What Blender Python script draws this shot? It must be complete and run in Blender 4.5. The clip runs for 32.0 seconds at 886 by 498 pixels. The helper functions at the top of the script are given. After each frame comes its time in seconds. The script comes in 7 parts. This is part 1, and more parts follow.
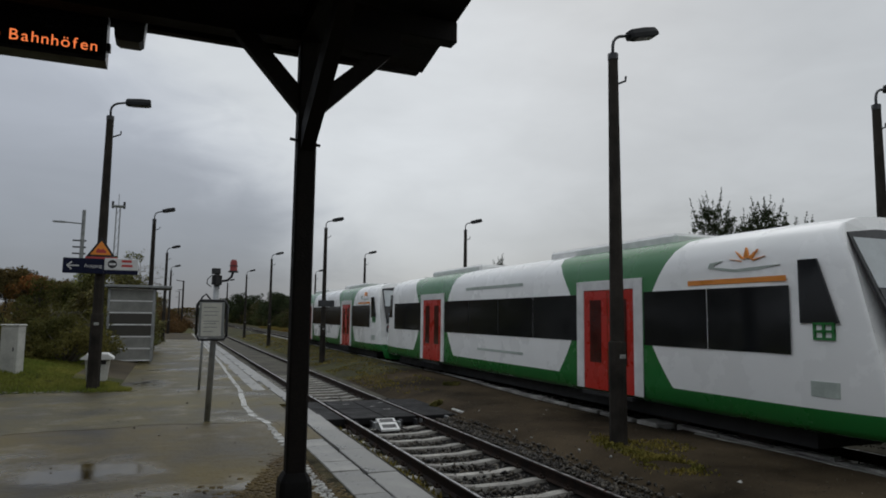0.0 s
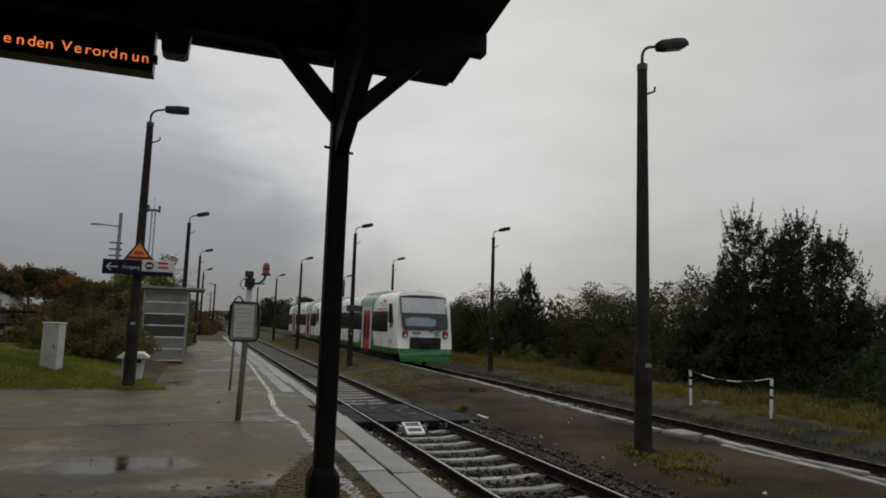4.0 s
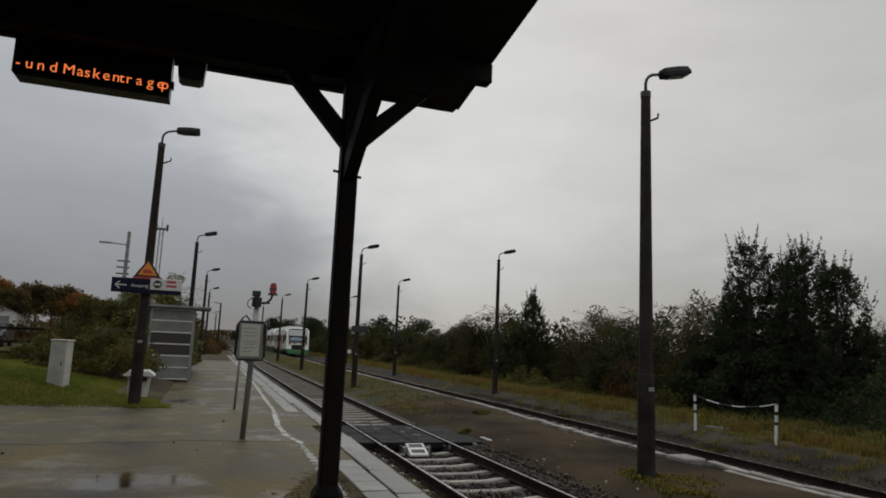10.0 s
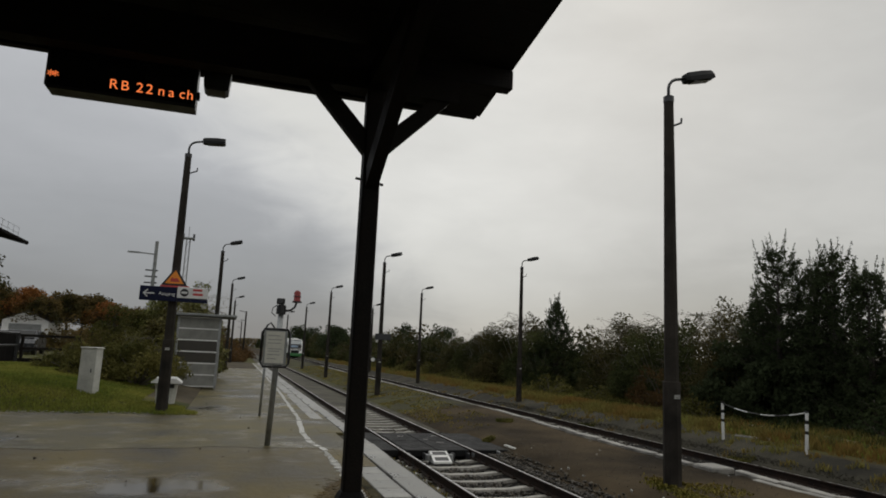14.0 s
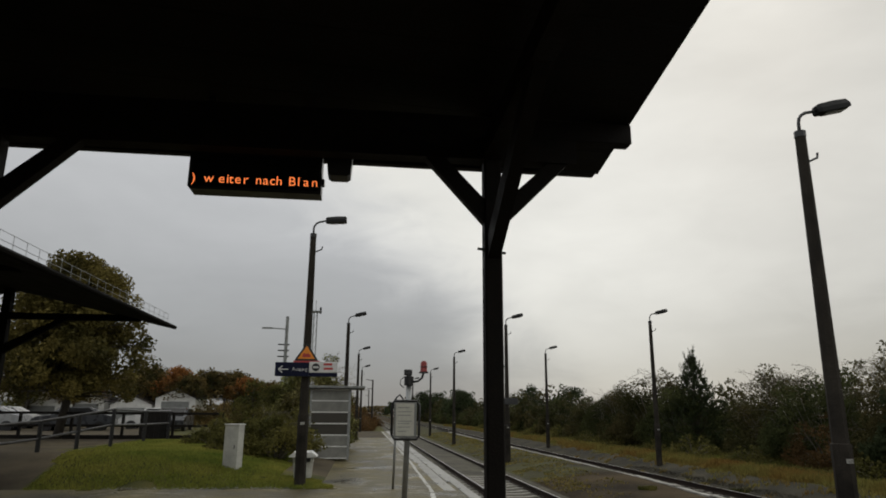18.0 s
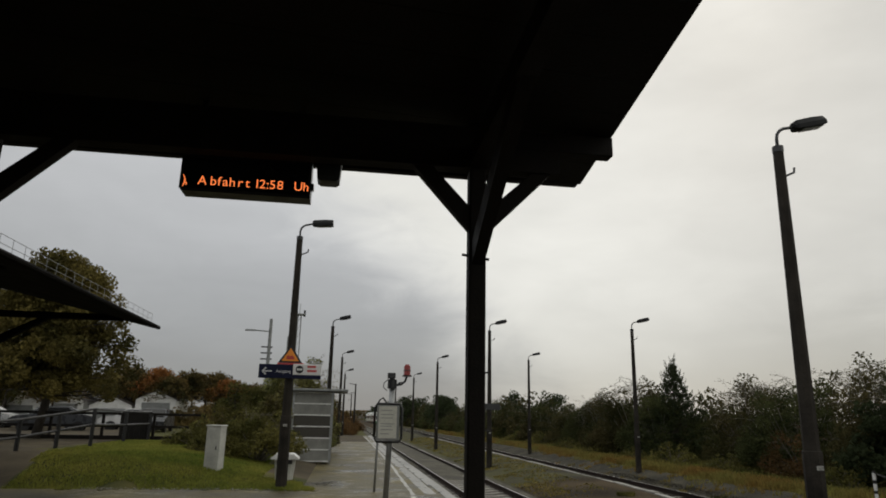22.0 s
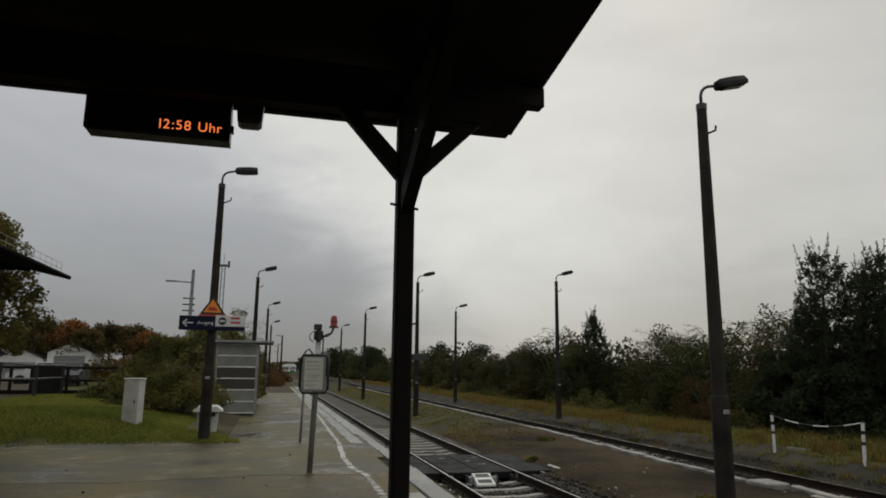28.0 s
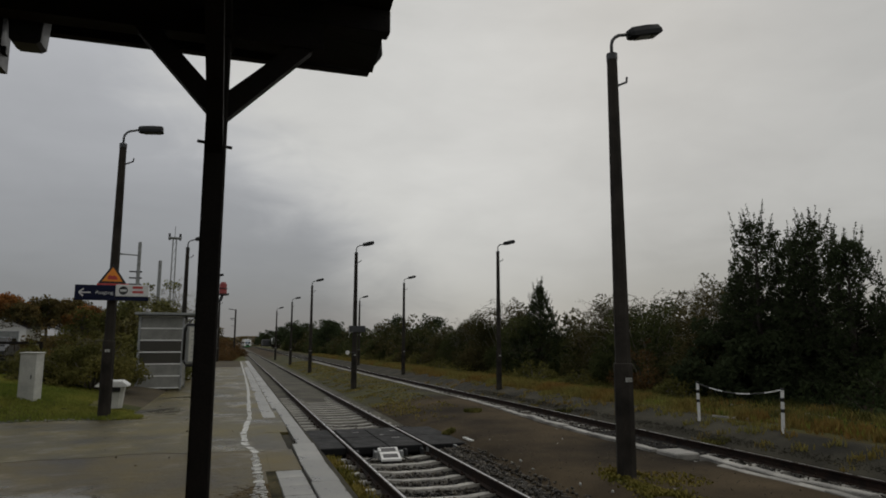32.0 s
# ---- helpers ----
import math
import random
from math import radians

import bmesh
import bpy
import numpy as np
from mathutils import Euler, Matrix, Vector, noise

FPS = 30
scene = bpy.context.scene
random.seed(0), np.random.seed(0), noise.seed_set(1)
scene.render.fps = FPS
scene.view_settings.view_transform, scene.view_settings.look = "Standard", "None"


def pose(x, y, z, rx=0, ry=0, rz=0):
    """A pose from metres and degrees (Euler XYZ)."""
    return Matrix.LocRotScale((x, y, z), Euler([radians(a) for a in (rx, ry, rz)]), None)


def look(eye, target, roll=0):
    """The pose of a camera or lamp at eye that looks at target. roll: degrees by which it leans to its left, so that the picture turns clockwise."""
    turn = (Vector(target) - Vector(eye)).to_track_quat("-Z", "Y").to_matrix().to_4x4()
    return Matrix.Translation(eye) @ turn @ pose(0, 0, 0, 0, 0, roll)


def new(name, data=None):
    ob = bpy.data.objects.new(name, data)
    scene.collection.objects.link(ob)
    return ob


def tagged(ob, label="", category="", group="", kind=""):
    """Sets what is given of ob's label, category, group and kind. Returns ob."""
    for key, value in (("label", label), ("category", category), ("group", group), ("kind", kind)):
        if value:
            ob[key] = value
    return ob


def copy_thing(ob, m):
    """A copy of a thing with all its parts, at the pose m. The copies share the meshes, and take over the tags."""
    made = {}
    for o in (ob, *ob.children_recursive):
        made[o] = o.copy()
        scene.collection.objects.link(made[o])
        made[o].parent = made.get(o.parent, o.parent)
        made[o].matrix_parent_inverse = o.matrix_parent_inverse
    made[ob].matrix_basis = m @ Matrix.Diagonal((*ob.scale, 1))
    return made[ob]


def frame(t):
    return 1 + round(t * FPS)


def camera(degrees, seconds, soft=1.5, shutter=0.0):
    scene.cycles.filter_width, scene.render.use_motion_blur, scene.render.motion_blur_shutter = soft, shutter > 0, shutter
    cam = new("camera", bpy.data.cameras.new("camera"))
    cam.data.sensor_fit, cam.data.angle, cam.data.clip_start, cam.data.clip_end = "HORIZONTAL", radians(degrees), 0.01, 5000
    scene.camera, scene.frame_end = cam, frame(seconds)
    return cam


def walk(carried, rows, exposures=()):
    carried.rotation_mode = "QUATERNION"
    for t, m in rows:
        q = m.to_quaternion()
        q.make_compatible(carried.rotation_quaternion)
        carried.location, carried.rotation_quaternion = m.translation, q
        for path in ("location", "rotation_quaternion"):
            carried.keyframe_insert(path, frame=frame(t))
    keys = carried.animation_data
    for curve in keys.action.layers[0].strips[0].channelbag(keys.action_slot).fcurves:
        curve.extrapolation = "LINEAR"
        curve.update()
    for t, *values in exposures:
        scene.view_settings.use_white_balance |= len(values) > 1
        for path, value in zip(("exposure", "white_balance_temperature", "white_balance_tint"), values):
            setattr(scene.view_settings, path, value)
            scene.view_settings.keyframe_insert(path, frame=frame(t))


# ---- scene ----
cam = camera(67.5, 32.0, soft=1.8, shutter=0.0)
PATH = [
    (0, (-4.044, -5.391, 1.993), (-3.299, -3.546, 2.199), 0.7),
    (0.5, (-4.045, -5.389, 1.998), (-3.328, -3.533, 2.206), 1.0),
    (1, (-4.072, -5.48, 1.976), (-3.37, -3.619, 2.187), 1.1),
    (1.5, (-4.082, -5.559, 1.955), (-3.391, -3.694, 2.164), 1.4),
    (2, (-4.099, -5.615, 1.951), (-3.407, -3.751, 2.168), 1.4),
    (2.5, (-4.1, -5.622, 1.945), (-3.419, -3.754, 2.163), 1.6),
    (3, (-4.109, -5.628, 1.943), (-3.452, -3.752, 2.167), 1.6),
    (3.5, (-4.094, -5.556, 1.953), (-3.428, -3.683, 2.177), 1.7),
    (5.5, (-4.109, -5.533, 1.981), (-3.458, -3.659, 2.236), 2.2),
    (6, (-4.106, -5.442, 2.001), (-3.442, -3.575, 2.271), 2.3),
    (6.5, (-4.113, -5.485, 1.993), (-3.458, -3.615, 2.269), 2.2),
    (7, (-4.127, -5.571, 1.971), (-3.477, -3.7, 2.25), 2.3),
    (7.5, (-4.132, -5.655, 1.951), (-3.48, -3.786, 2.232), 2.5),
    (8, (-4.126, -5.673, 1.945), (-3.474, -3.803, 2.227), 2.4),
    (8.5, (-4.125, -5.675, 1.945), (-3.476, -3.805, 2.227), 2.6),
    (9, (-4.128, -5.667, 1.949), (-3.487, -3.794, 2.232), 2.6),
    (9.5, (-4.13, -5.67, 1.95), (-3.482, -3.8, 2.239), 2.6),
    (10, (-4.132, -5.674, 1.953), (-3.489, -3.803, 2.243), 2.5),
    (10.5, (-4.132, -5.593, 1.975), (-3.5, -3.719, 2.271), 2.3),
    (11, (-4.118, -5.491, 1.994), (-3.474, -3.621, 2.291), 2.3),
    (11.5, (-4.134, -5.633, 1.966), (-3.501, -3.76, 2.269), 2.5),
    (12, (-4.139, -5.675, 1.953), (-3.508, -3.803, 2.263), 2.6),
    (12.5, (-4.135, -5.675, 1.946), (-3.504, -3.803, 2.254), 2.8),
    (13, (-4.141, -5.676, 1.954), (-3.514, -3.802, 2.262), 2.8),
    (13.5, (-4.139, -5.673, 1.956), (-3.51, -3.799, 2.263), 2.8),
    (14, (-4.125, -5.694, 1.935), (-3.55, -3.804, 2.246), 2.5),
    (14.5, (-4.2, -5.789, 2.005), (-4.028, -3.861, 2.51), -0.8),
    (16.5, (-4.171, -5.542, 2.038), (-3.955, -3.613, 2.521), 0.2),
    (17, (-4.178, -5.585, 2.028), (-3.962, -3.657, 2.515), 0.3),
    (17.5, (-4.188, -5.582, 2.032), (-3.974, -3.654, 2.518), 0.2),
    (18, (-4.182, -5.584, 2.03), (-3.959, -3.656, 2.51), 0.4),
    (18.5, (-4.182, -5.577, 2.033), (-3.946, -3.652, 2.521), 0.5),
    (19, (-4.181, -5.589, 2.031), (-3.94, -3.664, 2.52), 0.7),
    (19.5, (-4.181, -5.575, 2.035), (-3.928, -3.653, 2.526), 0.8),
    (20, (-4.176, -5.547, 2.034), (-3.923, -3.626, 2.528), 1.0),
    (20.5, (-4.179, -5.541, 2.035), (-3.925, -3.62, 2.529), 1.0),
    (21, (-4.19, -5.621, 2.022), (-3.936, -3.698, 2.51), 1.0),
    (21.5, (-4.198, -5.727, 2.0), (-3.942, -3.805, 2.49), 1.1),
    (22, (-4.197, -5.74, 1.993), (-3.932, -3.821, 2.489), 1.2),
    (22.5, (-4.198, -5.742, 1.997), (-3.929, -3.823, 2.493), 1.3),
    (23, (-4.199, -5.736, 1.997), (-3.923, -3.819, 2.495), 1.5),
    (23.5, (-4.201, -5.736, 1.995), (-3.924, -3.818, 2.492), 1.5),
    (24, (-4.203, -5.756, 1.995), (-3.922, -3.838, 2.487), 1.6),
    (24.5, (-4.204, -5.743, 2.0), (-3.915, -3.827, 2.497), 1.6),
    (25, (-4.203, -5.723, 2.0), (-3.895, -3.807, 2.48), 1.5),
    (25.5, (-4.186, -5.716, 1.997), (-3.81, -3.8, 2.434), 1.0),
    (27.5, (-4.17, -5.64, 1.995), (-3.685, -3.733, 2.354), 0.7),
    (28, (-4.166, -5.619, 1.998), (-3.684, -3.711, 2.357), 0.6),
    (28.5, (-3.95, -5.62, 1.872), (-3.252, -3.748, 1.967), -0.4),
    (28.6, (-3.903, -5.61, 1.875), (-3.147, -3.759, 1.889), -0.3),
    (29, (-3.624, -5.434, 1.826), (-2.722, -3.649, 1.873), -4.4),
    (29.2, (-3.486, -5.276, 1.775), (-2.497, -3.541, 1.675), -2.2),
    (29.5, (-3.375, -5.094, 1.779), (-2.502, -3.299, 1.654), -3.5),
    (30, (-3.054, -5.133, 1.851), (-2.49, -3.214, 1.802), -0.5),
    (30.5, (-2.992, -5.095, 1.927), (-2.429, -3.189, 2.15), -0.1),
    (31, (-2.933, -5.144, 1.935), (-2.358, -3.252, 2.231), 1.4),
    (31.5, (-2.898, -5.16, 1.925), (-2.292, -3.275, 2.21), 0.3),
    (32, (-2.896, -5.138, 1.933), (-2.309, -3.248, 2.215), 0.1),
]
walk(cam, [(t, look(eye, target, roll)) for t, eye, target, roll in PATH],
     exposures=[(0, 0.06, 6150, 10), (1, 0.05, 6430, 10), (5, 0.02, 6560, 10), (13.5, 0.0, 6600, 10), (14.6, 0.24, 6820, 9), (25, 0.27, 6820, 9), (28, 0.10, 6750, 9), (29, 0.02, 6720, 9),
                (29.4, 0.05, 6720, 9), (29.8, 0.44, 6720, 9), (30.2, 0.44, 6720, 9), (31, -0.02, 6650, 10), (32, -0.13, 6680, 10)])

# ---------------------------------------------------------------- sky and light
world = bpy.data.worlds.new("overcast")
scene.world = world
world.use_nodes = True
wt = world.node_tree
wt.nodes.clear()

w_out = wt.nodes.new("ShaderNodeOutputWorld")
w_bg = wt.nodes.new("ShaderNodeBackground")
w_sky = wt.nodes.new("ShaderNodeTexSky")
w_sky.sky_type = "NISHITA"
w_sky.sun_disc = False
w_sky.sun_elevation = radians(32)
w_sky.sun_rotation = radians(35)
w_co = wt.nodes.new("ShaderNodeTexCoord")
w_sep = wt.nodes.new("ShaderNodeSeparateXYZ")
wt.links.new(w_co.outputs["Generated"], w_sep.inputs[0])
# cloud deck: a dark bank low on the left, a bright break ahead, soft grey elsewhere


def wmath(op, a, b=None, c=None):
    n = wt.nodes.new("ShaderNodeMath")
    n.operation = op
    for i, v in enumerate((a, b, c)):
        if isinstance(v, (int, float)):
            n.inputs[i].default_value = v
        elif v is not None:
            wt.links.new(v, n.inputs[i])
    return n.outputs[0]


def wstep(v, lo, hi, to0, to1):
    n = wt.nodes.new("ShaderNodeMapRange")
    n.interpolation_type = "SMOOTHSTEP"
    wt.links.new(v, n.inputs["Value"])
    for k, x in (("From Min", lo), ("From Max", hi), ("To Min", to0), ("To Max", to1)):
        n.inputs[k].default_value = x
    return n.outputs[0]


def wnoise(scale, detail, stretch):
    mp = wt.nodes.new("ShaderNodeMapping")
    mp.inputs["Scale"].default_value = stretch
    wt.links.new(w_co.outputs["Generated"], mp.inputs[0])
    n = wt.nodes.new("ShaderNodeTexNoise")
    n.inputs["Scale"].default_value, n.inputs["Detail"].default_value, n.inputs["Roughness"].default_value = scale, detail, 0.55
    n.inputs["Distortion"].default_value = 0.4
    wt.links.new(mp.outputs[0], n.inputs[0])
    return n.outputs["Fac"]


sx, sz = w_sep.outputs["X"], wmath("MAXIMUM", w_sep.outputs["Z"], 0.0)
n_big, n_small = wnoise(2.6, 4, (1, 1, 1.8)), wnoise(7.0, 6, (1, 1, 2.4))
u = wmath("ADD", wmath("MULTIPLY_ADD", sz, 0.94, sx), wmath("MULTIPLY_ADD", n_big, 0.30, -0.15))
u = wmath("ADD", u, wmath("MULTIPLY_ADD", n_small, 0.22, -0.11))
dark = wmath("MULTIPLY_ADD", sz, 0.74, 0.195)
bright = wstep(sz, 0.0, 0.22, 0.40, 0.62)
side = wstep(u, 0.13, 0.41, 0.0, 1.0)
lum = wmath("ADD", wmath("MULTIPLY", dark, wmath("SUBTRACT", 1.0, side)), wmath("MULTIPLY", bright, side))
lum = wmath("MULTIPLY", lum, wmath("MULTIPLY_ADD", n_small, 0.18, 0.91))
lum = wmath("MULTIPLY", lum, wmath("MULTIPLY_ADD", wnoise(2.2, 4, (1, 1, 3.0)), 0.36, 0.82))
lum = wmath("MULTIPLY", lum, wstep(sx, 0.30, 0.75, 1.04, 0.84))
# a greyer bank low over the hedge
low_sky = wstep(wmath("MULTIPLY_ADD", n_small, 0.14, sz), 0.17, 0.27, 1.0, 0.0)
low_sky = wmath("MULTIPLY", low_sky, wstep(sx, 0.38, 0.62, 0.0, 1.0))
lum = wmath("MULTIPLY", lum, wmath("MULTIPLY_ADD", low_sky, -0.13, 1.0))
w_tint = wt.nodes.new("ShaderNodeMixRGB")
w_tint.inputs[1].default_value = (0.965, 1.0, 1.06, 1)
w_tint.inputs[2].default_value = (0.995, 1.005, 0.985, 1)
wt.links.new(side, w_tint.inputs[0])
w_ramp = wt.nodes.new("ShaderNodeMixRGB")
w_ramp.blend_type = "MULTIPLY"
w_ramp.inputs[0].default_value = 1.0
wt.links.new(w_tint.outputs[0], w_ramp.inputs[1])
wt.links.new(lum, w_ramp.inputs[2])
w_thin = wt.nodes.new("ShaderNodeMixRGB")
w_thin.inputs[0].default_value = 0.94
w_dim = wt.nodes.new("ShaderNodeMixRGB")
w_dim.blend_type = "MULTIPLY"
w_dim.inputs[0].default_value = 1.0
w_dim.inputs[2].default_value = (0.08, 0.08, 0.08, 1)
wt.links.new(w_sky.outputs[0], w_dim.inputs[1])
wt.links.new(w_dim.outputs[0], w_thin.inputs[1])
wt.links.new(w_ramp.outputs[0], w_thin.inputs[2])
wt.links.new(w_thin.outputs[0], w_bg.inputs["Color"])
w_bg.inputs["Strength"].default_value = 1.0
wt.links.new(w_bg.outputs[0], w_out.inputs["Surface"])

sun_data = bpy.data.lights.new("sun", "SUN")
sun_data.energy = 0.35
sun_data.angle = radians(40)
sun_data.color = (1.0, 0.97, 0.93)
sun = new("sun", sun_data)
sun.matrix_basis = look((20, 30, 40), (0, 8, 0))

# ---------------------------------------------------------------- mesh helpers


def mesh_of(name, bm, mats, smooth=False):
    me = bpy.data.meshes.new(name)
    bmesh.ops.recalc_face_normals(bm, faces=bm.faces)
    bm.to_mesh(me)
    bm.free()
    for m in mats if isinstance(mats, (list, tuple)) else [mats]:
        me.materials.append(m)
    if smooth:
        for p in me.polygons:
            p.use_smooth = True
    return me


def part(name, bm, material, parent, label="", smooth=False, kind=""):
    ob = new(name, mesh_of(name, bm, material, smooth))
    ob.parent = parent
    return tagged(ob, label=label, kind=kind)


def empty(name, m, label, category, group="", kind=""):
    ob = new(name)
    ob.empty_display_size = 0.2
    ob.matrix_basis = m
    return tagged(ob, label, category, group, kind)


def box(bm, x0, x1, y0, y1, z0, z1, bevel=0.0, m=None, mi=0):
    vs = [bm.verts.new((x, y, z)) for z in (z0, z1) for x, y in ((x0, y0), (x1, y0), (x1, y1), (x0, y1))]
    fs = [bm.faces.new([vs[i] for i in ids]) for ids in
          ((3, 2, 1, 0), (4, 5, 6, 7), (0, 1, 5, 4), (1, 2, 6, 5), (2, 3, 7, 6), (3, 0, 4, 7))]
    for f in fs:
        f.material_index = mi
    if bevel:
        edges = list({e for f in fs for e in f.edges})
        out = bmesh.ops.bevel(bm, geom=edges, offset=bevel, segments=1, affect="EDGES")
        vs = list({v for f in out["faces"] for v in f.verts} | {v for f in fs if f.is_valid for v in f.verts})
        for f in out["faces"]:
            f.material_index = mi
    if m is not None:
        bmesh.ops.transform(bm, matrix=m, verts=vs)
    return bm


def boxed(*dims, bevel=0.0, m=None):
    return box(bmesh.new(), *dims, bevel=bevel, m=m)


def tube(bm, pts, radii, n=10, caps=True):
    """A tube through the points; radii one number or one for each point."""
    pts = [Vector(p) for p in pts]
    if not isinstance(radii, (list, tuple)):
        radii = [radii] * len(pts)
    rings, side = [], None
    for i, p in enumerate(pts):
        d = (pts[min(i + 1, len(pts) - 1)] - pts[max(i - 1, 0)]).normalized()
        if side is None:
            side = d.orthogonal().normalized()
        side = (side - d * side.dot(d)).normalized()
        other = d.cross(side)
        rings.append([bm.verts.new(p + radii[i] * (math.cos(a) * side + math.sin(a) * other))
                      for a in (2 * math.pi * k / n for k in range(n))])
    for a, b in zip(rings, rings[1:]):
        for k in range(n):
            bm.faces.new((a[k], a[(k + 1) % n], b[(k + 1) % n], b[k]))
    if caps:
        bm.faces.new(rings[0][::-1])
        bm.faces.new(rings[-1])
    return bm


def tubed(pts, radii, n=10):
    return tube(bmesh.new(), pts, radii, n)


def prism(bm, poly, axis, a, b, mi=0):
    """A flat outline, given in the two other axes, drawn out along one axis from a to b."""
    def at(p, c):
        return {"x": (c, p[0], p[1]), "y": (p[0], c, p[1]), "z": (p[0], p[1], c)}[axis]
    lo = [bm.verts.new(at(p, a)) for p in poly]
    hi = [bm.verts.new(at(p, b)) for p in poly]
    fs = [bm.faces.new(lo[::-1]), bm.faces.new(hi)]
    n = len(poly)
    for i in range(n):
        fs.append(bm.faces.new((lo[i], lo[(i + 1) % n], hi[(i + 1) % n], hi[i])))
    for f in fs:
        f.material_index = mi
    return bm


def prismed(poly, axis, a, b):
    return prism(bmesh.new(), poly, axis, a, b)


def raw_mesh(name, verts, faces, mats, smooth=False):
    """A mesh from numpy arrays: verts (n, 3), faces (m, k)."""
    me = bpy.data.meshes.new(name)
    verts, faces = np.asarray(verts, np.float32), np.asarray(faces, np.int32)
    k = faces.shape[1]
    me.vertices.add(len(verts))
    me.vertices.foreach_set("co", verts.ravel())
    me.loops.add(faces.size)
    me.loops.foreach_set("vertex_index", faces.ravel())
    me.polygons.add(len(faces))
    me.polygons.foreach_set("loop_start", np.arange(0, faces.size, k, dtype=np.int32))
    for m in mats if isinstance(mats, (list, tuple)) else [mats]:
        me.materials.append(m)
    me.update(calc_edges=True)
    if smooth:
        me.polygons.foreach_set("use_smooth", np.ones(len(faces), bool))
    return me


# ---------------------------------------------------------------- materials
def surface(name, base, rough=0.6, vary=0.35, scale=3.0, fine=40.0, bump=0.2, metal=0.0, rough_vary=0.15,
            tint=None, rand=0.0, island=0.0, spec=0.5, coat=0.0, thin=0.0):
    """A two-scale procedural surface. tint: a second colour for the stains; rand, island: change from piece to piece; thin: light that passes through leaves."""
    m = bpy.data.materials.new(name)
    m.use_nodes = True
    nt = m.node_tree
    bs = nt.nodes["Principled BSDF"]
    co = nt.nodes.new("ShaderNodeTexCoord")
    n1, n2 = nt.nodes.new("ShaderNodeTexNoise"), nt.nodes.new("ShaderNodeTexNoise")
    n1.inputs["Scale"].default_value, n1.inputs["Detail"].default_value = scale, 6
    n1.inputs["Roughness"].default_value = 0.6
    n2.inputs["Scale"].default_value, n2.inputs["Detail"].default_value = fine, 4
    for n in (n1, n2):
        nt.links.new(co.outputs["Object"], n.inputs["Vector"])
    ramp = nt.nodes.new("ShaderNodeValToRGB")
    dark = [c * (1 - vary) for c in base]
    light = [min(1, c * (1 + vary)) for c in (tint or base)]
    ramp.color_ramp.elements[0].position, ramp.color_ramp.elements[0].color = 0.34, (*dark, 1)
    ramp.color_ramp.elements[1].position, ramp.color_ramp.elements[1].color = 0.66, (*light, 1)
    nt.links.new(n1.outputs["Fac"], ramp.inputs[0])
    speck = nt.nodes.new("ShaderNodeMixRGB")
    speck.blend_type = "OVERLAY"
    speck.inputs[0].default_value = min(1.0, vary * 1.1)
    nt.links.new(ramp.outputs[0], speck.inputs[1])
    nt.links.new(n2.outputs["Fac"], speck.inputs[2])
    last = speck.outputs[0]
    for amount, kind, out in ((rand, "ShaderNodeObjectInfo", "Random"), (island, "ShaderNodeNewGeometry", "Random Per Island")):
        if amount:
            info = nt.nodes.new(kind)
            mr = nt.nodes.new("ShaderNodeMapRange")
            mr.inputs["To Min"].default_value, mr.inputs["To Max"].default_value = 1 - amount, 1 + amount
            nt.links.new(info.outputs[out], mr.inputs["Value"])
            mul = nt.nodes.new("ShaderNodeMixRGB")
            mul.blend_type = "MULTIPLY"
            mul.inputs[0].default_value = 1
            nt.links.new(last, mul.inputs[1])
            nt.links.new(mr.outputs[0], mul.inputs[2])
            last = mul.outputs[0]
    nt.links.new(last, bs.inputs["Base Color"])
    rr = nt.nodes.new("ShaderNodeMapRange")
    rr.inputs["From Min"].default_value, rr.inputs["From Max"].default_value = 0.3, 0.7
    rr.inputs["To Min"].default_value, rr.inputs["To Max"].default_value = max(0.03, rough - rough_vary), min(1, rough + rough_vary)
    nt.links.new(n1.outputs["Fac"], rr.inputs["Value"])
    nt.links.new(rr.outputs[0], bs.inputs["Roughness"])
    bs.inputs["Metallic"].default_value = metal
    bs.inputs["Specular IOR Level"].default_value = spec
    bs.inputs["Coat Weight"].default_value = coat
    bs.inputs["Coat Roughness"].default_value = 0.08
    if bump:
        bp = nt.nodes.new("ShaderNodeBump")
        bp.inputs["Strength"].default_value = bump
        bp.inputs["Distance"].default_value = 0.02
        nt.links.new(n2.outputs["Fac"], bp.inputs["Height"])
        nt.links.new(bp.outputs[0], bs.inputs["Normal"])
    if thin:
        tr, mix = nt.nodes.new("ShaderNodeBsdfTranslucent"), nt.nodes.new("ShaderNodeMixShader")
        mix.inputs[0].default_value = thin
        nt.links.new(last, tr.inputs["Color"])
        nt.links.new(bs.outputs[0], mix.inputs[1])
        nt.links.new(tr.outputs[0], mix.inputs[2])
        nt.links.new(mix.outputs[0], nt.nodes["Material Output"].inputs["Surface"])
    return m


def glow(name, color, strength):
    m = bpy.data.materials.new(name)
    m.use_nodes = True
    bs = m.node_tree.nodes["Principled BSDF"]
    bs.inputs["Base Color"].default_value = (*[c * 0.5 for c in color], 1)
    bs.inputs["Emission Color"].default_value = (*color, 1)
    bs.inputs["Emission Strength"].default_value = strength
    return m


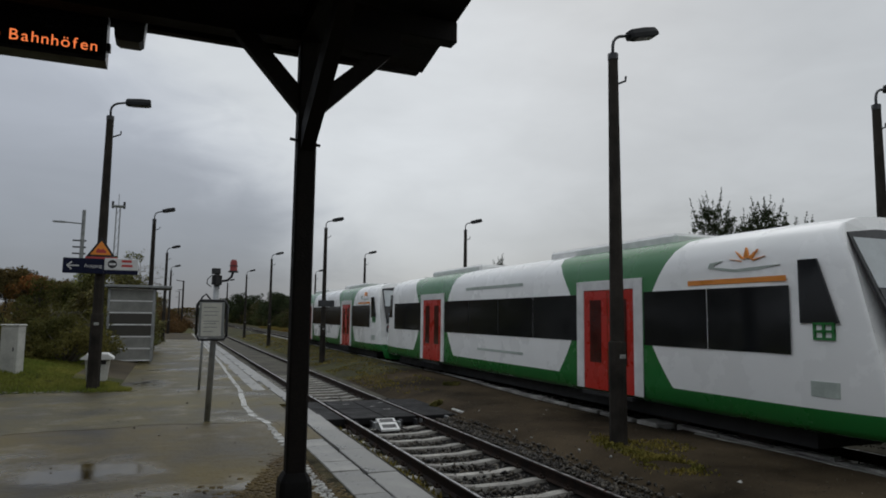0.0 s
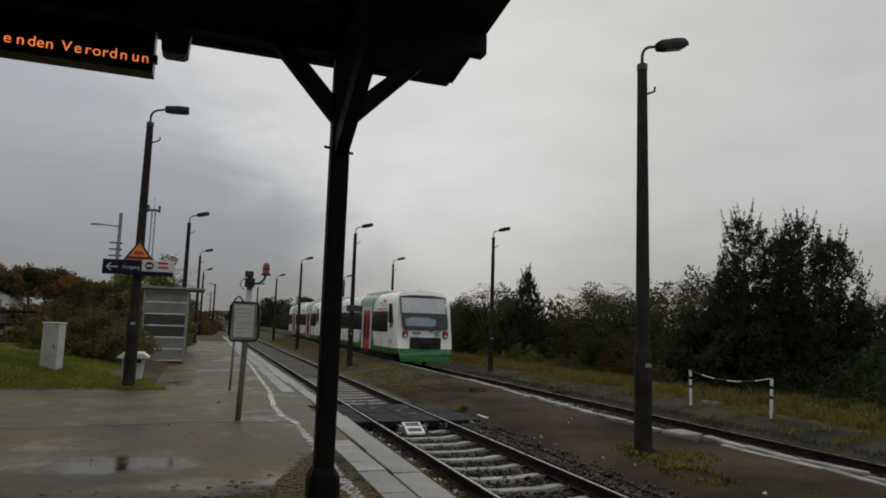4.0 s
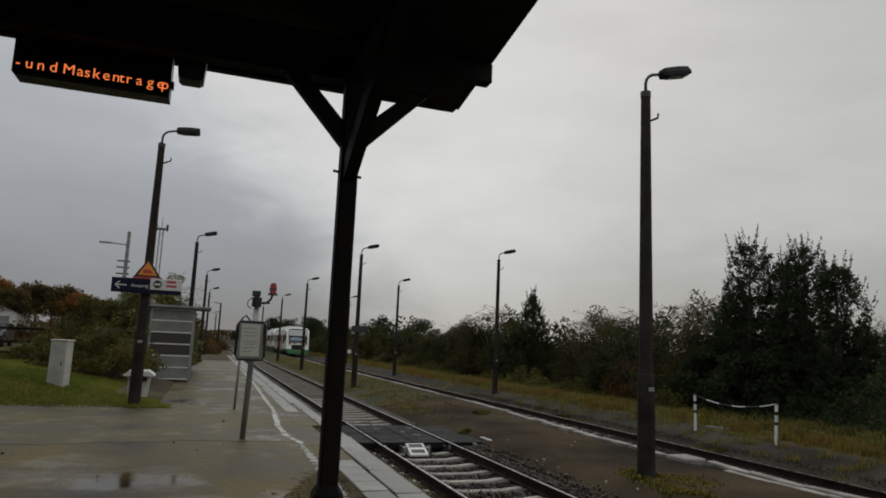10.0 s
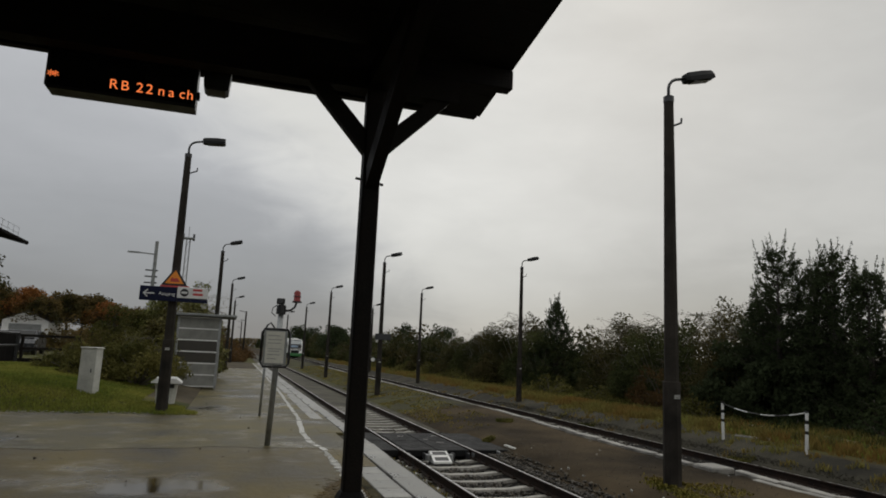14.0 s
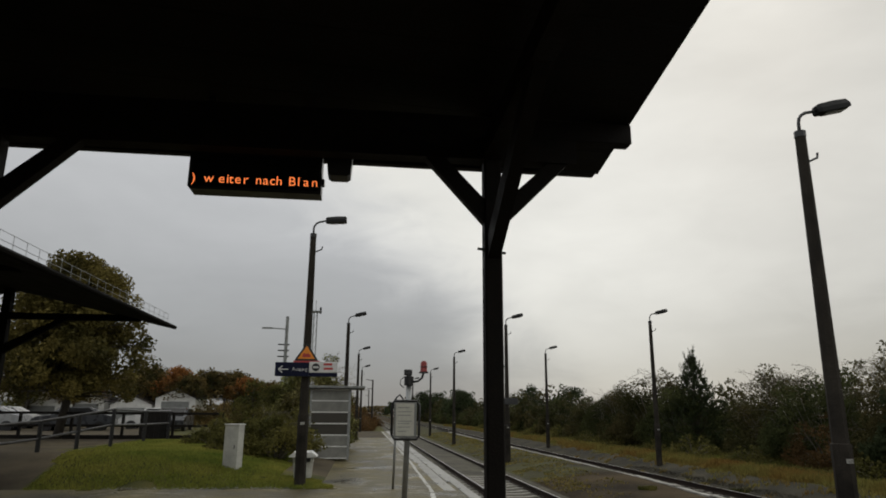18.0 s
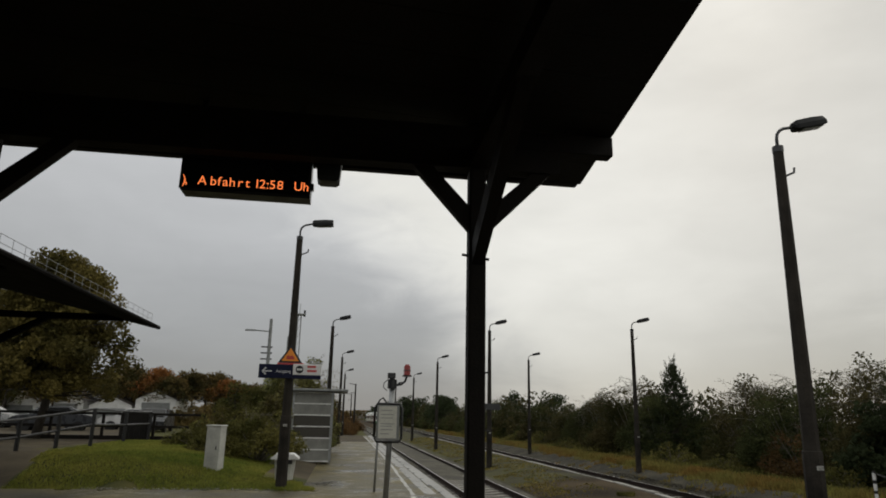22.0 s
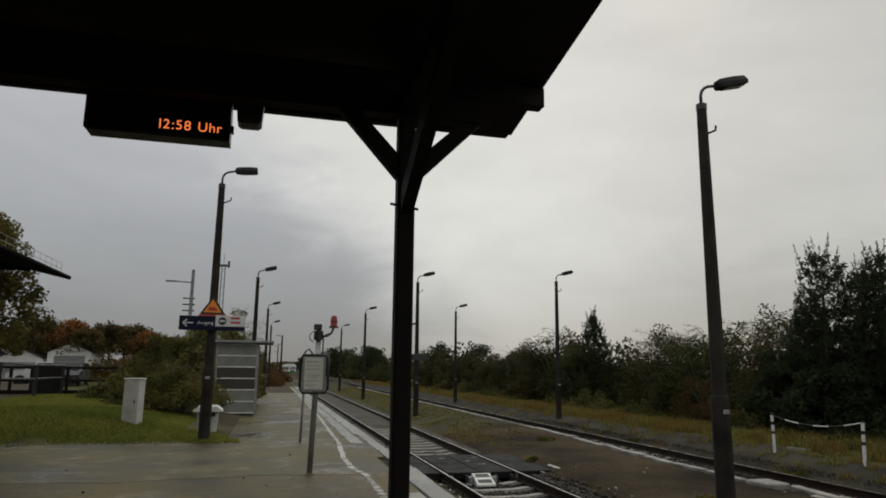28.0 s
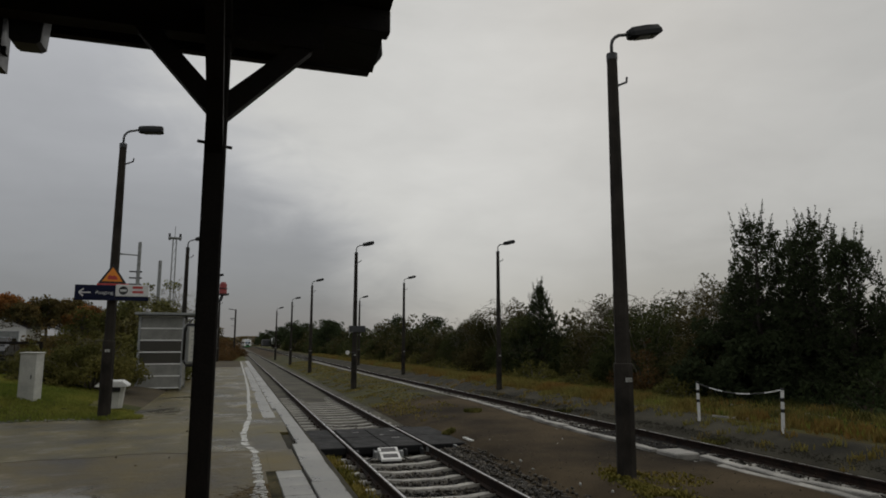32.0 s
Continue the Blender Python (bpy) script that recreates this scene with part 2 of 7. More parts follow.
def wet_ground(name, base, tint, puddle=0.5, scale=0.35, rough=0.55, fine=28.0, bump=0.25, pools=()):
    """Wet paving: a stained surface on which water stands in patches."""
    m = surface(name, base, rough=rough, vary=0.5, scale=0.7, fine=fine, bump=bump, tint=tint, rough_vary=0.12, spec=0.27)
    nt = m.node_tree
    bs = nt.nodes["Principled BSDF"]
    co = nt.nodes.new("ShaderNodeTexCoord")
    n = nt.nodes.new("ShaderNodeTexNoise")
    n.inputs["Scale"].default_value, n.inputs["Detail"].default_value = scale, 10
    n.inputs["Roughness"].default_value = 0.66
    nt.links.new(co.outputs["Object"], n.inputs["Vector"])
    wet = nt.nodes.new("ShaderNodeMapRange")
    wet.inputs["From Min"].default_value, wet.inputs["From Max"].default_value = puddle - 0.05, puddle + 0.24
    wet.interpolation_type = "SMOOTHSTEP"
    mid = nt.nodes.new("ShaderNodeTexNoise")
    mid.inputs["Scale"].default_value, mid.inputs["Detail"].default_value = scale * 5.0, 5
    nt.links.new(co.outputs["Object"], mid.inputs["Vector"])
    mix = nt.nodes.new("ShaderNodeMath")
    mix.operation = "MULTIPLY_ADD"
    mix.inputs[1].default_value = 0.42
    nt.links.new(mid.outputs["Fac"], mix.inputs[0])
    shift = nt.nodes.new("ShaderNodeMath")
    shift.inputs[1].default_value = -0.21
    nt.links.new(n.outputs["Fac"], shift.inputs[0])
    nt.links.new(shift.outputs[0], mix.inputs[2])
    level = mix.outputs[0]
    for px, py, rx, ry in pools:
        mp = nt.nodes.new("ShaderNodeMapping")
        mp.inputs["Location"].default_value = (-px / rx, -py / ry, 0)
        mp.inputs["Scale"].default_value = (1 / rx, 1 / ry, 0)
        nt.links.new(co.outputs["Object"], mp.inputs[0])
        dist = nt.nodes.new("ShaderNodeVectorMath")
        dist.operation = "LENGTH"
        nt.links.new(mp.outputs[0], dist.inputs[0])
        rise = nt.nodes.new("ShaderNodeMapRange")
        rise.inputs["From Min"].default_value, rise.inputs["From Max"].default_value = 1.25, 0.4
        rise.inputs["To Min"].default_value, rise.inputs["To Max"].default_value = 0.0, 0.19
        nt.links.new(dist.outputs["Value"], rise.inputs["Value"])
        add = nt.nodes.new("ShaderNodeMath")
        nt.links.new(level, add.inputs[0])
        nt.links.new(rise.outputs[0], add.inputs[1])
        level = add.outputs[0]
    nt.links.new(level, wet.inputs["Value"])
    old_r = bs.inputs["Roughness"].links[0].from_socket
    mr = nt.nodes.new("ShaderNodeMix")
    mr.data_type = "FLOAT"
    nt.links.new(wet.outputs[0], mr.inputs[0])
    nt.links.new(old_r, mr.inputs[2])
    mr.inputs[3].default_value = 0.09
    nt.links.new(mr.outputs[0], bs.inputs["Roughness"])
    n3 = nt.nodes.new("ShaderNodeTexNoise")
    n3.inputs["Scale"].default_value, n3.inputs["Detail"].default_value = 6.0, 4
    nt.links.new(co.outputs["Object"], n3.inputs["Vector"])
    broad = nt.nodes.new("ShaderNodeBump")
    broad.inputs["Distance"].default_value = 0.03
    nt.links.new(n3.outputs["Fac"], broad.inputs["Height"])
    nt.links.new(broad.outputs[0], [x for x in nt.nodes if x.type == "BUMP" and x != broad][0].inputs["Normal"])
    for b in [x for x in nt.nodes if x.type == "BUMP"]:
        inv = nt.nodes.new("ShaderNodeMath")
        inv.operation = "MULTIPLY_ADD"
        inv.inputs[1].default_value, inv.inputs[2].default_value = -bump * 0.95, bump
        nt.links.new(wet.outputs[0], inv.inputs[0])
        nt.links.new(inv.outputs[0], b.inputs["Strength"])
    return m


M = dict(
    soil=surface("wet_soil", (0.022, 0.0155, 0.010), 0.8, 0.45, 0.6, 30, 0.5, tint=(0.034, 0.024, 0.016), spec=0.15),
    cinder=surface("cinder_ground", (0.021, 0.0160, 0.0092), 0.9, 0.5, 0.30, 60, 0.6, tint=(0.070, 0.0530, 0.033), spec=0.05),
    turf=surface("turf_soil", (0.060, 0.078, 0.020), 0.9, 0.5, 0.9, 30, 0.6, tint=(0.075, 0.068, 0.024), spec=0.1),
    drygrass=surface("dry_turf", (0.105, 0.070, 0.026), 0.9, 0.5, 0.9, 35, 0.6, tint=(0.060, 0.062, 0.022), spec=0.1),
    gravel=surface("grey_gravel", (0.033, 0.031, 0.023), 0.9, 0.45, 0.7, 45, 0.8, tint=(0.050, 0.046, 0.034), spec=0.1),
    bed=surface("dark_track_bed", (0.010, 0.009, 0.008), 0.9, 0.45, 1.0, 45, 0.8, spec=0.1),
    glazing=surface("dull_glazing", (0.040, 0.036, 0.028), 0.55, 0.2, 2, 30, 0.0),
    stone=surface("ballast_stone", (0.018, 0.0150, 0.011), 0.5, 0.45, 9, 60, 0.3, island=0.9, tint=(0.052, 0.044, 0.032), spec=0.35),
    paving=wet_ground("wet_paving", (0.045, 0.0365, 0.0115), (0.094, 0.077, 0.028), 0.525, 0.55, 0.5, 36.0, 0.7, pools=((-4.35, 13.2, 0.45, 1.0), (-4.2, 17.5, 0.5, 0.9))),
    yard=wet_ground("wet_grit_yard", (0.039, 0.0275, 0.0072), (0.086, 0.065, 0.0195), 0.575, 0.40, 0.50, 36.0, 0.5, pools=((-6.3, 3.1, 1.7, 0.75), (-4.7, 3.1, 0.75, 0.7), (-4.1, 2.0, 1.3, 0.28))),
    slab=surface("concrete_slab", (0.175, 0.172, 0.156), 0.38, 0.42, 2.2, 60, 0.18, rand=0.20, tint=(0.220, 0.216, 0.200), rough_vary=0.2),
    kerb=surface("pale_concrete", (0.25, 0.24, 0.215), 0.55, 0.5, 2.0, 50, 0.25, rand=0.15),
    sleeper=surface("sleeper_concrete", (0.20, 0.185, 0.155), 0.55, 0.4, 4.0, 70, 0.3, rand=0.25, tint=(0.29, 0.28, 0.25)),
    rail_side=surface("rusty_rail", (0.018, 0.013, 0.0105), 0.75, 0.4, 6, 90, 0.3, tint=(0.028, 0.018, 0.013), spec=0.15),
    rail_top=surface("bright_rail", (0.42, 0.42, 0.42), 0.32, 0.15, 5, 80, 0.05, metal=1.0),
    cobble=surface("cobble_stone", (0.076, 0.046, 0.0135), 0.65, 0.5, 0.6, 70, 0.35, rand=0.12, island=0.16, rough_vary=0.18, tint=(0.102, 0.074, 0.029), spec=0.14),
    white_line=surface("worn_white_paint", (0.40, 0.40, 0.375), 0.5, 0.5, 14, 60, 0.3, island=0.22, rand=0.15),
    mortar=surface("wet_joint_sand", (0.050, 0.032, 0.014), 0.6, 0.4, 3, 60, 0.4, spec=0.3),
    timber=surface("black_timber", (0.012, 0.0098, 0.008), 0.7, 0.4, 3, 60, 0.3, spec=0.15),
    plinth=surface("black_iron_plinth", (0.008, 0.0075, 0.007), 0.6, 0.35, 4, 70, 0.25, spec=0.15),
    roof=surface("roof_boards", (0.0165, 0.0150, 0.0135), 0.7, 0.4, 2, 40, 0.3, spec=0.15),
    pole=surface("weathered_pole", (0.021, 0.018, 0.015), 0.85, 0.4, 1.5, 50, 0.3, spec=0.15, tint=(0.033, 0.029, 0.024), rand=0.12),
    dark_metal=surface("dark_painted_metal", (0.030, 0.031, 0.033), 0.45, 0.3, 5, 60, 0.1),
    lamp_shell=surface("lamp_housing", (0.012, 0.0125, 0.013), 0.5, 0.25, 4, 60, 0.05, spec=0.2),
    lens=surface("milky_lens", (0.05, 0.05, 0.047), 0.3, 0.15, 5, 60, 0.0),
    galv=surface("galvanised_steel", (0.30, 0.31, 0.31), 0.42, 0.25, 6, 60, 0.08, metal=0.6),
    grey_paint=surface("grey_paint", (0.22, 0.23, 0.225), 0.45, 0.2, 3, 50, 0.05),
    white_paint=surface("white_paint", (0.70, 0.70, 0.68), 0.4, 0.12, 3, 50, 0.04),
    cabinet=surface("cabinet_grp", (0.50, 0.50, 0.46), 0.5, 0.2, 2.5, 40, 0.08),
    black_paint=surface("black_paint", (0.012, 0.012, 0.013), 0.4, 0.25, 5, 60, 0.05),
    blue_sign=surface("blue_sign", (0.005, 0.0075, 0.028), 0.45, 0.15, 3, 40, 0.0, spec=0.2),
    sign_white=surface("sign_white", (0.62, 0.62, 0.61), 0.35, 0.1, 3, 40, 0.0),
    sign_red=surface("sign_red", (0.45, 0.05, 0.045), 0.4, 0.15, 3, 40, 0.0),
    sign_orange=surface("orange_sign", (0.80, 0.27, 0.03), 0.4, 0.12, 3, 40, 0.0),
    paper=surface("paper", (0.55, 0.545, 0.48), 0.6, 0.12, 6, 60, 0.02),
    ink=surface("ink", (0.05, 0.05, 0.05), 0.6, 0.1, 6, 60, 0.0),
    panel=surface("shelter_sheet", (0.205, 0.205, 0.188), 0.65, 0.2, 2, 40, 0.04, rand=0.08, spec=0.3),
    led_red=glow("red_lamp", (0.24, 0.02, 0.018), 0.14),
    led=glow("amber_led", (1.0, 0.23, 0.065), 0.85),
    bark=surface("bark", (0.040, 0.032, 0.024), 0.85, 0.4, 6, 50, 0.6),
    leaf_dark=surface("dark_leaves", (0.043, 0.056, 0.027), 0.85, 0.35, 0.8, 20, 0, island=0.15, spec=0.03, thin=0.35),
    leaf_mid=surface("olive_leaves", (0.048, 0.062, 0.022), 0.85, 0.5, 0.7, 8, 0, island=0.08, rand=0.22, tint=(0.070, 0.058, 0.026), spec=0.02, thin=0.42),
    leaf_hedge=surface("hedge_leaves", (0.042, 0.060, 0.024), 0.85, 0.5, 0.7, 8, 0, island=0.08, rand=0.25, tint=(0.063, 0.068, 0.027), spec=0.02, thin=0.42),
    leaf_rust=surface("rusty_leaves", (0.085, 0.060, 0.026), 0.85, 0.4, 0.8, 8, 0, island=0.12, tint=(0.125, 0.072, 0.032), spec=0.03, thin=0.4),
    leaf_bank=surface("bank_shrub_leaves", (0.080, 0.094, 0.027), 0.7, 0.5, 0.6, 20, 0, island=0.25, tint=(0.135, 0.120, 0.038), spec=0.05, thin=0.35),
    leaf_green=surface("ivy_leaves", (0.042, 0.062, 0.027), 0.6, 0.35, 0.9, 20, 0, island=0.3, tint=(0.064, 0.082, 0.033), spec=0.08, thin=0.3),
    leaf_autumn=surface("autumn_leaves", (0.105, 0.095, 0.030), 0.65, 0.5, 0.45, 20, 0, island=0.25, tint=(0.27, 0.105, 0.032), spec=0.1, thin=0.35),
    leaf_olive=surface("olive_gold_leaves", (0.062, 0.066, 0.022), 0.75, 0.5, 0.42, 20, 0, island=0.22, tint=(0.135, 0.108, 0.032), spec=0.08, thin=0.35),
    moss=surface("moss_blades", (0.185, 0.180, 0.034), 0.8, 0.4, 1.2, 20, 0, island=0.4, tint=(0.19, 0.145, 0.038), spec=0.1),
    leaf_wood=surface("dark_wood_leaves", (0.066, 0.072, 0.026), 0.75, 0.45, 0.4, 20, 0, island=0.22, tint=(0.145, 0.098, 0.036), spec=0.08, thin=0.35),
    leaf_gold=surface("yellowing_leaves", (0.20, 0.160, 0.045), 0.65, 0.5, 0.5, 20, 0, island=0.5, tint=(0.10, 0.11, 0.032), spec=0.2),
    twig=surface("twigs", (0.120, 0.108, 0.088), 0.85, 0.3, 4, 40, 0, island=0.3, spec=0.2),
    blade=surface("grass_blades", (0.190, 0.265, 0.046), 0.7, 0.35, 0.5, 8, 0, island=0.18, spec=0.06, tint=(0.21, 0.205, 0.048), thin=0.4),
    blade_dry=surface("dry_blades", (0.41, 0.235, 0.070), 0.8, 0.5, 0.45, 8, 0, island=0.25, tint=(0.13, 0.130, 0.040), spec=0.06, thin=0.4),
    car_white=surface("car_white", (0.62, 0.62, 0.62), 0.3, 0.08, 2, 30, 0.0, coat=0.4),
    car_dark=surface("car_dark", (0.035, 0.038, 0.045), 0.3, 0.1, 2, 30, 0.0, coat=0.4),
    car_silver=surface("car_silver", (0.30, 0.31, 0.32), 0.3, 0.1, 2, 30, 0.0, coat=0.4),
    wall_pale=surface("pale_render", (0.48, 0.47, 0.44), 0.8, 0.15, 1, 30, 0.1),
    tiles=surface("roof_tiles", (0.06, 0.05, 0.045), 0.7, 0.3, 2, 30, 0.3),
    island_turf=surface("thin_island_turf", (0.044, 0.038, 0.026), 0.9, 0.4, 0.4, 35, 0.6, tint=(0.066, 0.066, 0.030), spec=0.08),
    infill=surface("pale_infill_gravel", (0.058, 0.054, 0.041), 0.8, 0.4, 0.8, 45, 0.8, tint=(0.088, 0.082, 0.065), spec=0.15),
    dirt=surface("trodden_dirt", (0.052, 0.041, 0.024), 0.85, 0.4, 0.5, 35, 0.5, tint=(0.078, 0.065, 0.044), spec=0.12),
    joint_moss=surface("mossy_joint", (0.032, 0.030, 0.015), 0.9, 0.5, 3.0, 50, 0.8, tint=(0.070, 0.060, 0.034), spec=0.05),
    # one near-black colour for the side roof's boards, beams and gutter
    dark_boards=surface("near_black_boards", (0.0080, 0.0074, 0.0066), 0.8, 0.4, 2, 40, 0.3, spec=0.05),
    rubber=surface("rubber_deck", (0.013, 0.013, 0.0135), 0.7, 0.3, 3, 60, 0.3, spec=0.15),
    door_glass=surface("red_tinted_glass", (0.060, 0.012, 0.010), 0.15, 0.2, 2, 30, 0.0, rough_vary=0.04),
    dark_glass=surface("dark_glass", (0.012, 0.013, 0.014), 0.12, 0.2, 2, 30, 0.0, rough_vary=0.04),
)

# ---------------------------------------------------------------- ground and setting
PLAT = 0.24            # platform level; rail heads are at 0
EDGE = -1.58           # platform edge
T2 = 5.27              # centre of the second track


def smooth(a, b, v):
    u = min(1.0, max(0.0, (v - a) / (b - a)))
    return u * u * (3 - 2 * u)


def land(x, y):
    """Height of the natural ground."""
    far = smooth(60, 160, y)
    if x < -1.45:
        bank = 0.62 * smooth(-5.0, -9.5, x) * smooth(11.3, 14.5, y) + 0.10 * smooth(-4.9, -5.6, x) * smooth(11.3, 12.6, y)
        z = (PLAT - 0.05 + bank) if y < 62 else PLAT - 0.05 + bank - 0.25 * smooth(62, 75, y)
        return z + 0.03 * noise.noise(Vector((x * 0.3, y * 0.3, 0)))
    if x < 1.15:
        return -0.24 + 0.062 * smooth(11.5, 13, y) + 0.063 * smooth(18, 25, y) + 0.10 * smooth(0.7, 1.1, x) * smooth(13, 9, y)
    if x < (4.05 if y > 4.5 else 4.46):
        near = 0.10 * smooth(1.2, 2.1, x) - 0.13 * smooth(1.75, 1.15, x)
        beyond = -0.09 + 0.31 * smooth(1.0, 3.4, x)
        lift = near + (beyond - near) * smooth(8, 16, y)
        return lift + 0.02 * noise.noise(Vector((x, y * 0.6, 3)))
    if x < 6.75:
        return -0.24 + 0.11 * smooth(4.48, 4.7, x) * max(smooth(5.66, 5.52, x), smooth(4.9, 5.5, y) * smooth(10.3, 9.7, y) * smooth(6.2, 6.0, x))
    z = -0.20 + 0.32 * smooth(6.75, 8.3, x) + 0.15 * smooth(9, 14, x)
    z += 0.06 * noise.noise(Vector((x * 0.4, y * 0.4, 7)))
    return z * (1 - far) + 0.1 * far


def build_ground():
    xs = [-900, -400, -200, -120, -80, -60, -45, -36, -30, -25, -21, -18, -16, -14.5, -13, -12, -11, -10, -9.2, -8.4, -7.6,
          -6.9, -6.3, -5.9, -5.6, -5.3, -5.05, -4.8, -4, -3, -2.3, EDGE + 0.05, EDGE + 0.11, -1.2, 0, 1.1, 1.25, 1.45, 1.7, 2.0, 2.4, 2.9, 3.4,
          3.8, 4.04, 4.06, 4.20, 4.36, 4.45, 4.47, 4.6, 4.72, 5.3, 5.48, 5.56, 5.66, 5.78, 5.86, 6.02, 6.2, 6.5, 6.7, 6.8, 7.1, 7.5, 7.7, 8.0, 8.15, 8.3, 8.45, 8.6, 8.75, 9.0, 9.4, 10, 11, 12, 13.5, 15, 18, 22, 30, 45, 70, 120, 200, 400, 900]
    ys = [-900, -300, -100, -50, -30, -20, -15] + [-12 + 1.0 * i for i in range(23)] + [11.2 + 0.3 * i for i in range(14)] + [15.4 + 0.8 * i for i in range(19)] + [31 + 2.0 * i for i in range(20)] + \
         [75, 80, 90, 100, 120, 150, 200, 260, 340, 500, 900]
    verts = [(x, y, land(x, y)) for y in ys for x in xs]
    nx = len(xs)
    faces, mats = [], []
    for j in range(len(ys) - 1):
        for i in range(nx - 1):
            a = j * nx + i
            faces.append((a, a + 1, a + nx + 1, a + nx))
            cx, cy = (xs[i] + xs[i + 1]) / 2, (ys[j] + ys[j + 1]) / 2
            if cx < EDGE:
                mats.append(6 if cx < -11.9 - 0.15 * (cy - 11.5) and 11.4 < cy < 70 else (0 if cx < -4.9 and cy < 14.6 or cx < -6.2 or cy > 62 else 6) if cx < -4.9 and cy > 11.4 or cy > 62 else 3)
            elif -1.4 < cx < 1.2 or (4.05 if cy > 4.5 else 4.46) < cx < 6.6:
                mats.append(5 if cy > 11.5 and cx < 1.2 else 4)
            elif 1.2 < cx < 4.47:
                mats.append(2 if cy < 16 or cy > 85 else 7)
            elif cx < 8.5 + 0.25 * math.sin(cy * 0.7) * (cy < 12) - 0.35 * smooth(14, 30, cy):
                mats.append(3)
            else:
                mats.append(1 if cx < 10.2 else 0)
    me = raw_mesh("ground", verts, faces, [M["turf"], M["drygrass"], M["cinder"], M["gravel"], M["bed"], M["infill"], M["dirt"], M["island_turf"]], smooth=True)
    me.polygons.foreach_set("material_index", np.array(mats, np.int32))
    ob = new("ground", me)
    return tagged(ob, "wet earth, cinder and grass round a country railway station", "ground", kind="structure")


build_ground()


def rail_profile():
    half = [(0.0, -0.158), (0.062, -0.158), (0.062, -0.150), (0.012, -0.128), (0.009, -0.045), (0.034, -0.032), (0.036, -0.006), (0.030, -0.001), (0.017, 0.0)]
    return [(x, z) for x, z in half[1:]] + [(-x, z) for x, z in half[:0:-1]]


def track(name, x, y0, y1, label, first, curve=None, step=0.66):
    """One track: two rails on concrete sleepers with clips. curve(y): sideways shift of the line far ahead."""
    tr = empty(name, pose(x, 0, 0), label, "railway track", kind="structure")
    prof = rail_profile()
    for s in (-1, 1):
        bm = bmesh.new()
        ring = None
        for y in [y0, 0, 20, 40, 50, 60, 70, 80, 90, 100, 115, 130, 160, 180, 200, 220, 240, 260, 280, 300, 320, 360, y1]:
            dx = curve(y) if curve else 0
            now = [bm.verts.new((s * 0.7535 + px + dx, y, pz)) for px, pz in prof]
            if ring:
                for k in range(len(now)):
                    f = bm.faces.new((ring[k], ring[(k + 1) % len(now)], now[(k + 1) % len(now)], now[k]))
                    zs = [v.co.z for v in f.verts]
                    f.material_index = 1 if min(zs) > -0.0005 else 0
            ring = now
        part("rail", bm, [M["rail_side"], M["rail_top"]], tr, "worn steel rail with a bright running face")
    # sleeper: a trapezoid block, lower in the middle
    bm = bmesh.new()
    rings = []
    for sx, zt in ((-1.3, -0.19), (-1.22, -0.150), (-0.55, -0.146), (-0.3, -0.172), (0.3, -0.172), (0.55, -0.146), (1.22, -0.150), (1.3, -0.19)):
        rings.append([bm.verts.new((sx, yy, zz)) for yy, zz in ((-0.15, -0.34), (-0.075, zt), (0.075, zt), (0.15, -0.34))])
    for a, b in zip(rings, rings[1:]):
        for k in range(4):
            bm.faces.new((a[k], a[(k + 1) % 4], b[(k + 1) % 4], b[k]))
    bm.faces.new(rings[0])
    bm.faces.new(rings[-1][::-1])
    me = mesh_of("sleeper", bm, M["sleeper"])
    bm = bmesh.new()
    for s in (-1, 1):
        box(bm, s * 0.085 - 0.035, s * 0.085 + 0.035, -0.05, 0.05, -0.15, -0.118, 0.008)
        tube(bm, [(s * 0.09, 0, -0.13), (s * 0.09, 0, -0.085)], 0.016, 6)
    clip = mesh_of("rail_clip", bm, M["rail_side"])
    y, n = first, 0
    while y < 95 and n < 150:
        if not (name == "track_1" and 7.5 < y < 10.4):
            sl = new("sleeper", me)
            sl.parent = tr
            sl.matrix_basis = pose(curve(y) if curve else 0, y, 0.004 * math.sin(n * 2.3), 0, 0, 0.4 * math.sin(n * 1.7))
            if -5 < y < 14:
                for s in (-1, 1):
                    c = new("rail_clip", clip)
                    c.parent = tr
                    c.matrix_basis = pose(s * 0.7535, y, 0)
        y += step
        n += 1
    return tr


def far_bend(y):
    return -3.0 * smooth(110, 300, y) - 6.0 * smooth(300, 420, y)


def far_bend_two(y):
    return 1.3 * smooth(45, 125, y) - 4.6 * smooth(200, 320, y) - 6.0 * smooth(330, 420, y)


track("track_1", 0, -14, 420, "nearer railway track with concrete sleepers", -13.72 + 0.13 - 0.27, far_bend)
track("track_2", T2, -14, 420, "second railway track beyond the cinder strip", -13.93, far_bend_two, 0.6)


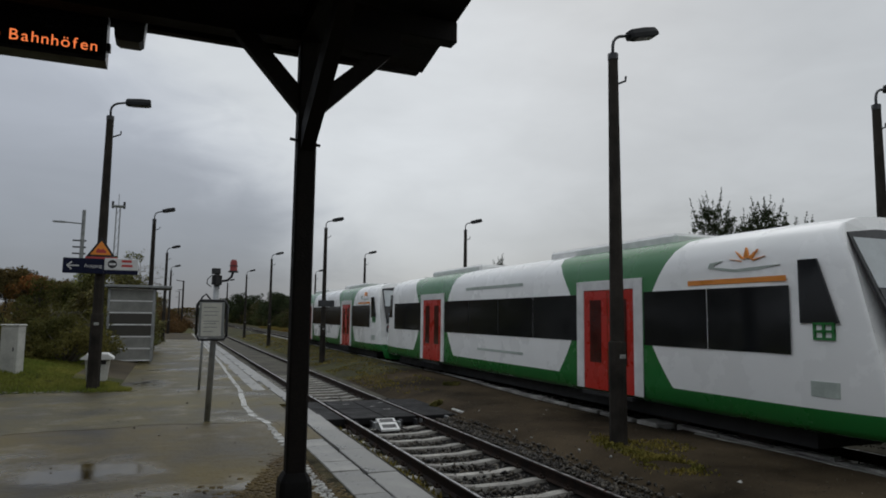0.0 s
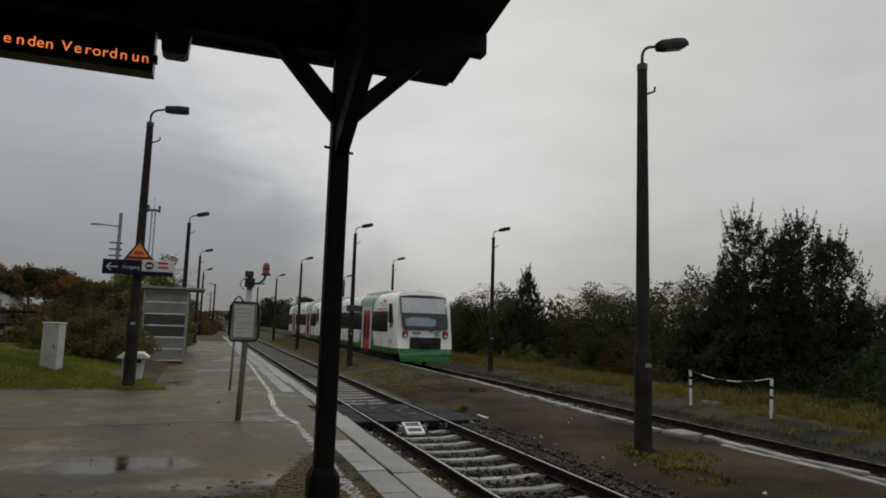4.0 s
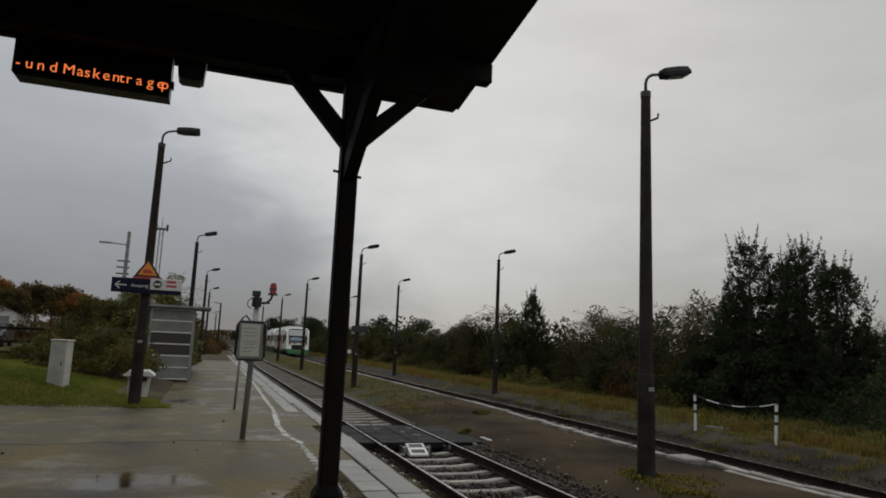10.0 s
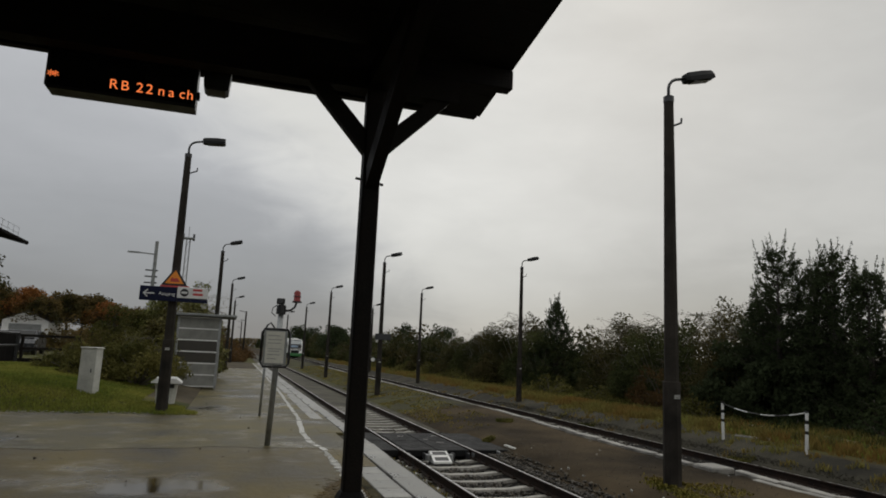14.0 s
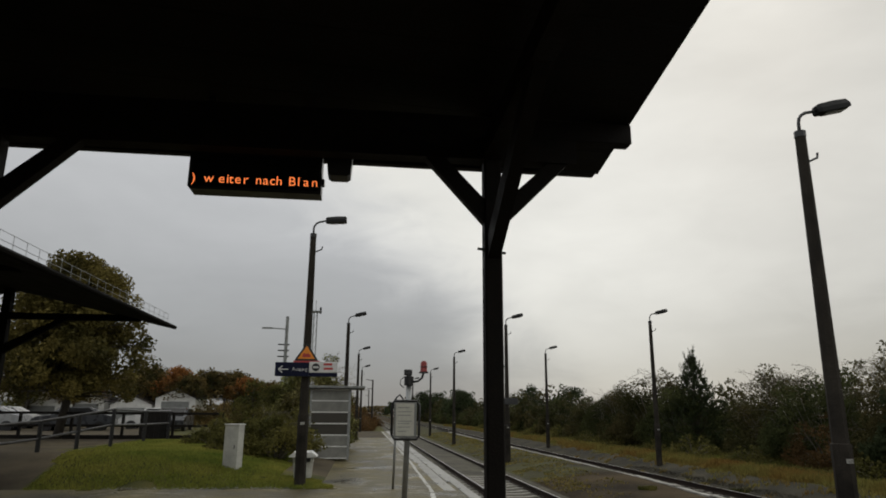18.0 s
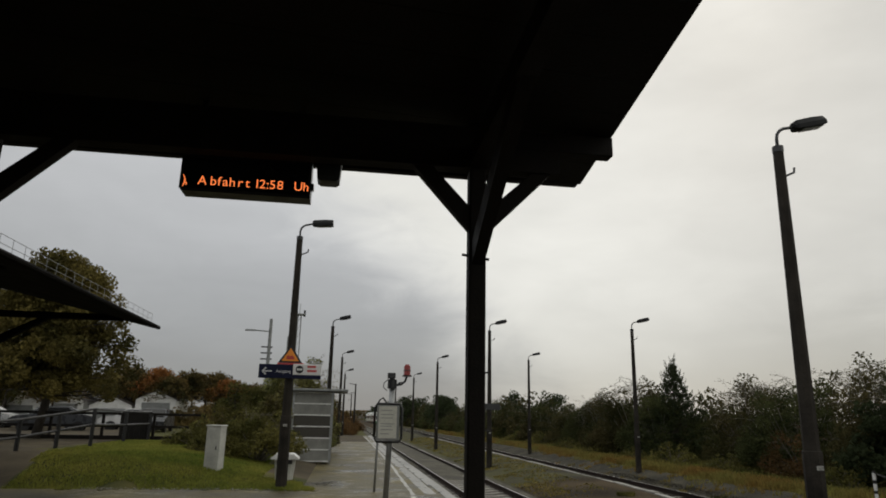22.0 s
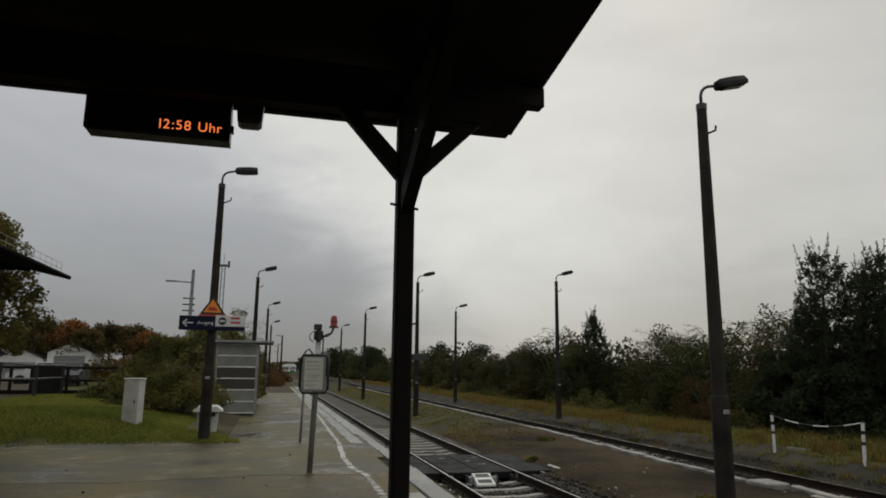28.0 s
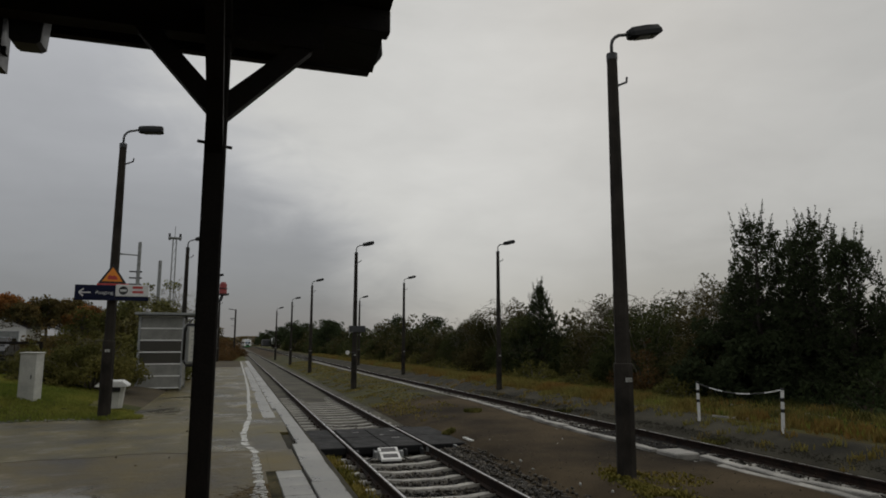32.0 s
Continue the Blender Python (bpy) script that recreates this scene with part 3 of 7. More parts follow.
def stones(name, n, boxes, label, size=(0.022, 0.05), seed=1, mat="stone", avoid=None, base=None):
    """Loose angular stones scattered over rectangles of the plan: x0, x1, y0, y1, z."""
    rng = np.random.default_rng(seed)
    areas = np.array([(b[1] - b[0]) * (b[3] - b[2]) * (b[5] if len(b) > 5 else 1) for b in boxes])
    pick = rng.choice(len(boxes), n, p=areas / areas.sum())
    bb = np.array([b[:5] for b in boxes])[pick]
    c = np.stack([rng.uniform(bb[:, 0], bb[:, 1]), rng.uniform(bb[:, 2], bb[:, 3]), bb[:, 4] + rng.uniform(-0.012, 0.022, n)], 1)
    s = rng.uniform(*size, n)
    t = np.array([(1, 0, 0), (-1, 0, 0), (0, 1, 0), (0, -1, 0), (0, 0, 1), (0, 0, -1)], float)
    fc = np.array([(0, 2, 4), (2, 1, 4), (1, 3, 4), (3, 0, 4), (2, 0, 5), (1, 2, 5), (3, 1, 5), (0, 3, 5)])
    v = t[None] * rng.uniform(0.6, 1.25, (n, 6, 1)) + rng.uniform(-0.25, 0.25, (n, 6, 3))
    a = rng.uniform(0, 6.28, n)
    ca, sa = np.cos(a)[:, None], np.sin(a)[:, None]
    v = v * rng.uniform(0.5, 1.35, (n, 1, 3))
    tip = rng.uniform(-0.7, 0.7, (n, 1))
    v = np.stack([v[..., 0], v[..., 1] * np.cos(tip) - v[..., 2] * np.sin(tip), v[..., 1] * np.sin(tip) + v[..., 2] * np.cos(tip)], -1)
    v = np.stack([v[..., 0] * ca - v[..., 1] * sa, v[..., 0] * sa + v[..., 1] * ca, v[..., 2] * 0.8], -1)
    v = v * s[:, None, None] + c[:, None]
    f = fc[None] + (np.arange(n) * 6)[:, None, None]
    ob = new(name, raw_mesh(name, v.reshape(-1, 3), f.reshape(-1, 3), M[mat]))
    return tagged(ob, label, "ballast", kind="stuff")


stones("ballast", 27000, [(-1.5, -0.82, -6, 7.6, -0.205, 1.6), (-0.69, 0.69, -6, 7.6, -0.205, 1.6), (0.82, 1.3, -6, 12, -0.16, 1.2), (-1.5, 1.4, -14, -6, -0.19, 0.8),
                          (-0.69, 0.69, 10.3, 13, -0.20, 0.8), (-1.5, -0.82, 10.3, 13, -0.21, 0.6),
                          (4.5, 7.0, -14, 40, -0.225, 0.35), (4.7, 5.75, -6, 24, -0.13, 0.35)],
       "dark wet track ballast between the sleepers", (0.019, 0.046))
stones("ballast_shoulder", 7500, [(0.80, 1.05, -6, 11, -0.125, 1.6), (1.05, 1.3, -6, 11, -0.10, 1.8), (1.3, 1.42, -6, 10, -0.06, 1.0), (1.42, 1.55, -6, 8, -0.02, 0.3)],
       "loose dark stones spilling from the track onto the cinder", (0.016, 0.044), 12)
stones("pebbles", 2600, [(1.6, 4.0, -5, 14, 0.095)], "fine dark pebbles trodden into the cinder", (0.005, 0.014), 13)


# ---- platform: the wet deck, the edge slabs and the kerb wall
def cobble_end(x):
    """How far the cobbles reach along the platform before grit covers them."""
    return 1.45 + 2.05 * smooth(-3.5, -2.55, x) + 0.05 * math.sin(x * 5) + 0.03 * math.sin(x * 17)


def build_platform():
    pf = empty("platform", pose(0, 0, 0), "low station platform with wet worn paving and concrete edge slabs", "platform", kind="structure")
    bm = bmesh.new()
    box(bm, -5.15, -2.0, 11.6, 62, -0.3, PLAT)
    seam = [(x, 6.15 + 0.13 * math.sin(1.3 * x + 0.6) + 0.06 * math.sin(4.1 * x) + 0.025 * math.sin(11 * x)) for x in [-16.0 + 0.15 * k for k in range(91)] + [-2.36]]
    prism(bm, [(-2.0, 11.6), (-16.0, 11.6)] + seam + [(-2.36, 6.15), (-2.0, 6.15)], "z", -0.3, PLAT)
    box(bm, -2.0, EDGE - 0.0, 9.0, 62, -0.3, PLAT - 0.006)
    part("deck", bm, M["paving"], pf, "wet grey paving with standing water", kind="stuff")
    bm = bmesh.new()
    rim = [-2.45 - 0.1 * k for k in range(51)]
    prism(bm, [(-16.0, -14), (-7.5, -14)] + [(x, cobble_end(x)) for x in rim[::-1]] + [(-2.36, 3.55)] + seam[::-1], "z", -0.3, PLAT - 0.004)
    box(bm, -2.36, -1.95, 4.33, 6.15, -0.3, PLAT)
    part("yard", bm, M["yard"], pf, "wet brown compacted grit with puddles", kind="stuff")
    bm = bmesh.new()
    box(bm, -7.5, -2.30, -14, 3.5, -0.3, PLAT - 0.012)
    part("joint_bed", bm, M["mortar"], pf, "wet sand bed")
    part("moss_joint", boxed(-2.43, -2.305, -8, 4.33, -0.3, PLAT - 0.002), M["joint_moss"], pf, "dark mossy joint beside the slabs")
    part("end_patch", boxed(-5.15, -2.4, 45, 61.9, PLAT - 0.02, PLAT + 0.004), M["dirt"], pf, "brown earth covering the platform end")
    # narrow patch and shallow pit cover by the crossing
    bm = bmesh.new()
    box(bm, -2.3, -1.84, 8.3, 11.5, PLAT - 0.05, PLAT + 0.003)
    part("pit_cover", bm, M["paving"], pf, "dark sunken cover in the platform edge")
    # retaining wall below the edge slabs
    bm = bmesh.new()
    box(bm, EDGE - 0.25, EDGE - 0.04, -14, 62, -0.35, PLAT - 0.085)
    part("edge_wall", bm, M["bed"], pf)
    rng = random.Random(5)
    # outer slabs
    def slab(name, x0, x1, y0, y1, z, lift=0.0, mat="slab"):
        b = boxed(-(x1 - x0) / 2 + 0.004, (x1 - x0) / 2 - 0.004, -(y1 - y0) / 2 + 0.006, (y1 - y0) / 2 - 0.006, -0.08, 0, bevel=0.007)
        ob = part(name, b, M[mat], pf)
        ob.matrix_basis = pose((x0 + x1) / 2 + rng.uniform(-0.006, 0.006), (y0 + y1) / 2, z + lift + rng.uniform(-0.004, 0.004),
                               rng.uniform(-0.2, 0.2), rng.uniform(-0.5, 0.5), rng.uniform(-0.25, 0.25))
        return ob
    ends = [-13.6, -11.0, -8.4, -5.8, -3.2, -0.62, 2.02, 3.42, 4.95, 6.6]
    for a, b in zip(ends, ends[1:]):
        ob = slab("edge_slab", -1.94, EDGE, a, b, PLAT + 0.006)
        if a > 3:
            ob.matrix_basis = pose(-1.75 if a < 4 else -1.735, (a + b) / 2, PLAT + 0.012, 0.5, 1.2 if a < 4 else -0.8, 1.0 if a < 4 else -0.8)
    y = 4.32
    while y > -8:
        slab("paving_slab", -2.30, -1.95, y - 0.52, y, PLAT)
        y -= 0.52
    y = 6.6
    while y < 61:
        step = rng.uniform(1.2, 2.7) if y > 10.9 else (2.3 if y < 8 else 2.0)
        step = min(step, 62 - y)
        slab("edge_slab", -1.82 if y < 10.9 else -1.90, EDGE + 0.02, y, y + step, PLAT + 0.008)
        y += step
    y = 10.9
    while y < 44:
        step = rng.uniform(0.9, 2.0)
        slab("paving_slab", -2.22, -1.915, y, y + step, PLAT + 0.004)
        y += step
    # painted line on the smooth deck
    bm = bmesh.new()
    pts = [(5.9, -2.50, 0.10), (6.9, -2.66, 0.11), (8.4, -2.66, 0.10), (11, -2.50, 0.09), (14, -2.46, 0.09), (20, -2.36, 0.09), (30, -2.32, 0.08), (45, -2.30, 0.08), (60, -2.30, 0.08)]
    prev = None
    for i, (y0, x0, w) in enumerate(pts):
        steps = 1 if i == len(pts) - 1 else 14
        for s in range(steps):
            u = s / steps
            nxt = pts[min(i + 1, len(pts) - 1)]
            yy, xx = y0 + (nxt[0] - y0) * u, x0 + (nxt[1] - x0) * u
            ja, jb = rng.uniform(-0.018, 0.018), rng.uniform(-0.018, 0.018)
            now = [bm.verts.new((xx - w / 2 + ja, yy, PLAT + 0.005)), bm.verts.new((xx + w / 2 + jb, yy, PLAT + 0.005))]
            if prev and rng.random() > 0.06:
                bm.faces.new((prev[0], prev[1], now[1], now[0]))
            prev = now
    part("painted_line", bm, M["white_line"], pf, "worn white safety line")
    return pf


platform = build_platform()


def build_island():
    isl = empty("island_edge", pose(0, 0, 0), "low crumbling pale concrete edge of the strip between the tracks", "kerb", kind="structure")
    rng = random.Random(9)
    b0 = mesh_of("kerb_stone", boxed(-0.075, 0.075, -0.49, 0.49, -0.34, 0.0, bevel=0.012), M["kerb"])

    def run(y0, y1, x0, x1, z0, z1):
        n = max(1, round((y1 - y0) / 0.98))
        for i in range(n):
            u = (i + 0.5) / n
            ob = new("kerb_stone", b0)
            ob.parent = isl
            ob.matrix_basis = pose(x0 + (x1 - x0) * u + rng.uniform(-0.025, 0.025), y0 + (y1 - y0) * u, z0 + (z1 - z0) * u + rng.uniform(-0.015, 0.015),
                                   rng.uniform(-1.6, 1.6), rng.uniform(-4, 4), rng.uniform(-2.2, 2.2) - math.degrees(math.atan2(x1 - x0, y1 - y0)))
    run(-6, 4.2, 4.42, 4.40, 0.145, 0.15)
    run(-6, 3.6, 4.29, 4.27, 0.118, 0.122)
    run(4.9, 8.3, 4.06, 4.09, 0.15, 0.16)
    run(8.3, 13, 4.09, 4.15, 0.16, 0.21)
    run(13, 60, 4.15, 4.1, 0.21, 0.26)
    bit = mesh_of("kerb_fragment", boxed(-0.10, 0.10, -0.06, 0.06, -0.2, 0.0, bevel=0.012), M["kerb"])
    for i in range(16):
        ob = new("kerb_fragment", bit)
        ob.parent = isl
        ob.matrix_basis = pose(4.56 + rng.uniform(-0.03, 0.04), 4.2 - 0.66 * i + rng.uniform(-0.08, 0.08), -0.05 + rng.uniform(-0.02, 0.02), rng.uniform(-5, 5), rng.uniform(-6, 6), rng.uniform(-14, 14))
    bm = boxed(3.98, 4.44, 4.3, 4.85, 0.05, 0.17, bevel=0.02)
    part("step_block", bm, M["kerb"], isl, "pale concrete block on the edge")
    return isl


build_island()


def crossing():
    c = empty("crossing", pose(0, 0, 0), "black rubber foot crossing over the track", "level crossing", kind="structure")
    for x0, x1 in ((-1.56, -0.82), (-0.67, -0.01), (0.01, 0.67), (0.82, 1.62)):
        for y0, y1 in ((7.62, 8.98), (9.0, 10.34)):
            part("deck_panel", boxed(x0, x1, y0, y1, -0.14, -0.004, bevel=0.012), M["rubber"], c)
    for x, y, s in ((-0.35, 9.7, 0.14), (0.3, 8.7, 0.16), (0.5, 9.8, 0.12), (0.15, 9.2, 0.1)):
        part("worn_mark", boxed(x, x + s, y, y + 0.03, -0.003, 0.002), M["white_line"], c)
    part("ramp_end", boxed(1.62, 1.70, 7.5, 8.05, -0.02, 0.05, bevel=0.01), M["white_line"], c, "white end marker")
    for x in (-0.62, -0.3, 0.3, 0.62):
        part("end_bracket", boxed(x - 0.02, x + 0.02, 7.44, 7.62, -0.16, -0.05, bevel=0.005), M["dark_metal"], c)
    for x0 in (0.75, 1.3):
        part("end_bracket", boxed(x0 - 0.02, x0 + 0.02, 7.46, 7.62, -0.15, -0.02, bevel=0.005), M["galv"], c)
    return c


crossing()


def track_box():
    b = empty("signal_box", pose(-0.14, 7.0, -0.12), "white steel trackside box bolted between the rails", "track equipment")
    part("lid", prismed([(-0.22, -0.02), (0.20, -0.02), (0.20, 0.155), (0.16, 0.165), (-0.22, 0.015)], "x", -0.18, 0.18), M["white_paint"], b)
    for y0, y1 in ((-0.17, -0.06), (0.02, 0.13)):
        z0, z1 = 0.015 + (y0 + 0.22) * 0.395, 0.015 + (y1 + 0.22) * 0.395
        part("grille", prismed([(y0, z0 - 0.01), (y1, z1 - 0.01), (y1, z1 + 0.005), (y0, z0 + 0.005)], "x", -0.135, 0.135), M["dark_metal"], b)
    for x in (-0.24, 0.24):
        part("lug", boxed(x - 0.03, x + 0.03, -0.02, 0.10, 0.0, 0.12, bevel=0.01), M["galv"], b)
        part("lug_bar", boxed(min(x, 0.5 * x), max(x, 0.5 * x), 0.02, 0.06, 0.09, 0.12, bevel=0.006), M["galv"], b)
    part("foot", boxed(-0.17, 0.17, -0.18, 0.18, -0.1, -0.02), M["dark_metal"], b)
    for s in (-1, 1):
        part("cable", tubed([(s * 0.17, 0.1, 0.04), (s * 0.3, 0.16, -0.02), (s * 0.45, 0.12, -0.08), (s * 0.62, 0.2, -0.06)], 0.014, 6), M["dark_metal"], b, smooth=True)
    return b


track_box()


# ---------------------------------------------------------------- platform canopy
def canopy():
    c = empty("platform_canopy", pose(0, 0, -0.036), "black-stained timber platform canopy with boarded soffit", "canopy roof", kind="structure")
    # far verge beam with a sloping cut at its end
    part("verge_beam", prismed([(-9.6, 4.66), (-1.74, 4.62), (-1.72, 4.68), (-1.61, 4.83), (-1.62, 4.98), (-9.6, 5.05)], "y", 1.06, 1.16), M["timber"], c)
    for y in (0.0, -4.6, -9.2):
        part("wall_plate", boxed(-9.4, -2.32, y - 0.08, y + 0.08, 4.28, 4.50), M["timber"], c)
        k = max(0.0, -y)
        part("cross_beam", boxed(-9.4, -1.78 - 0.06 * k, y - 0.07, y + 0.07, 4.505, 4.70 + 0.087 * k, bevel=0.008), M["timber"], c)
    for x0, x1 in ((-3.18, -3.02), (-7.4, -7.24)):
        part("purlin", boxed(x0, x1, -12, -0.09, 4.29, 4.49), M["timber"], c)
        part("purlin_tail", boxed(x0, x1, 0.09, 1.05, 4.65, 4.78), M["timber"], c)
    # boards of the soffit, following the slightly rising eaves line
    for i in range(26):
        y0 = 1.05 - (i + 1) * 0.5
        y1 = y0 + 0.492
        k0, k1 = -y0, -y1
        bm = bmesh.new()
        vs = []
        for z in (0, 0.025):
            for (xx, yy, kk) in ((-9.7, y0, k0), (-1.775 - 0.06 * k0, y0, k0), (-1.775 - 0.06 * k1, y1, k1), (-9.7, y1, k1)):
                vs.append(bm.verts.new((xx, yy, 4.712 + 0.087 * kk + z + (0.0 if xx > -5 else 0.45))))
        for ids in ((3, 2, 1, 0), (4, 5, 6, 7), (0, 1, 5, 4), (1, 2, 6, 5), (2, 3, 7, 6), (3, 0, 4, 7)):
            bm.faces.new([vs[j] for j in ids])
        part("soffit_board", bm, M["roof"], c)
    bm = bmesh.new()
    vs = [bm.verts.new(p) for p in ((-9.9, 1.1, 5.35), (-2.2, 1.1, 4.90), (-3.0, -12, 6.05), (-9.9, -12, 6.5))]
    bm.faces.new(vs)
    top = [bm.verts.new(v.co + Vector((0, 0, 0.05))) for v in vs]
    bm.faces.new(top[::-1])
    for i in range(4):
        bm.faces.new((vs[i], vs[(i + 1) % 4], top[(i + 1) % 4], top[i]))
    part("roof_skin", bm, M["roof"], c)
    part("back_board", boxed(-9.9, -9.7, -12, 1.16, 4.3, 6.5), M["timber"], c)
    part("end_board", boxed(-9.9, -2.6, -12.1, -12.0, 4.3, 6.5), M["timber"], c)
    return c


canopy()


def column(x, y, iron_collar=True):
    col = empty("canopy_column", pose(x, y, PLAT - 0.04), "black timber canopy column with knee braces on a stepped iron plinth", "column", group="canopy columns")
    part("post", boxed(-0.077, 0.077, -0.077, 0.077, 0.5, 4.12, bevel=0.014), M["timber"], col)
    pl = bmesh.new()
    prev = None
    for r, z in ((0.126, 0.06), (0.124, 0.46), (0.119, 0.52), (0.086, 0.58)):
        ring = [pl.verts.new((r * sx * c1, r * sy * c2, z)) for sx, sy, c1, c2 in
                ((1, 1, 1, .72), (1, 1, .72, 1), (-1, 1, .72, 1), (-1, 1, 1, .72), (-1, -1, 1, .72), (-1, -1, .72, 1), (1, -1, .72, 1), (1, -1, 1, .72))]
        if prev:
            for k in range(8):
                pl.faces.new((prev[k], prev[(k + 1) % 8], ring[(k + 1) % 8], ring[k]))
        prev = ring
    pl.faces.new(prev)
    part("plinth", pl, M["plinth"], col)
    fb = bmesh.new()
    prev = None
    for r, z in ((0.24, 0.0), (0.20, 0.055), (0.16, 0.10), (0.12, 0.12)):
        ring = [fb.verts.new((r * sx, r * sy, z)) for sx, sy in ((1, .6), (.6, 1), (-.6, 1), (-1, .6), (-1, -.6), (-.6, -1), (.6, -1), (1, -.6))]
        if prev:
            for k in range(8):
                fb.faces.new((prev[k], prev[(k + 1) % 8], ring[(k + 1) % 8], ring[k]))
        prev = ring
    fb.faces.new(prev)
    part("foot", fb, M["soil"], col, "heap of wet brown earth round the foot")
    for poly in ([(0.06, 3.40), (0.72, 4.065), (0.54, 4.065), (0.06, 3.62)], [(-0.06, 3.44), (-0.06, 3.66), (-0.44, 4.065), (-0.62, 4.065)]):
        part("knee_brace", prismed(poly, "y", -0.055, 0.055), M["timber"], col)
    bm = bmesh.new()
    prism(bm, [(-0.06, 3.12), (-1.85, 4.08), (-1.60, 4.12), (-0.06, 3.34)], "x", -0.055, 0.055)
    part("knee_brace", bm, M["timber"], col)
    bm = boxed(-0.10, 0.10, -0.10, 0.10, 4.05, 4.14, bevel=0.01)
    part("cap", bm, M["timber"], col)
    part("lamp_hook", tubed([(-0.07, 0, 3.23), (-0.13, 0, 3.235), (0.12, 0, 3.2)], 0.012, 6), M["dark_metal"], col)
    return col


first = column(-3.10, 0.0)
for x, y in ((-7.32, 0.0), (-3.10, -9.2), (-7.32, -9.2)):
    copy_thing(first, pose(x, y, PLAT - 0.04))


# passenger display
MESSAGE = ("Bitte beachten Sie die in Bahnhöfen und Zügen geltenden Verordnungen und Gesetze zur Abstands- und Maskentragepflicht!"
           "        ***        RB 22 nach Saalfeld(Saale) weiter nach Blankenstein(Saale), Abfahrt 12:58 Uhr auf Gleis 2")
DISP = empty("train_display", pose(-5.215, 0.27, 3.945), "black hanging LED passenger display with amber running text", "information display")


def display():
    b = bmesh.new()
    prism(b, [(-0.585, 0.03), (-0.565, 0.005), (0.585, 0.0), (0.585, 0.40), (-0.585, 0.40)], "y", -0.05, 0.14)
    part("housing", b, M["black_paint"], DISP)
    part("screen", boxed(-0.56, 0.56, -0.054, -0.05, 0.03, 0.32), M["dark_glass"], DISP, "dark display glass")
    for x in (-0.45, 0.45):
        part("hanger", boxed(x - 0.03, x + 0.03, 0.0, 0.05, 0.40, 0.93), M["dark_metal"], DISP)
    part("latch", boxed(0.585, 0.61, -0.02, 0.05, 0.10, 0.16, bevel=0.004), M["black_paint"], DISP)


display()


def speaker():
    s = empty("loudspeaker", pose(-4.475, 0.27, 4.135), "grey box loudspeaker under the canopy verge", "loudspeaker")
    part("case", prismed([(-0.07, -0.012), (0.075, -0.012), (0.105, 0.01), (0.125, 0.26), (-0.125, 0.26), (-0.10, 0.01)], "y", -0.08, 0.10), M["dark_metal"], s)
    part("bracket", boxed(-0.02, 0.02, -0.01, 0.03, 0.26, 0.72), M["dark_metal"], s)
    part("grille", boxed(-0.085, 0.085, -0.088, -0.08, 0.03, 0.22), M["dark_metal"], s)


speaker()


# ---------------------------------------------------------------- lamps
def street_lamp(m, label, bracket=True, tilt=14):
    lamp = empty("street_lamp", m, label, "street lamp", group="platform lamps")
    part("pole", tubed([(0, 0, -0.3), (0, 0, 1.55), (0, 0, 1.56), (0, 0, 6.2)], [0.139, 0.135, 0.114, 0.078], 8), M["pole"], lamp)
    arm = [(0, 0, 6.15), (0.0, 0, 6.36)] + [(0.22 - 0.22 * math.cos(a), 0, 6.36 + 0.2 * math.sin(a)) for a in (0.4, 0.8, 1.2, 1.5)] + [(0.36, 0, 6.60)]
    part("arm", tubed(arm, 0.026, 8), M["dark_metal"], lamp, smooth=True)
    bm = bmesh.new()
    prev = None
    for x, w, h0, h1 in ((0.0, 0.075, -0.05, 0.06), (0.05, 0.10, -0.065, 0.085), (0.32, 0.12, -0.07, 0.095), (0.53, 0.12, -0.065, 0.085), (0.555, 0.11, -0.055, 0.07)):
        ring = [bm.verts.new((x, w * a, h0 + (h1 - h0) * b)) for a, b in ((-1, 0), (1, 0), (1.0, .45), (.6, 1), (-.6, 1), (-1, .45))]
        if prev:
            for k in range(6):
                bm.faces.new((prev[k], prev[(k + 1) % 6], ring[(k + 1) % 6], ring[k]))
        else:
            bm.faces.new(ring)
        prev = ring
    bm.faces.new(prev[::-1])
    head = part("lamp_head", bm, M["lamp_shell"], lamp)
    head.matrix_basis = pose(0.31, 0, 6.59, 0, -tilt, 0)
    lens = part("lens", boxed(0.12, 0.5, -0.09, 0.09, -0.085, -0.060, bevel=0.01), M["lens"], head)
    if bracket:
        part("bracket", tubed([(0.07, 0, 5.72), (0.24, 0, 5.80), (0.25, 0, 5.88)], 0.018, 6), M["dark_metal"], lamp)
    part("collar", tubed([(0, 0, 6.12), (0, 0, 6.22)], 0.086, 8), M["dark_metal"], lamp)
    part("number_plate", boxed(-0.05, 0.05, -0.144, -0.134, 1.30, 1.36), M["white_line"], lamp, "small pale plate")
    return lamp


LAMP = street_lamp(pose(2.42, 3.29, 0.10), "weathered street lamp with curved arm standing in cinder and weeds")


def lamp_at(x, y, z, height, turn=0, tilt=0):
    s = height / 6.2
    ob = copy_thing(LAMP, pose(x, y, z, 0, tilt, turn) @ Matrix.Scale(s, 4))
    tagged(ob, "tall weathered street lamp with curved arm beside the tracks")
    return ob


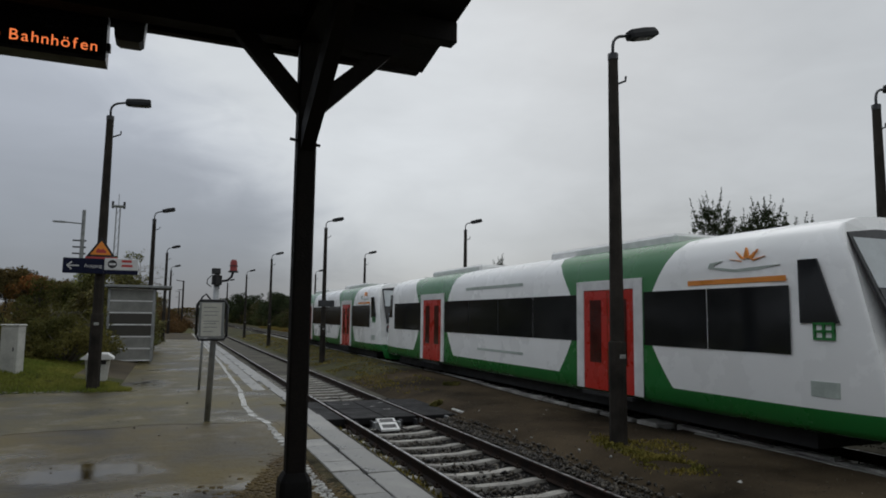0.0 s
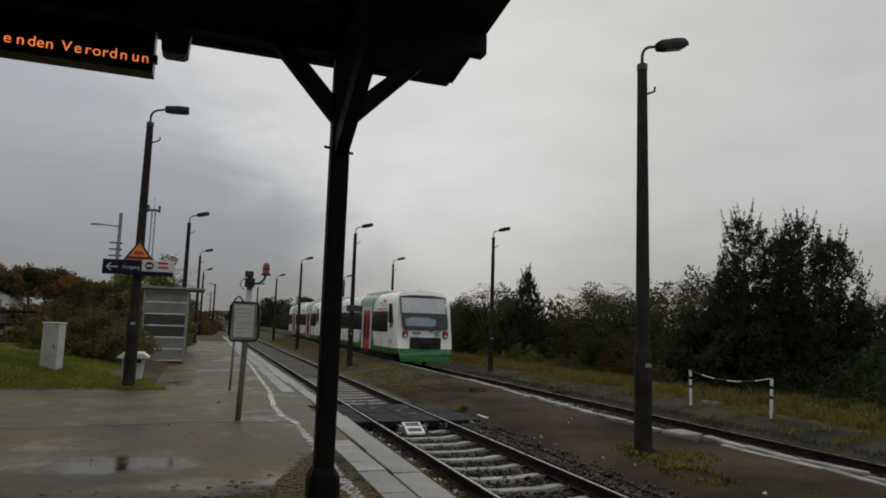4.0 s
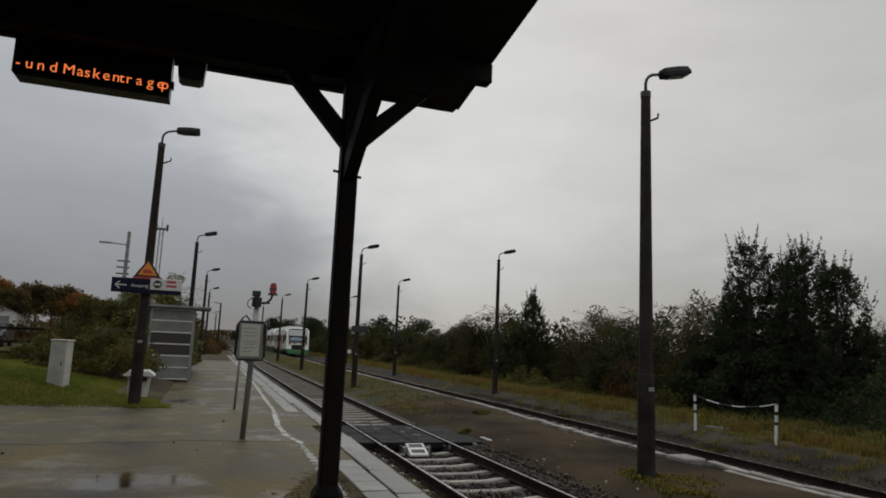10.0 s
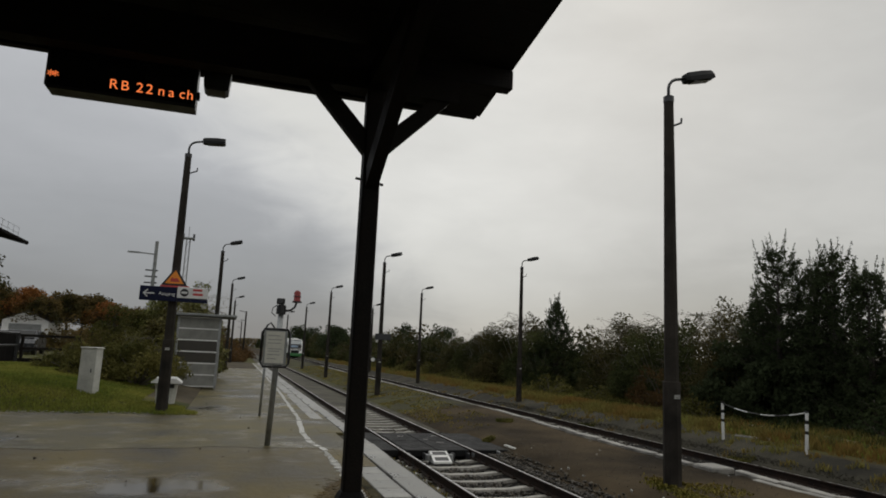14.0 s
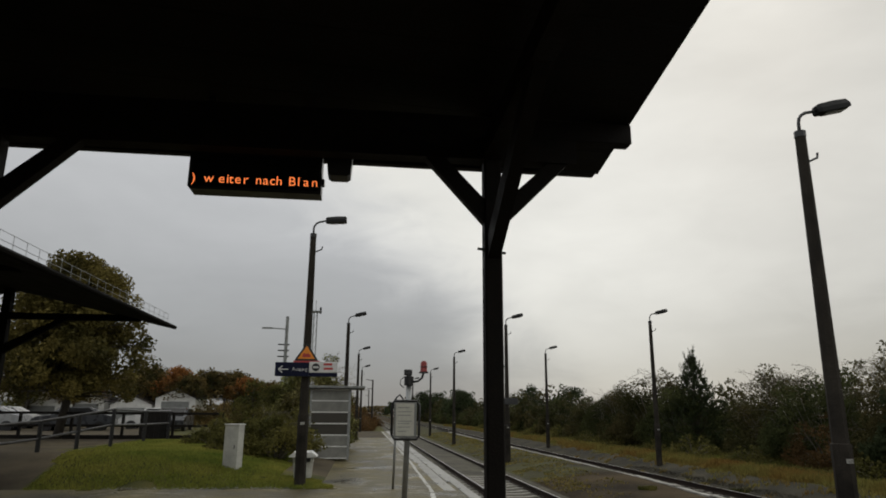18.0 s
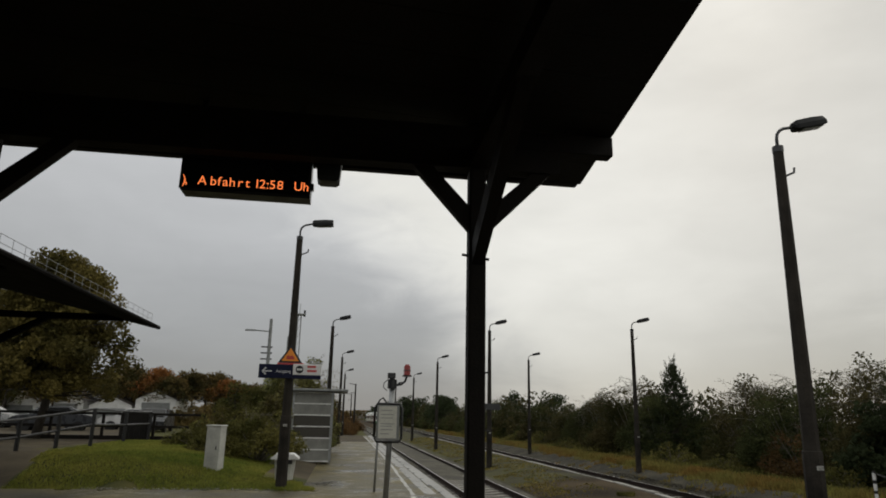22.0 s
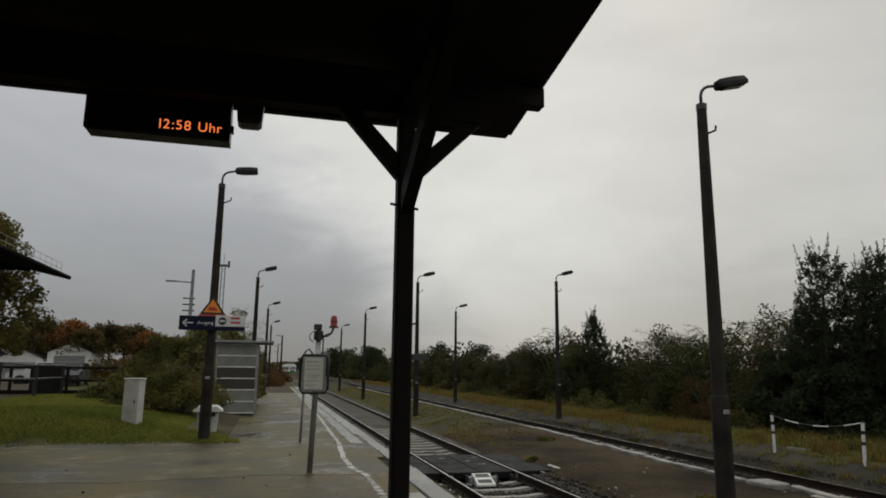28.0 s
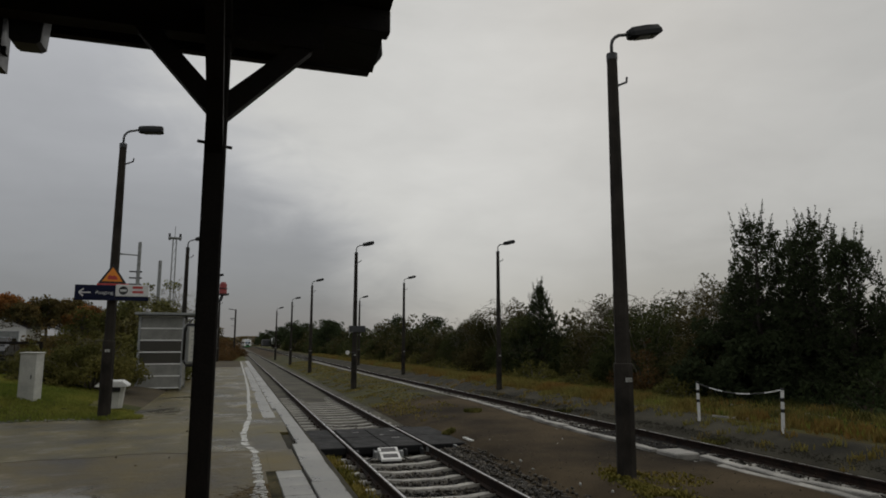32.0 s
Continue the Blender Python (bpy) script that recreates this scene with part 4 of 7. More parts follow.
street_lamp(pose(-5.66, 11.86, 0.42) @ Matrix.Scale(1.005, 4), "weathered street lamp carrying direction signs, standing in grass", tilt=4)
for x, y, z, h in ((-4.95, 24.3, 0.24, 5.65), (-4.6, 41.5, 0.24, 5.75), (-4.4, 60, 0.24, 5.75),
                   (1.95, 23.1, 0.26, 5.55), (1.9, 39.9, 0.25, 5.5), (1.9, 56.2, 0.25, 5.35), (1.7, 76, 0.2, 5.5),
                   (7.8, 21.3, 0.22, 5.65), (7.5, 36.9, 0.22, 5.6), (7.7, 54.3, 0.2, 5.5), (8.45, 3.1, 0.1, 6.1)):
    lamp_at(x, y, z, h)


def pole_extras():
    """A small plate and a round marker on the third lamp of the middle row."""
    s = empty("signal_plate", pose(1.95, 23.0, 1.55), "small dark plate and round white marker strapped to a lamp pole", "track sign")
    part("plate", boxed(-0.28, 0.42, -0.12, -0.08, 0.85, 1.12, bevel=0.01), M["dark_metal"], s)
    part("strap", boxed(-0.1, 0.1, -0.13, 0.1, 0.93, 0.98), M["dark_metal"], s)
    part("disc", tubed([(-0.32, -0.13, 0.0), (-0.32, -0.10, 0.0)], 0.085, 14), M["white_paint"], s)
    part("disc_arm", boxed(-0.3, 0.0, -0.10, -0.07, -0.02, 0.02), M["dark_metal"], s)
    m = empty("track_sign", pose(14.1, 187, 0.1), "white board on a post far up the line", "track sign")
    part("board", boxed(-0.75, 0.75, -0.06, -0.02, 2.4, 3.8, bevel=0.02), M["white_paint"], m)
    part("post", boxed(-0.07, 0.07, -0.02, 0.10, 0.0, 3.7), M["dark_metal"], m)


pole_extras()


def text_on(name, body, size, x, y, z, material, parent, rx=90, rz=0, align="LEFT"):
    cu = bpy.data.curves.new(name, "FONT")
    cu.body, cu.size, cu.align_x, cu.extrude = body, size, align, 0.0015
    cu.materials.append(material)
    ob = new(name, cu)
    ob.parent = parent
    ob.matrix_basis = pose(x, y, z, rx, 0, rz)
    return ob


def direction_sign():
    s = empty("direction_sign", pose(-5.63, 11.66, 2.895) @ Matrix.Scale(0.965, 4), "dark blue exit sign with white arrow beside a white panel", "sign")
    part("blue_panel", boxed(-0.80, 0.06, -0.06, 0.0, 0.0, 0.36, bevel=0.01), M["blue_sign"], s)
    part("white_panel", boxed(0.07, 0.80, -0.06, 0.0, 0.10, 0.38, bevel=0.01), M["sign_white"], s)
    part("blue_edge", boxed(0.07, 0.80, -0.055, 0.0, 0.0, 0.098, bevel=0.008), M["blue_sign"], s)
    bm = bmesh.new()
    box(bm, -0.70, -0.46, -0.066, -0.06, 0.165, 0.195)
    box(bm, 0.0, 0.13, -0.066, -0.06, -0.015, 0.015, m=Matrix.Translation((-0.71, 0, 0.18)) @ pose(0, 0, 0, 0, -42, 0))
    box(bm, 0.0, 0.13, -0.066, -0.06, -0.015, 0.015, m=Matrix.Translation((-0.71, 0, 0.18)) @ pose(0, 0, 0, 0, 42, 0))
    part("arrow", bm, M["sign_white"], s)
    text_on("lettering", "Ausgang", 0.115, -0.36, -0.063, 0.15, M["sign_white"], s)
    bm = bmesh.new()
    tube(bm, [(0.24, -0.064, 0.24), (0.24, -0.058, 0.24)], 0.10, 20)
    part("roundel", bm, M["black_paint"], s)
    part("roundel_bar", boxed(0.17, 0.31, -0.068, -0.064, 0.215, 0.265), M["sign_white"], s)
    for z, w in ((0.29, 0.22), (0.18, 0.24)):
        part("bar", boxed(0.44, 0.44 + w, -0.064, -0.058, z, z + 0.055), M["sign_red"], s)
    for z in (0.08, 0.28):
        part("clamp", boxed(-0.14, 0.14, 0.0, 0.34, z, z + 0.03), M["dark_metal"], s)
    t = empty("warning_sign", pose(-5.65, 11.68, 3.29) @ Matrix.Scale(0.965, 4), "orange triangular warning sign with a black border", "sign")
    part("border", prismed([(-0.31, 0.0), (0.31, 0.0), (0.0, 0.47)], "y", -0.035, -0.02), M["black_paint"], t)
    part("field", prismed([(-0.225, 0.045), (0.225, 0.045), (0.0, 0.385)], "y", -0.042, -0.035), M["sign_orange"], t)
    part("pictogram", prismed([(-0.10, 0.09), (0.11, 0.09), (0.11, 0.13), (0.05, 0.19), (-0.02, 0.17), (-0.06, 0.20), (-0.10, 0.16)], "y", -0.046, -0.042), M["sign_red"], t, "red pictogram")
    part("backing", boxed(-0.33, 0.36, -0.03, -0.0, -0.045, -0.002), M["sign_red"], t, "narrow red strip")
    part("clamp", boxed(-0.09, 0.09, -0.02, 0.26, 0.1, 0.13), M["dark_metal"], t)


direction_sign()


def notice_board():
    b = empty("notice_board", pose(-3.44, 6.48, PLAT), "timetable board in a black tubular frame on a grey steel post", "notice board")
    part("post", tubed([(0, 0, -0.1), (0.05, 0, 1.5), (0.06, 0, 2.45)], 0.05, 12), M["galv"], b, smooth=True)
    part("frame", tubed([(-0.235, -0.07, 1.42), (-0.235, -0.07, 1.92), (-0.20, -0.07, 1.99), (0.20, -0.07, 1.99), (0.245, -0.07, 1.92), (0.245, -0.07, 1.40),
                         (0.2, -0.07, 1.34), (-0.19, -0.07, 1.34), (-0.235, -0.07, 1.42)], 0.022, 8), M["black_paint"], b, smooth=True)
    part("board", boxed(-0.20, 0.20, -0.08, -0.055, 1.37, 1.97, bevel=0.004), M["grey_paint"], b)
    paper = part("poster", boxed(-0.165, 0.155, -0.086, -0.081, 1.40, 1.95), M["paper"], b)
    for i, (z, w) in enumerate(((1.87, 0.2), (1.80, 0.24), (1.74, 0.22), (1.64, 0.24), (1.60, 0.2), (1.54, 0.22), (1.47, 0.15))):
        part("bar", boxed(-0.13, -0.13 + w, -0.0885, -0.086, z, z + 0.012), M["grey_paint"], paper)
    part("loop", tubed([(-0.24, -0.04, 1.85), (-0.16, -0.02, 2.05), (-0.10, -0.01, 2.10), (-0.02, 0, 2.0)], 0.015, 6), M["black_paint"], b, smooth=True)
    part("head", tubed([(0.055, 0, 2.26), (0.06, 0, 2.42)], 0.085, 10), M["black_paint"], b)
    part("top_box", boxed(-0.03, 0.11, -0.07, 0.07, 2.44, 2.54, bevel=0.01), M["dark_metal"], b)
    part("lamp_arm", tubed([(0.1, 0, 2.32), (0.22, 0, 2.34), (0.29, 0, 2.40), (0.32, 0, 2.50)], 0.02, 8), M["black_paint"], b, smooth=True)
    part("cable", tubed([(-0.02, 0, 2.42), (-0.09, 0, 2.36), (-0.1, 0, 2.28), (-0.03, 0, 2.22)], 0.008, 6), M["black_paint"], b, smooth=True)
    lamp = part("red_lamp", tubed([(0.32, 0, 2.50), (0.32, 0, 2.52), (0.32, 0, 2.66), (0.32, 0, 2.70)], [0.075, 0.06, 0.058, 0.035], 14), M["led_red"], b, "lit red beacon", smooth=True)
    part("ring", tubed([(0.32, 0, 2.585), (0.32, 0, 2.60)], 0.068, 14), M["dark_metal"], lamp)
    part("base", tubed([(0.32, 0, 2.48), (0.32, 0, 2.505)], 0.085, 12), M["dark_metal"], lamp)
    p = empty("steel_post", pose(-3.40, 11.4, PLAT), "thin grey steel post on the platform", "post")
    part("pipe", tubed([(0, 0, -0.1), (0.05, 0, 2.0)], 0.03, 10), M["galv"], p, smooth=True)


notice_board()


def shelter():
    s = empty("shelter", pose(-5.41, 21.0, PLAT + 0.02) @ Matrix.Scale(0.965, 4), "grey steel waiting shelter with slatted sheet panels and a flat roof", "waiting shelter")
    part("roof", boxed(-0.95, 1.32, -0.25, 1.9, 2.76, 2.86, bevel=0.02), M["dark_metal"], s)
    part("gutter", boxed(-0.97, 1.34, -0.29, -0.25, 2.77, 2.86, bevel=0.01), M["grey_paint"], s)
    for x in (-0.80, 0.72):
        part("front_post", boxed(x - 0.04, x + 0.04, -0.04, 0.04, 0, 2.76, bevel=0.008), M["galv"], s)
        part("back_post", boxed(x - 0.04, x + 0.04, 1.6, 1.68, 0, 2.76, bevel=0.008), M["galv"], s)
    for i in range(6):
        z0 = 0.10 + i * 0.44
        glass = i in (2, 3)
        part("pane" if glass else "sheet_panel", boxed(-0.755, 0.675, -0.012, 0.012, z0, z0 + 0.39, bevel=0.003), M["glazing"] if glass else M["panel"], s)
        part("rail", boxed(-0.76, 0.68, -0.03, 0.03, z0 + 0.392, z0 + 0.438, bevel=0.006), M["white_paint"], s)
    part("rail", boxed(-0.76, 0.68, -0.03, 0.03, 0.06, 0.10, bevel=0.006), M["white_paint"], s)
    for x in (0.72,):
        for i in range(3):
            part("side_panel", boxed(x - 0.012, x + 0.012, 0.05, 1.58, 0.12 + i * 0.86, 0.94 + i * 0.86), M["panel"], s)
    part("back_panel", boxed(-0.76, 0.68, 1.63, 1.65, 0.1, 2.7), M["panel"], s)
    part("bench", boxed(-0.6, 0.5, 1.2, 1.55, 0.42, 0.47, bevel=0.01), M["dark_metal"], s)


shelter()


def litter_bin():
    b = empty("litter_bin", pose(-5.70, 13.1, 0.36), "grey litter bin with a wide white lid", "litter bin")
    bm = bmesh.new()
    prev = None
    for w, z in ((0.22, 0.0), (0.27, 0.52)):
        ring = [bm.verts.new((w * a, w * c * 0.8, z)) for a, c in ((1, .7), (.7, 1), (-.7, 1), (-1, .7), (-1, -.7), (-.7, -1), (.7, -1), (1, -.7))]
        if prev:
            for k in range(8):
                bm.faces.new((prev[k], prev[(k + 1) % 8], ring[(k + 1) % 8], ring[k]))
        else:
            bm.faces.new(ring[::-1])
        prev = ring
    bm.faces.new(prev)
    part("body", bm, M["cabinet"], b)
    part("lid", prismed([(-0.36, 0.52), (0.36, 0.52), (0.35, 0.56), (0.24, 0.64), (-0.24, 0.64), (-0.35, 0.56)], "y", -0.30, 0.30), M["white_paint"], b, "wide white lid")
    part("lid_top", boxed(-0.24, 0.24, -0.2, 0.2, 0.62, 0.67, bevel=0.02), M["white_paint"], b)
    part("opening", boxed(-0.2, 0.2, -0.235, -0.215, 0.40, 0.5), M["black_paint"], b)


litter_bin()


def cabinet():
    c = empty("distribution_cabinet", pose(-7.60, 13.5, 0.34, 0, 0, -22) @ Matrix.Scale(0.97, 4), "pale grey plastic distribution cabinet standing in grass", "cabinet")
    part("base", boxed(-0.22, 0.22, -0.15, 0.15, -0.1, 0.16, bevel=0.01), M["grey_paint"], c)
    part("body", boxed(-0.22, 0.22, -0.15, 0.15, 0.16, 1.37, bevel=0.015), M["cabinet"], c)
    part("door", boxed(-0.17, 0.17, -0.162, -0.15, 0.22, 1.32, bevel=0.005), M["cabinet"], c)
    part("lid", boxed(-0.24, 0.24, -0.175, 0.175, 1.37, 1.41, bevel=0.015), M["cabinet"], c)
    part("lock", boxed(0.11, 0.14, -0.17, -0.16, 0.75, 0.85), M["dark_metal"], c)


cabinet()


def bollards():
    def one(m):
        b = empty("marker_post", m, "slim black and white banded marker post beside the track", "marker post", group="banded posts")
        cuts = (-0.2, 0.40, 0.47, 0.62, 0.70, 0.86, 0.90)
        for i, (a, c) in enumerate(zip(cuts, cuts[1:])):
            part("band", boxed(-0.027, 0.027, -0.027, 0.027, a, c - 0.001, bevel=0.004), M["white_paint"] if i % 2 == 0 else M["black_paint"], b)
        return b
    a = one(pose(8.0, 8.85, 0.12))
    copy_thing(a, pose(8.05, 6.28, 0.12, 1, 2, 0))
    ch = empty("barrier_chain", pose(0, 0, 0), "white and black plastic chain sagging between two marker posts", "chain")
    pts = []
    for i in range(25):
        u = i / 24
        pts.append(Vector((8.0 + 0.05 * u, 8.85 - 2.57 * u, 0.98 - 0.85 * u * (1 - u) * 0.75)))
    for i in range(24):
        part("link", tubed([pts[i], pts[i + 1]], 0.014, 6), M["white_paint"] if (i // 4) % 2 == 1 else M["black_paint"], ch)


bollards()


def line_signs():
    s = empty("track_sign", pose(8.62, 3.55, 0.12), "black and white zigzag board on a short post", "track sign")
    part("post", boxed(-0.03, 0.03, 0.0, 0.04, -0.2, 1.2), M["dark_metal"], s)
    part("board", boxed(-0.09, 0.09, -0.03, 0.0, 0.36, 1.16), M["black_paint"], s)
    for i in range(6):
        z = 0.36 + i * 0.125
        part("stripe", prismed([(-0.085, z), (0.0, z + 0.07), (0.085, z), (0.085, z + 0.05), (0.0, z + 0.12), (-0.085, z + 0.05)], "y", -0.036, -0.03), M["white_paint"], s)
    p = empty("track_sign", pose(8.75, 2.95, 0.12), "plain white board on a short post beside a lamp", "track sign")
    part("post", boxed(-0.03, 0.03, 0.0, 0.04, -0.2, 0.9), M["dark_metal"], p)
    part("board", boxed(-0.12, 0.12, -0.03, 0.0, 0.56, 1.16, bevel=0.006), M["white_paint"], p)


line_signs()


def old_edging():
    e = empty("old_edging", pose(0, 0, 0), "broken line of pale concrete edging sunk in the verge grass", "kerb")
    rng = random.Random(15)
    piece = mesh_of("edging_piece", boxed(-0.05, 0.05, -0.46, 0.46, -0.3, 0.0, bevel=0.012), M["kerb"])
    y = 1.6
    while y < 22:
        if rng.random() > 0.42:
            ob = new("edging_piece", piece)
            ob.parent = e
            x = 10.5 + rng.uniform(-0.04, 0.04)
            ob.matrix_basis = pose(x, y, land(x, y) + rng.uniform(0.07, 0.13), rng.uniform(-2, 2), rng.uniform(-6, 6), rng.uniform(-3, 3))
        y += 1.0
    plank = new("edging_piece", piece)
    plank.parent = e
    plank.matrix_basis = pose(8.85, 8.75, land(8.85, 8.75) + 0.05, 0, 4, 24)


old_edging()


# ---------------------------------------------------------------- plants
def leaf_quads(centres, size, rng, flat=0.0):
    """Small bent leaves, two triangles each, at the given places."""
    n = len(centres)
    a = rng.normal(size=(n, 3))
    a /= np.linalg.norm(a, axis=1)[:, None]
    b = rng.normal(size=(n, 3))
    if flat:
        b[:, 2] *= 1 - flat
        a[:, 2] *= 1 - flat
        a /= np.linalg.norm(a, axis=1)[:, None]
    b -= a * (a * b).sum(1)[:, None]
    b /= np.linalg.norm(b, axis=1)[:, None]
    s = (size * rng.uniform(0.6, 1.35, n))[:, None]
    up = np.cross(a, b)
    v = np.stack([centres - a * s, centres + b * s * 0.55 + up * s * 0.15, centres + a * s, centres - b * s * 0.55 + up * s * 0.15], 1)
    return v.reshape(-1, 3), np.arange(4 * n).reshape(n, 4)


def crown_points(centres, radii, per, rng):
    """Leaf places: thick near the shell of each clump."""
    out = []
    for c, r in zip(centres, radii):
        k = max(8, int(per * r * r))
        d = rng.normal(size=(k, 3))
        d /= np.linalg.norm(d, axis=1)[:, None]
        out.append(c + d * (r * rng.uniform(0.25, 1.08, k) ** 0.55)[:, None] * np.array([1, 1, 0.85]))
    return np.concatenate(out)


def tree(name, m, height, spread, leaf, label, seed, n_clump=46, per=260, size=0.07, trunk=0.13, low=0.25, cat="tree", shape=1.0, clump=0.3, multi=1, taper=False):
    """A trunk with limbs, and leaves in uneven clumps round the limb ends."""
    rng = np.random.default_rng(seed)
    t = empty(name, m, label, cat)
    bm = bmesh.new()
    ends = []
    for k in range(multi):
        ang = k * 2.2 + rng.uniform(0, 1)
        off = Vector((math.cos(ang), math.sin(ang), 0)) * (0.25 * spread * (multi > 1))
        pts = [Vector((0, 0, -0.2)) + off * 0.25]
        for i in range(1, 6):
            u = i / 5
            pts.append(Vector((rng.uniform(-.025, .025) * height, rng.uniform(-.025, .025) * height, height * 0.92 * u)) + off * (0.3 + u))
        tube(bm, pts, [trunk * (1 - 0.16 * i) for i in range(6)], 7)
        for i in range(n_clump // multi):
            u = rng.uniform(low, 1.0)
            j = min(4, int(u * 5))
            root = pts[j].lerp(pts[j + 1], u * 5 - j)
            a = rng.uniform(0, 2 * math.pi)
            v = (u - low) / (1 - low)
            wide = (0.22 + 0.85 * (1 - v) ** 0.65) if taper else (0.35 + 0.65 * math.sin(math.pi * min(1, v * 0.8 + 0.22)) ** shape)
            reach = spread * wide * rng.uniform(0.2, 1.0)
            end = root + Vector((math.cos(a) * reach, math.sin(a) * reach, rng.uniform(0.0, 0.22) * height * (1.2 - u)))
            mid = root.lerp(end, 0.5) + Vector((0, 0, rng.uniform(-0.05, 0.10) * height * 0.3))
            tube(bm, [root, mid, end], [trunk * 0.28, trunk * 0.16, trunk * 0.05], 5)
            ends.append((end, clump * spread * rng.uniform(0.6, 1.25)))
    part("trunk", bm, M["bark"], t, smooth=True)
    pts = crown_points([np.array(e) for e, _ in ends], [r for _, r in ends], per, rng)
    v, f = leaf_quads(pts, size, rng)
    ob = new("crown", raw_mesh("crown", v, f, M[leaf]))
    ob.parent = t
    return t


def bush(name, m, rx, ry, h, leaf, label, seed, n=46, per=230, size=0.06, cat="shrub", twigs=0):
    rng = np.random.default_rng(seed)
    b = empty(name, m, label, cat)
    cs, rs, sprays = [], [], []
    for _ in range(n):
        a, u = rng.uniform(0, 6.28), rng.uniform(0, 1) ** 0.5
        top = h * (1 - 0.75 * u ** 2.2) * rng.uniform(0.72, 1.1)
        cs.append(np.array([rx * u * math.cos(a), ry * u * math.sin(a), top * rng.uniform(0.12, 1.0)]))
        rs.append(rng.uniform(0.12, 0.30) * min(rx, ry, h))
    bm = bmesh.new()
    for c in cs[::2]:
        tube(bm, [(c[0] * 0.15, c[1] * 0.15, -0.1), (c[0] * 0.6, c[1] * 0.6, c[2] * 0.6), tuple(c)], [0.03, 0.02, 0.008], 5)
    for _ in range(twigs):
        a, r = rng.uniform(0, 6.28), rng.uniform(0, 0.9)
        x, y = rx * r * math.cos(a), ry * r * math.sin(a)
        base = h * (1 - 0.75 * r ** 2.2) * rng.uniform(0.72, 0.95)
        b2 = a + rng.uniform(-1.3, 1.3)
        pt, d = np.array([x, y, base * 0.9]), np.array([0.5 * math.cos(b2), 0.5 * math.sin(b2), 1.0])
        arc = [tuple(pt)]
        step = rng.uniform(0.035, 0.07) * h
        for k in range(5):
            d = d + rng.normal(size=3) * 0.28 + np.array([0.16 * math.cos(b2), 0.16 * math.sin(b2), -0.32])
            pt = pt + d / np.linalg.norm(d) * step
            arc.append(tuple(pt))
        tube(bm, arc, [0.011, 0.009, 0.008, 0.006, 0.005, 0.003], 4)
        for k in (2, 3, 4):
            e = np.array([rng.normal(), rng.normal(), rng.uniform(-0.2, 0.9)])
            e = e / np.linalg.norm(e) * step * rng.uniform(0.7, 1.5)
            tube(bm, [arc[k], tuple(np.array(arc[k]) + e * 0.5 + rng.normal(size=3) * 0.02), tuple(np.array(arc[k]) + e)], [0.006, 0.005, 0.003], 4)
        for p, q in zip(arc, arc[1:]):
            for k in range(4):
                w = rng.uniform(0, 1)
                sprays.append(np.array([p[j] + (q[j] - p[j]) * w for j in range(3)]) + rng.normal(size=3) * 0.05)
    part("stem_mass", bm, M["twig"] if twigs else M["bark"], b, kind="stuff")
    pts = crown_points(cs, rs, per, rng)
    sizes = np.full(len(pts), size)
    if sprays:
        pts = np.concatenate([pts, sprays])
        sizes = np.concatenate([sizes, np.full(len(sprays), size * 0.55)])
    v, f = leaf_quads(pts, sizes, rng)
    ob = new("foliage", raw_mesh("foliage", v, f, M[leaf]))
    ob.parent = b
    return b


def spire_tree(m, height, spread, label, seed, shoots=17, power=0.42):
    """A tree of many upright shoots, each thinning to a leafy tip."""
    rng = np.random.default_rng(seed)
    t = empty("tree", m, label, "tree")
    bm = bmesh.new()
    tube(bm, [(0, 0, -0.2), (0.03, 0.02, height * 0.4), (0, 0, height * 0.8)], [0.10, 0.07, 0.02], 7)
    cs, rs, tips, sizes = [], [], [], []
    low = 0.10 * height

    tip = 0.10 if power < 1 else 0.02

    def reach(v):
        return spread * (tip + (1 - tip) * (1 - v) ** power)
    for k in range(170):
        v = rng.uniform(0, 1) ** 1.25
        a, r = rng.uniform(0, 6.28), reach(v) * math.sqrt(rng.uniform(0, 1)) * 0.80
        cs.append(np.array([r * math.cos(a), r * math.sin(a), low + v * (height * 0.92 - low)]))
        rs.append(rng.uniform(0.09, 0.20))
    for k in range(shoots * 9):
        v = (k + rng.uniform(0, 1)) / (shoots * 9)
        a = k * 2.4 + rng.uniform(-0.5, 0.5)
        r = reach(v) * rng.uniform(0.6, 1.0) * (0.82 + 0.18 * math.sin(9 * v + seed + 2 * math.cos(a)))
        c = np.array([r * math.cos(a), r * math.sin(a), low + v * (height * 0.93 - low)])
        out = np.array([math.cos(a) * (0.70 - 0.5 * v), math.sin(a) * (0.70 - 0.5 * v), 0.45 + 0.6 * v])
        far = rng.uniform(0.15, 0.75)
        tube(bm, [(0, 0, c[2] * 0.9), tuple(c), tuple(c + out * far)], [0.012, 0.009, 0.003], 4)
        cs.append(c)
        rs.append(0.11)
        u = rng.uniform(0, 1, 34) ** 0.8
        tips.append(c + np.outer(u, out * far) + rng.normal(size=(34, 3)) * (0.055 * (1.15 - u))[:, None])
        sizes.append(0.046 * (1 - 0.5 * u))
    part("trunk", bm, M["bark"], t, smooth=True)
    fill = crown_points(cs, rs, 1500, rng)
    v, f = leaf_quads(np.concatenate([fill] + tips), np.concatenate([np.full(len(fill), 0.046)] + sizes), rng)
    ob = new("crown", raw_mesh("crown", v, f, M["leaf_dark"]))
    ob.parent = t
    return t


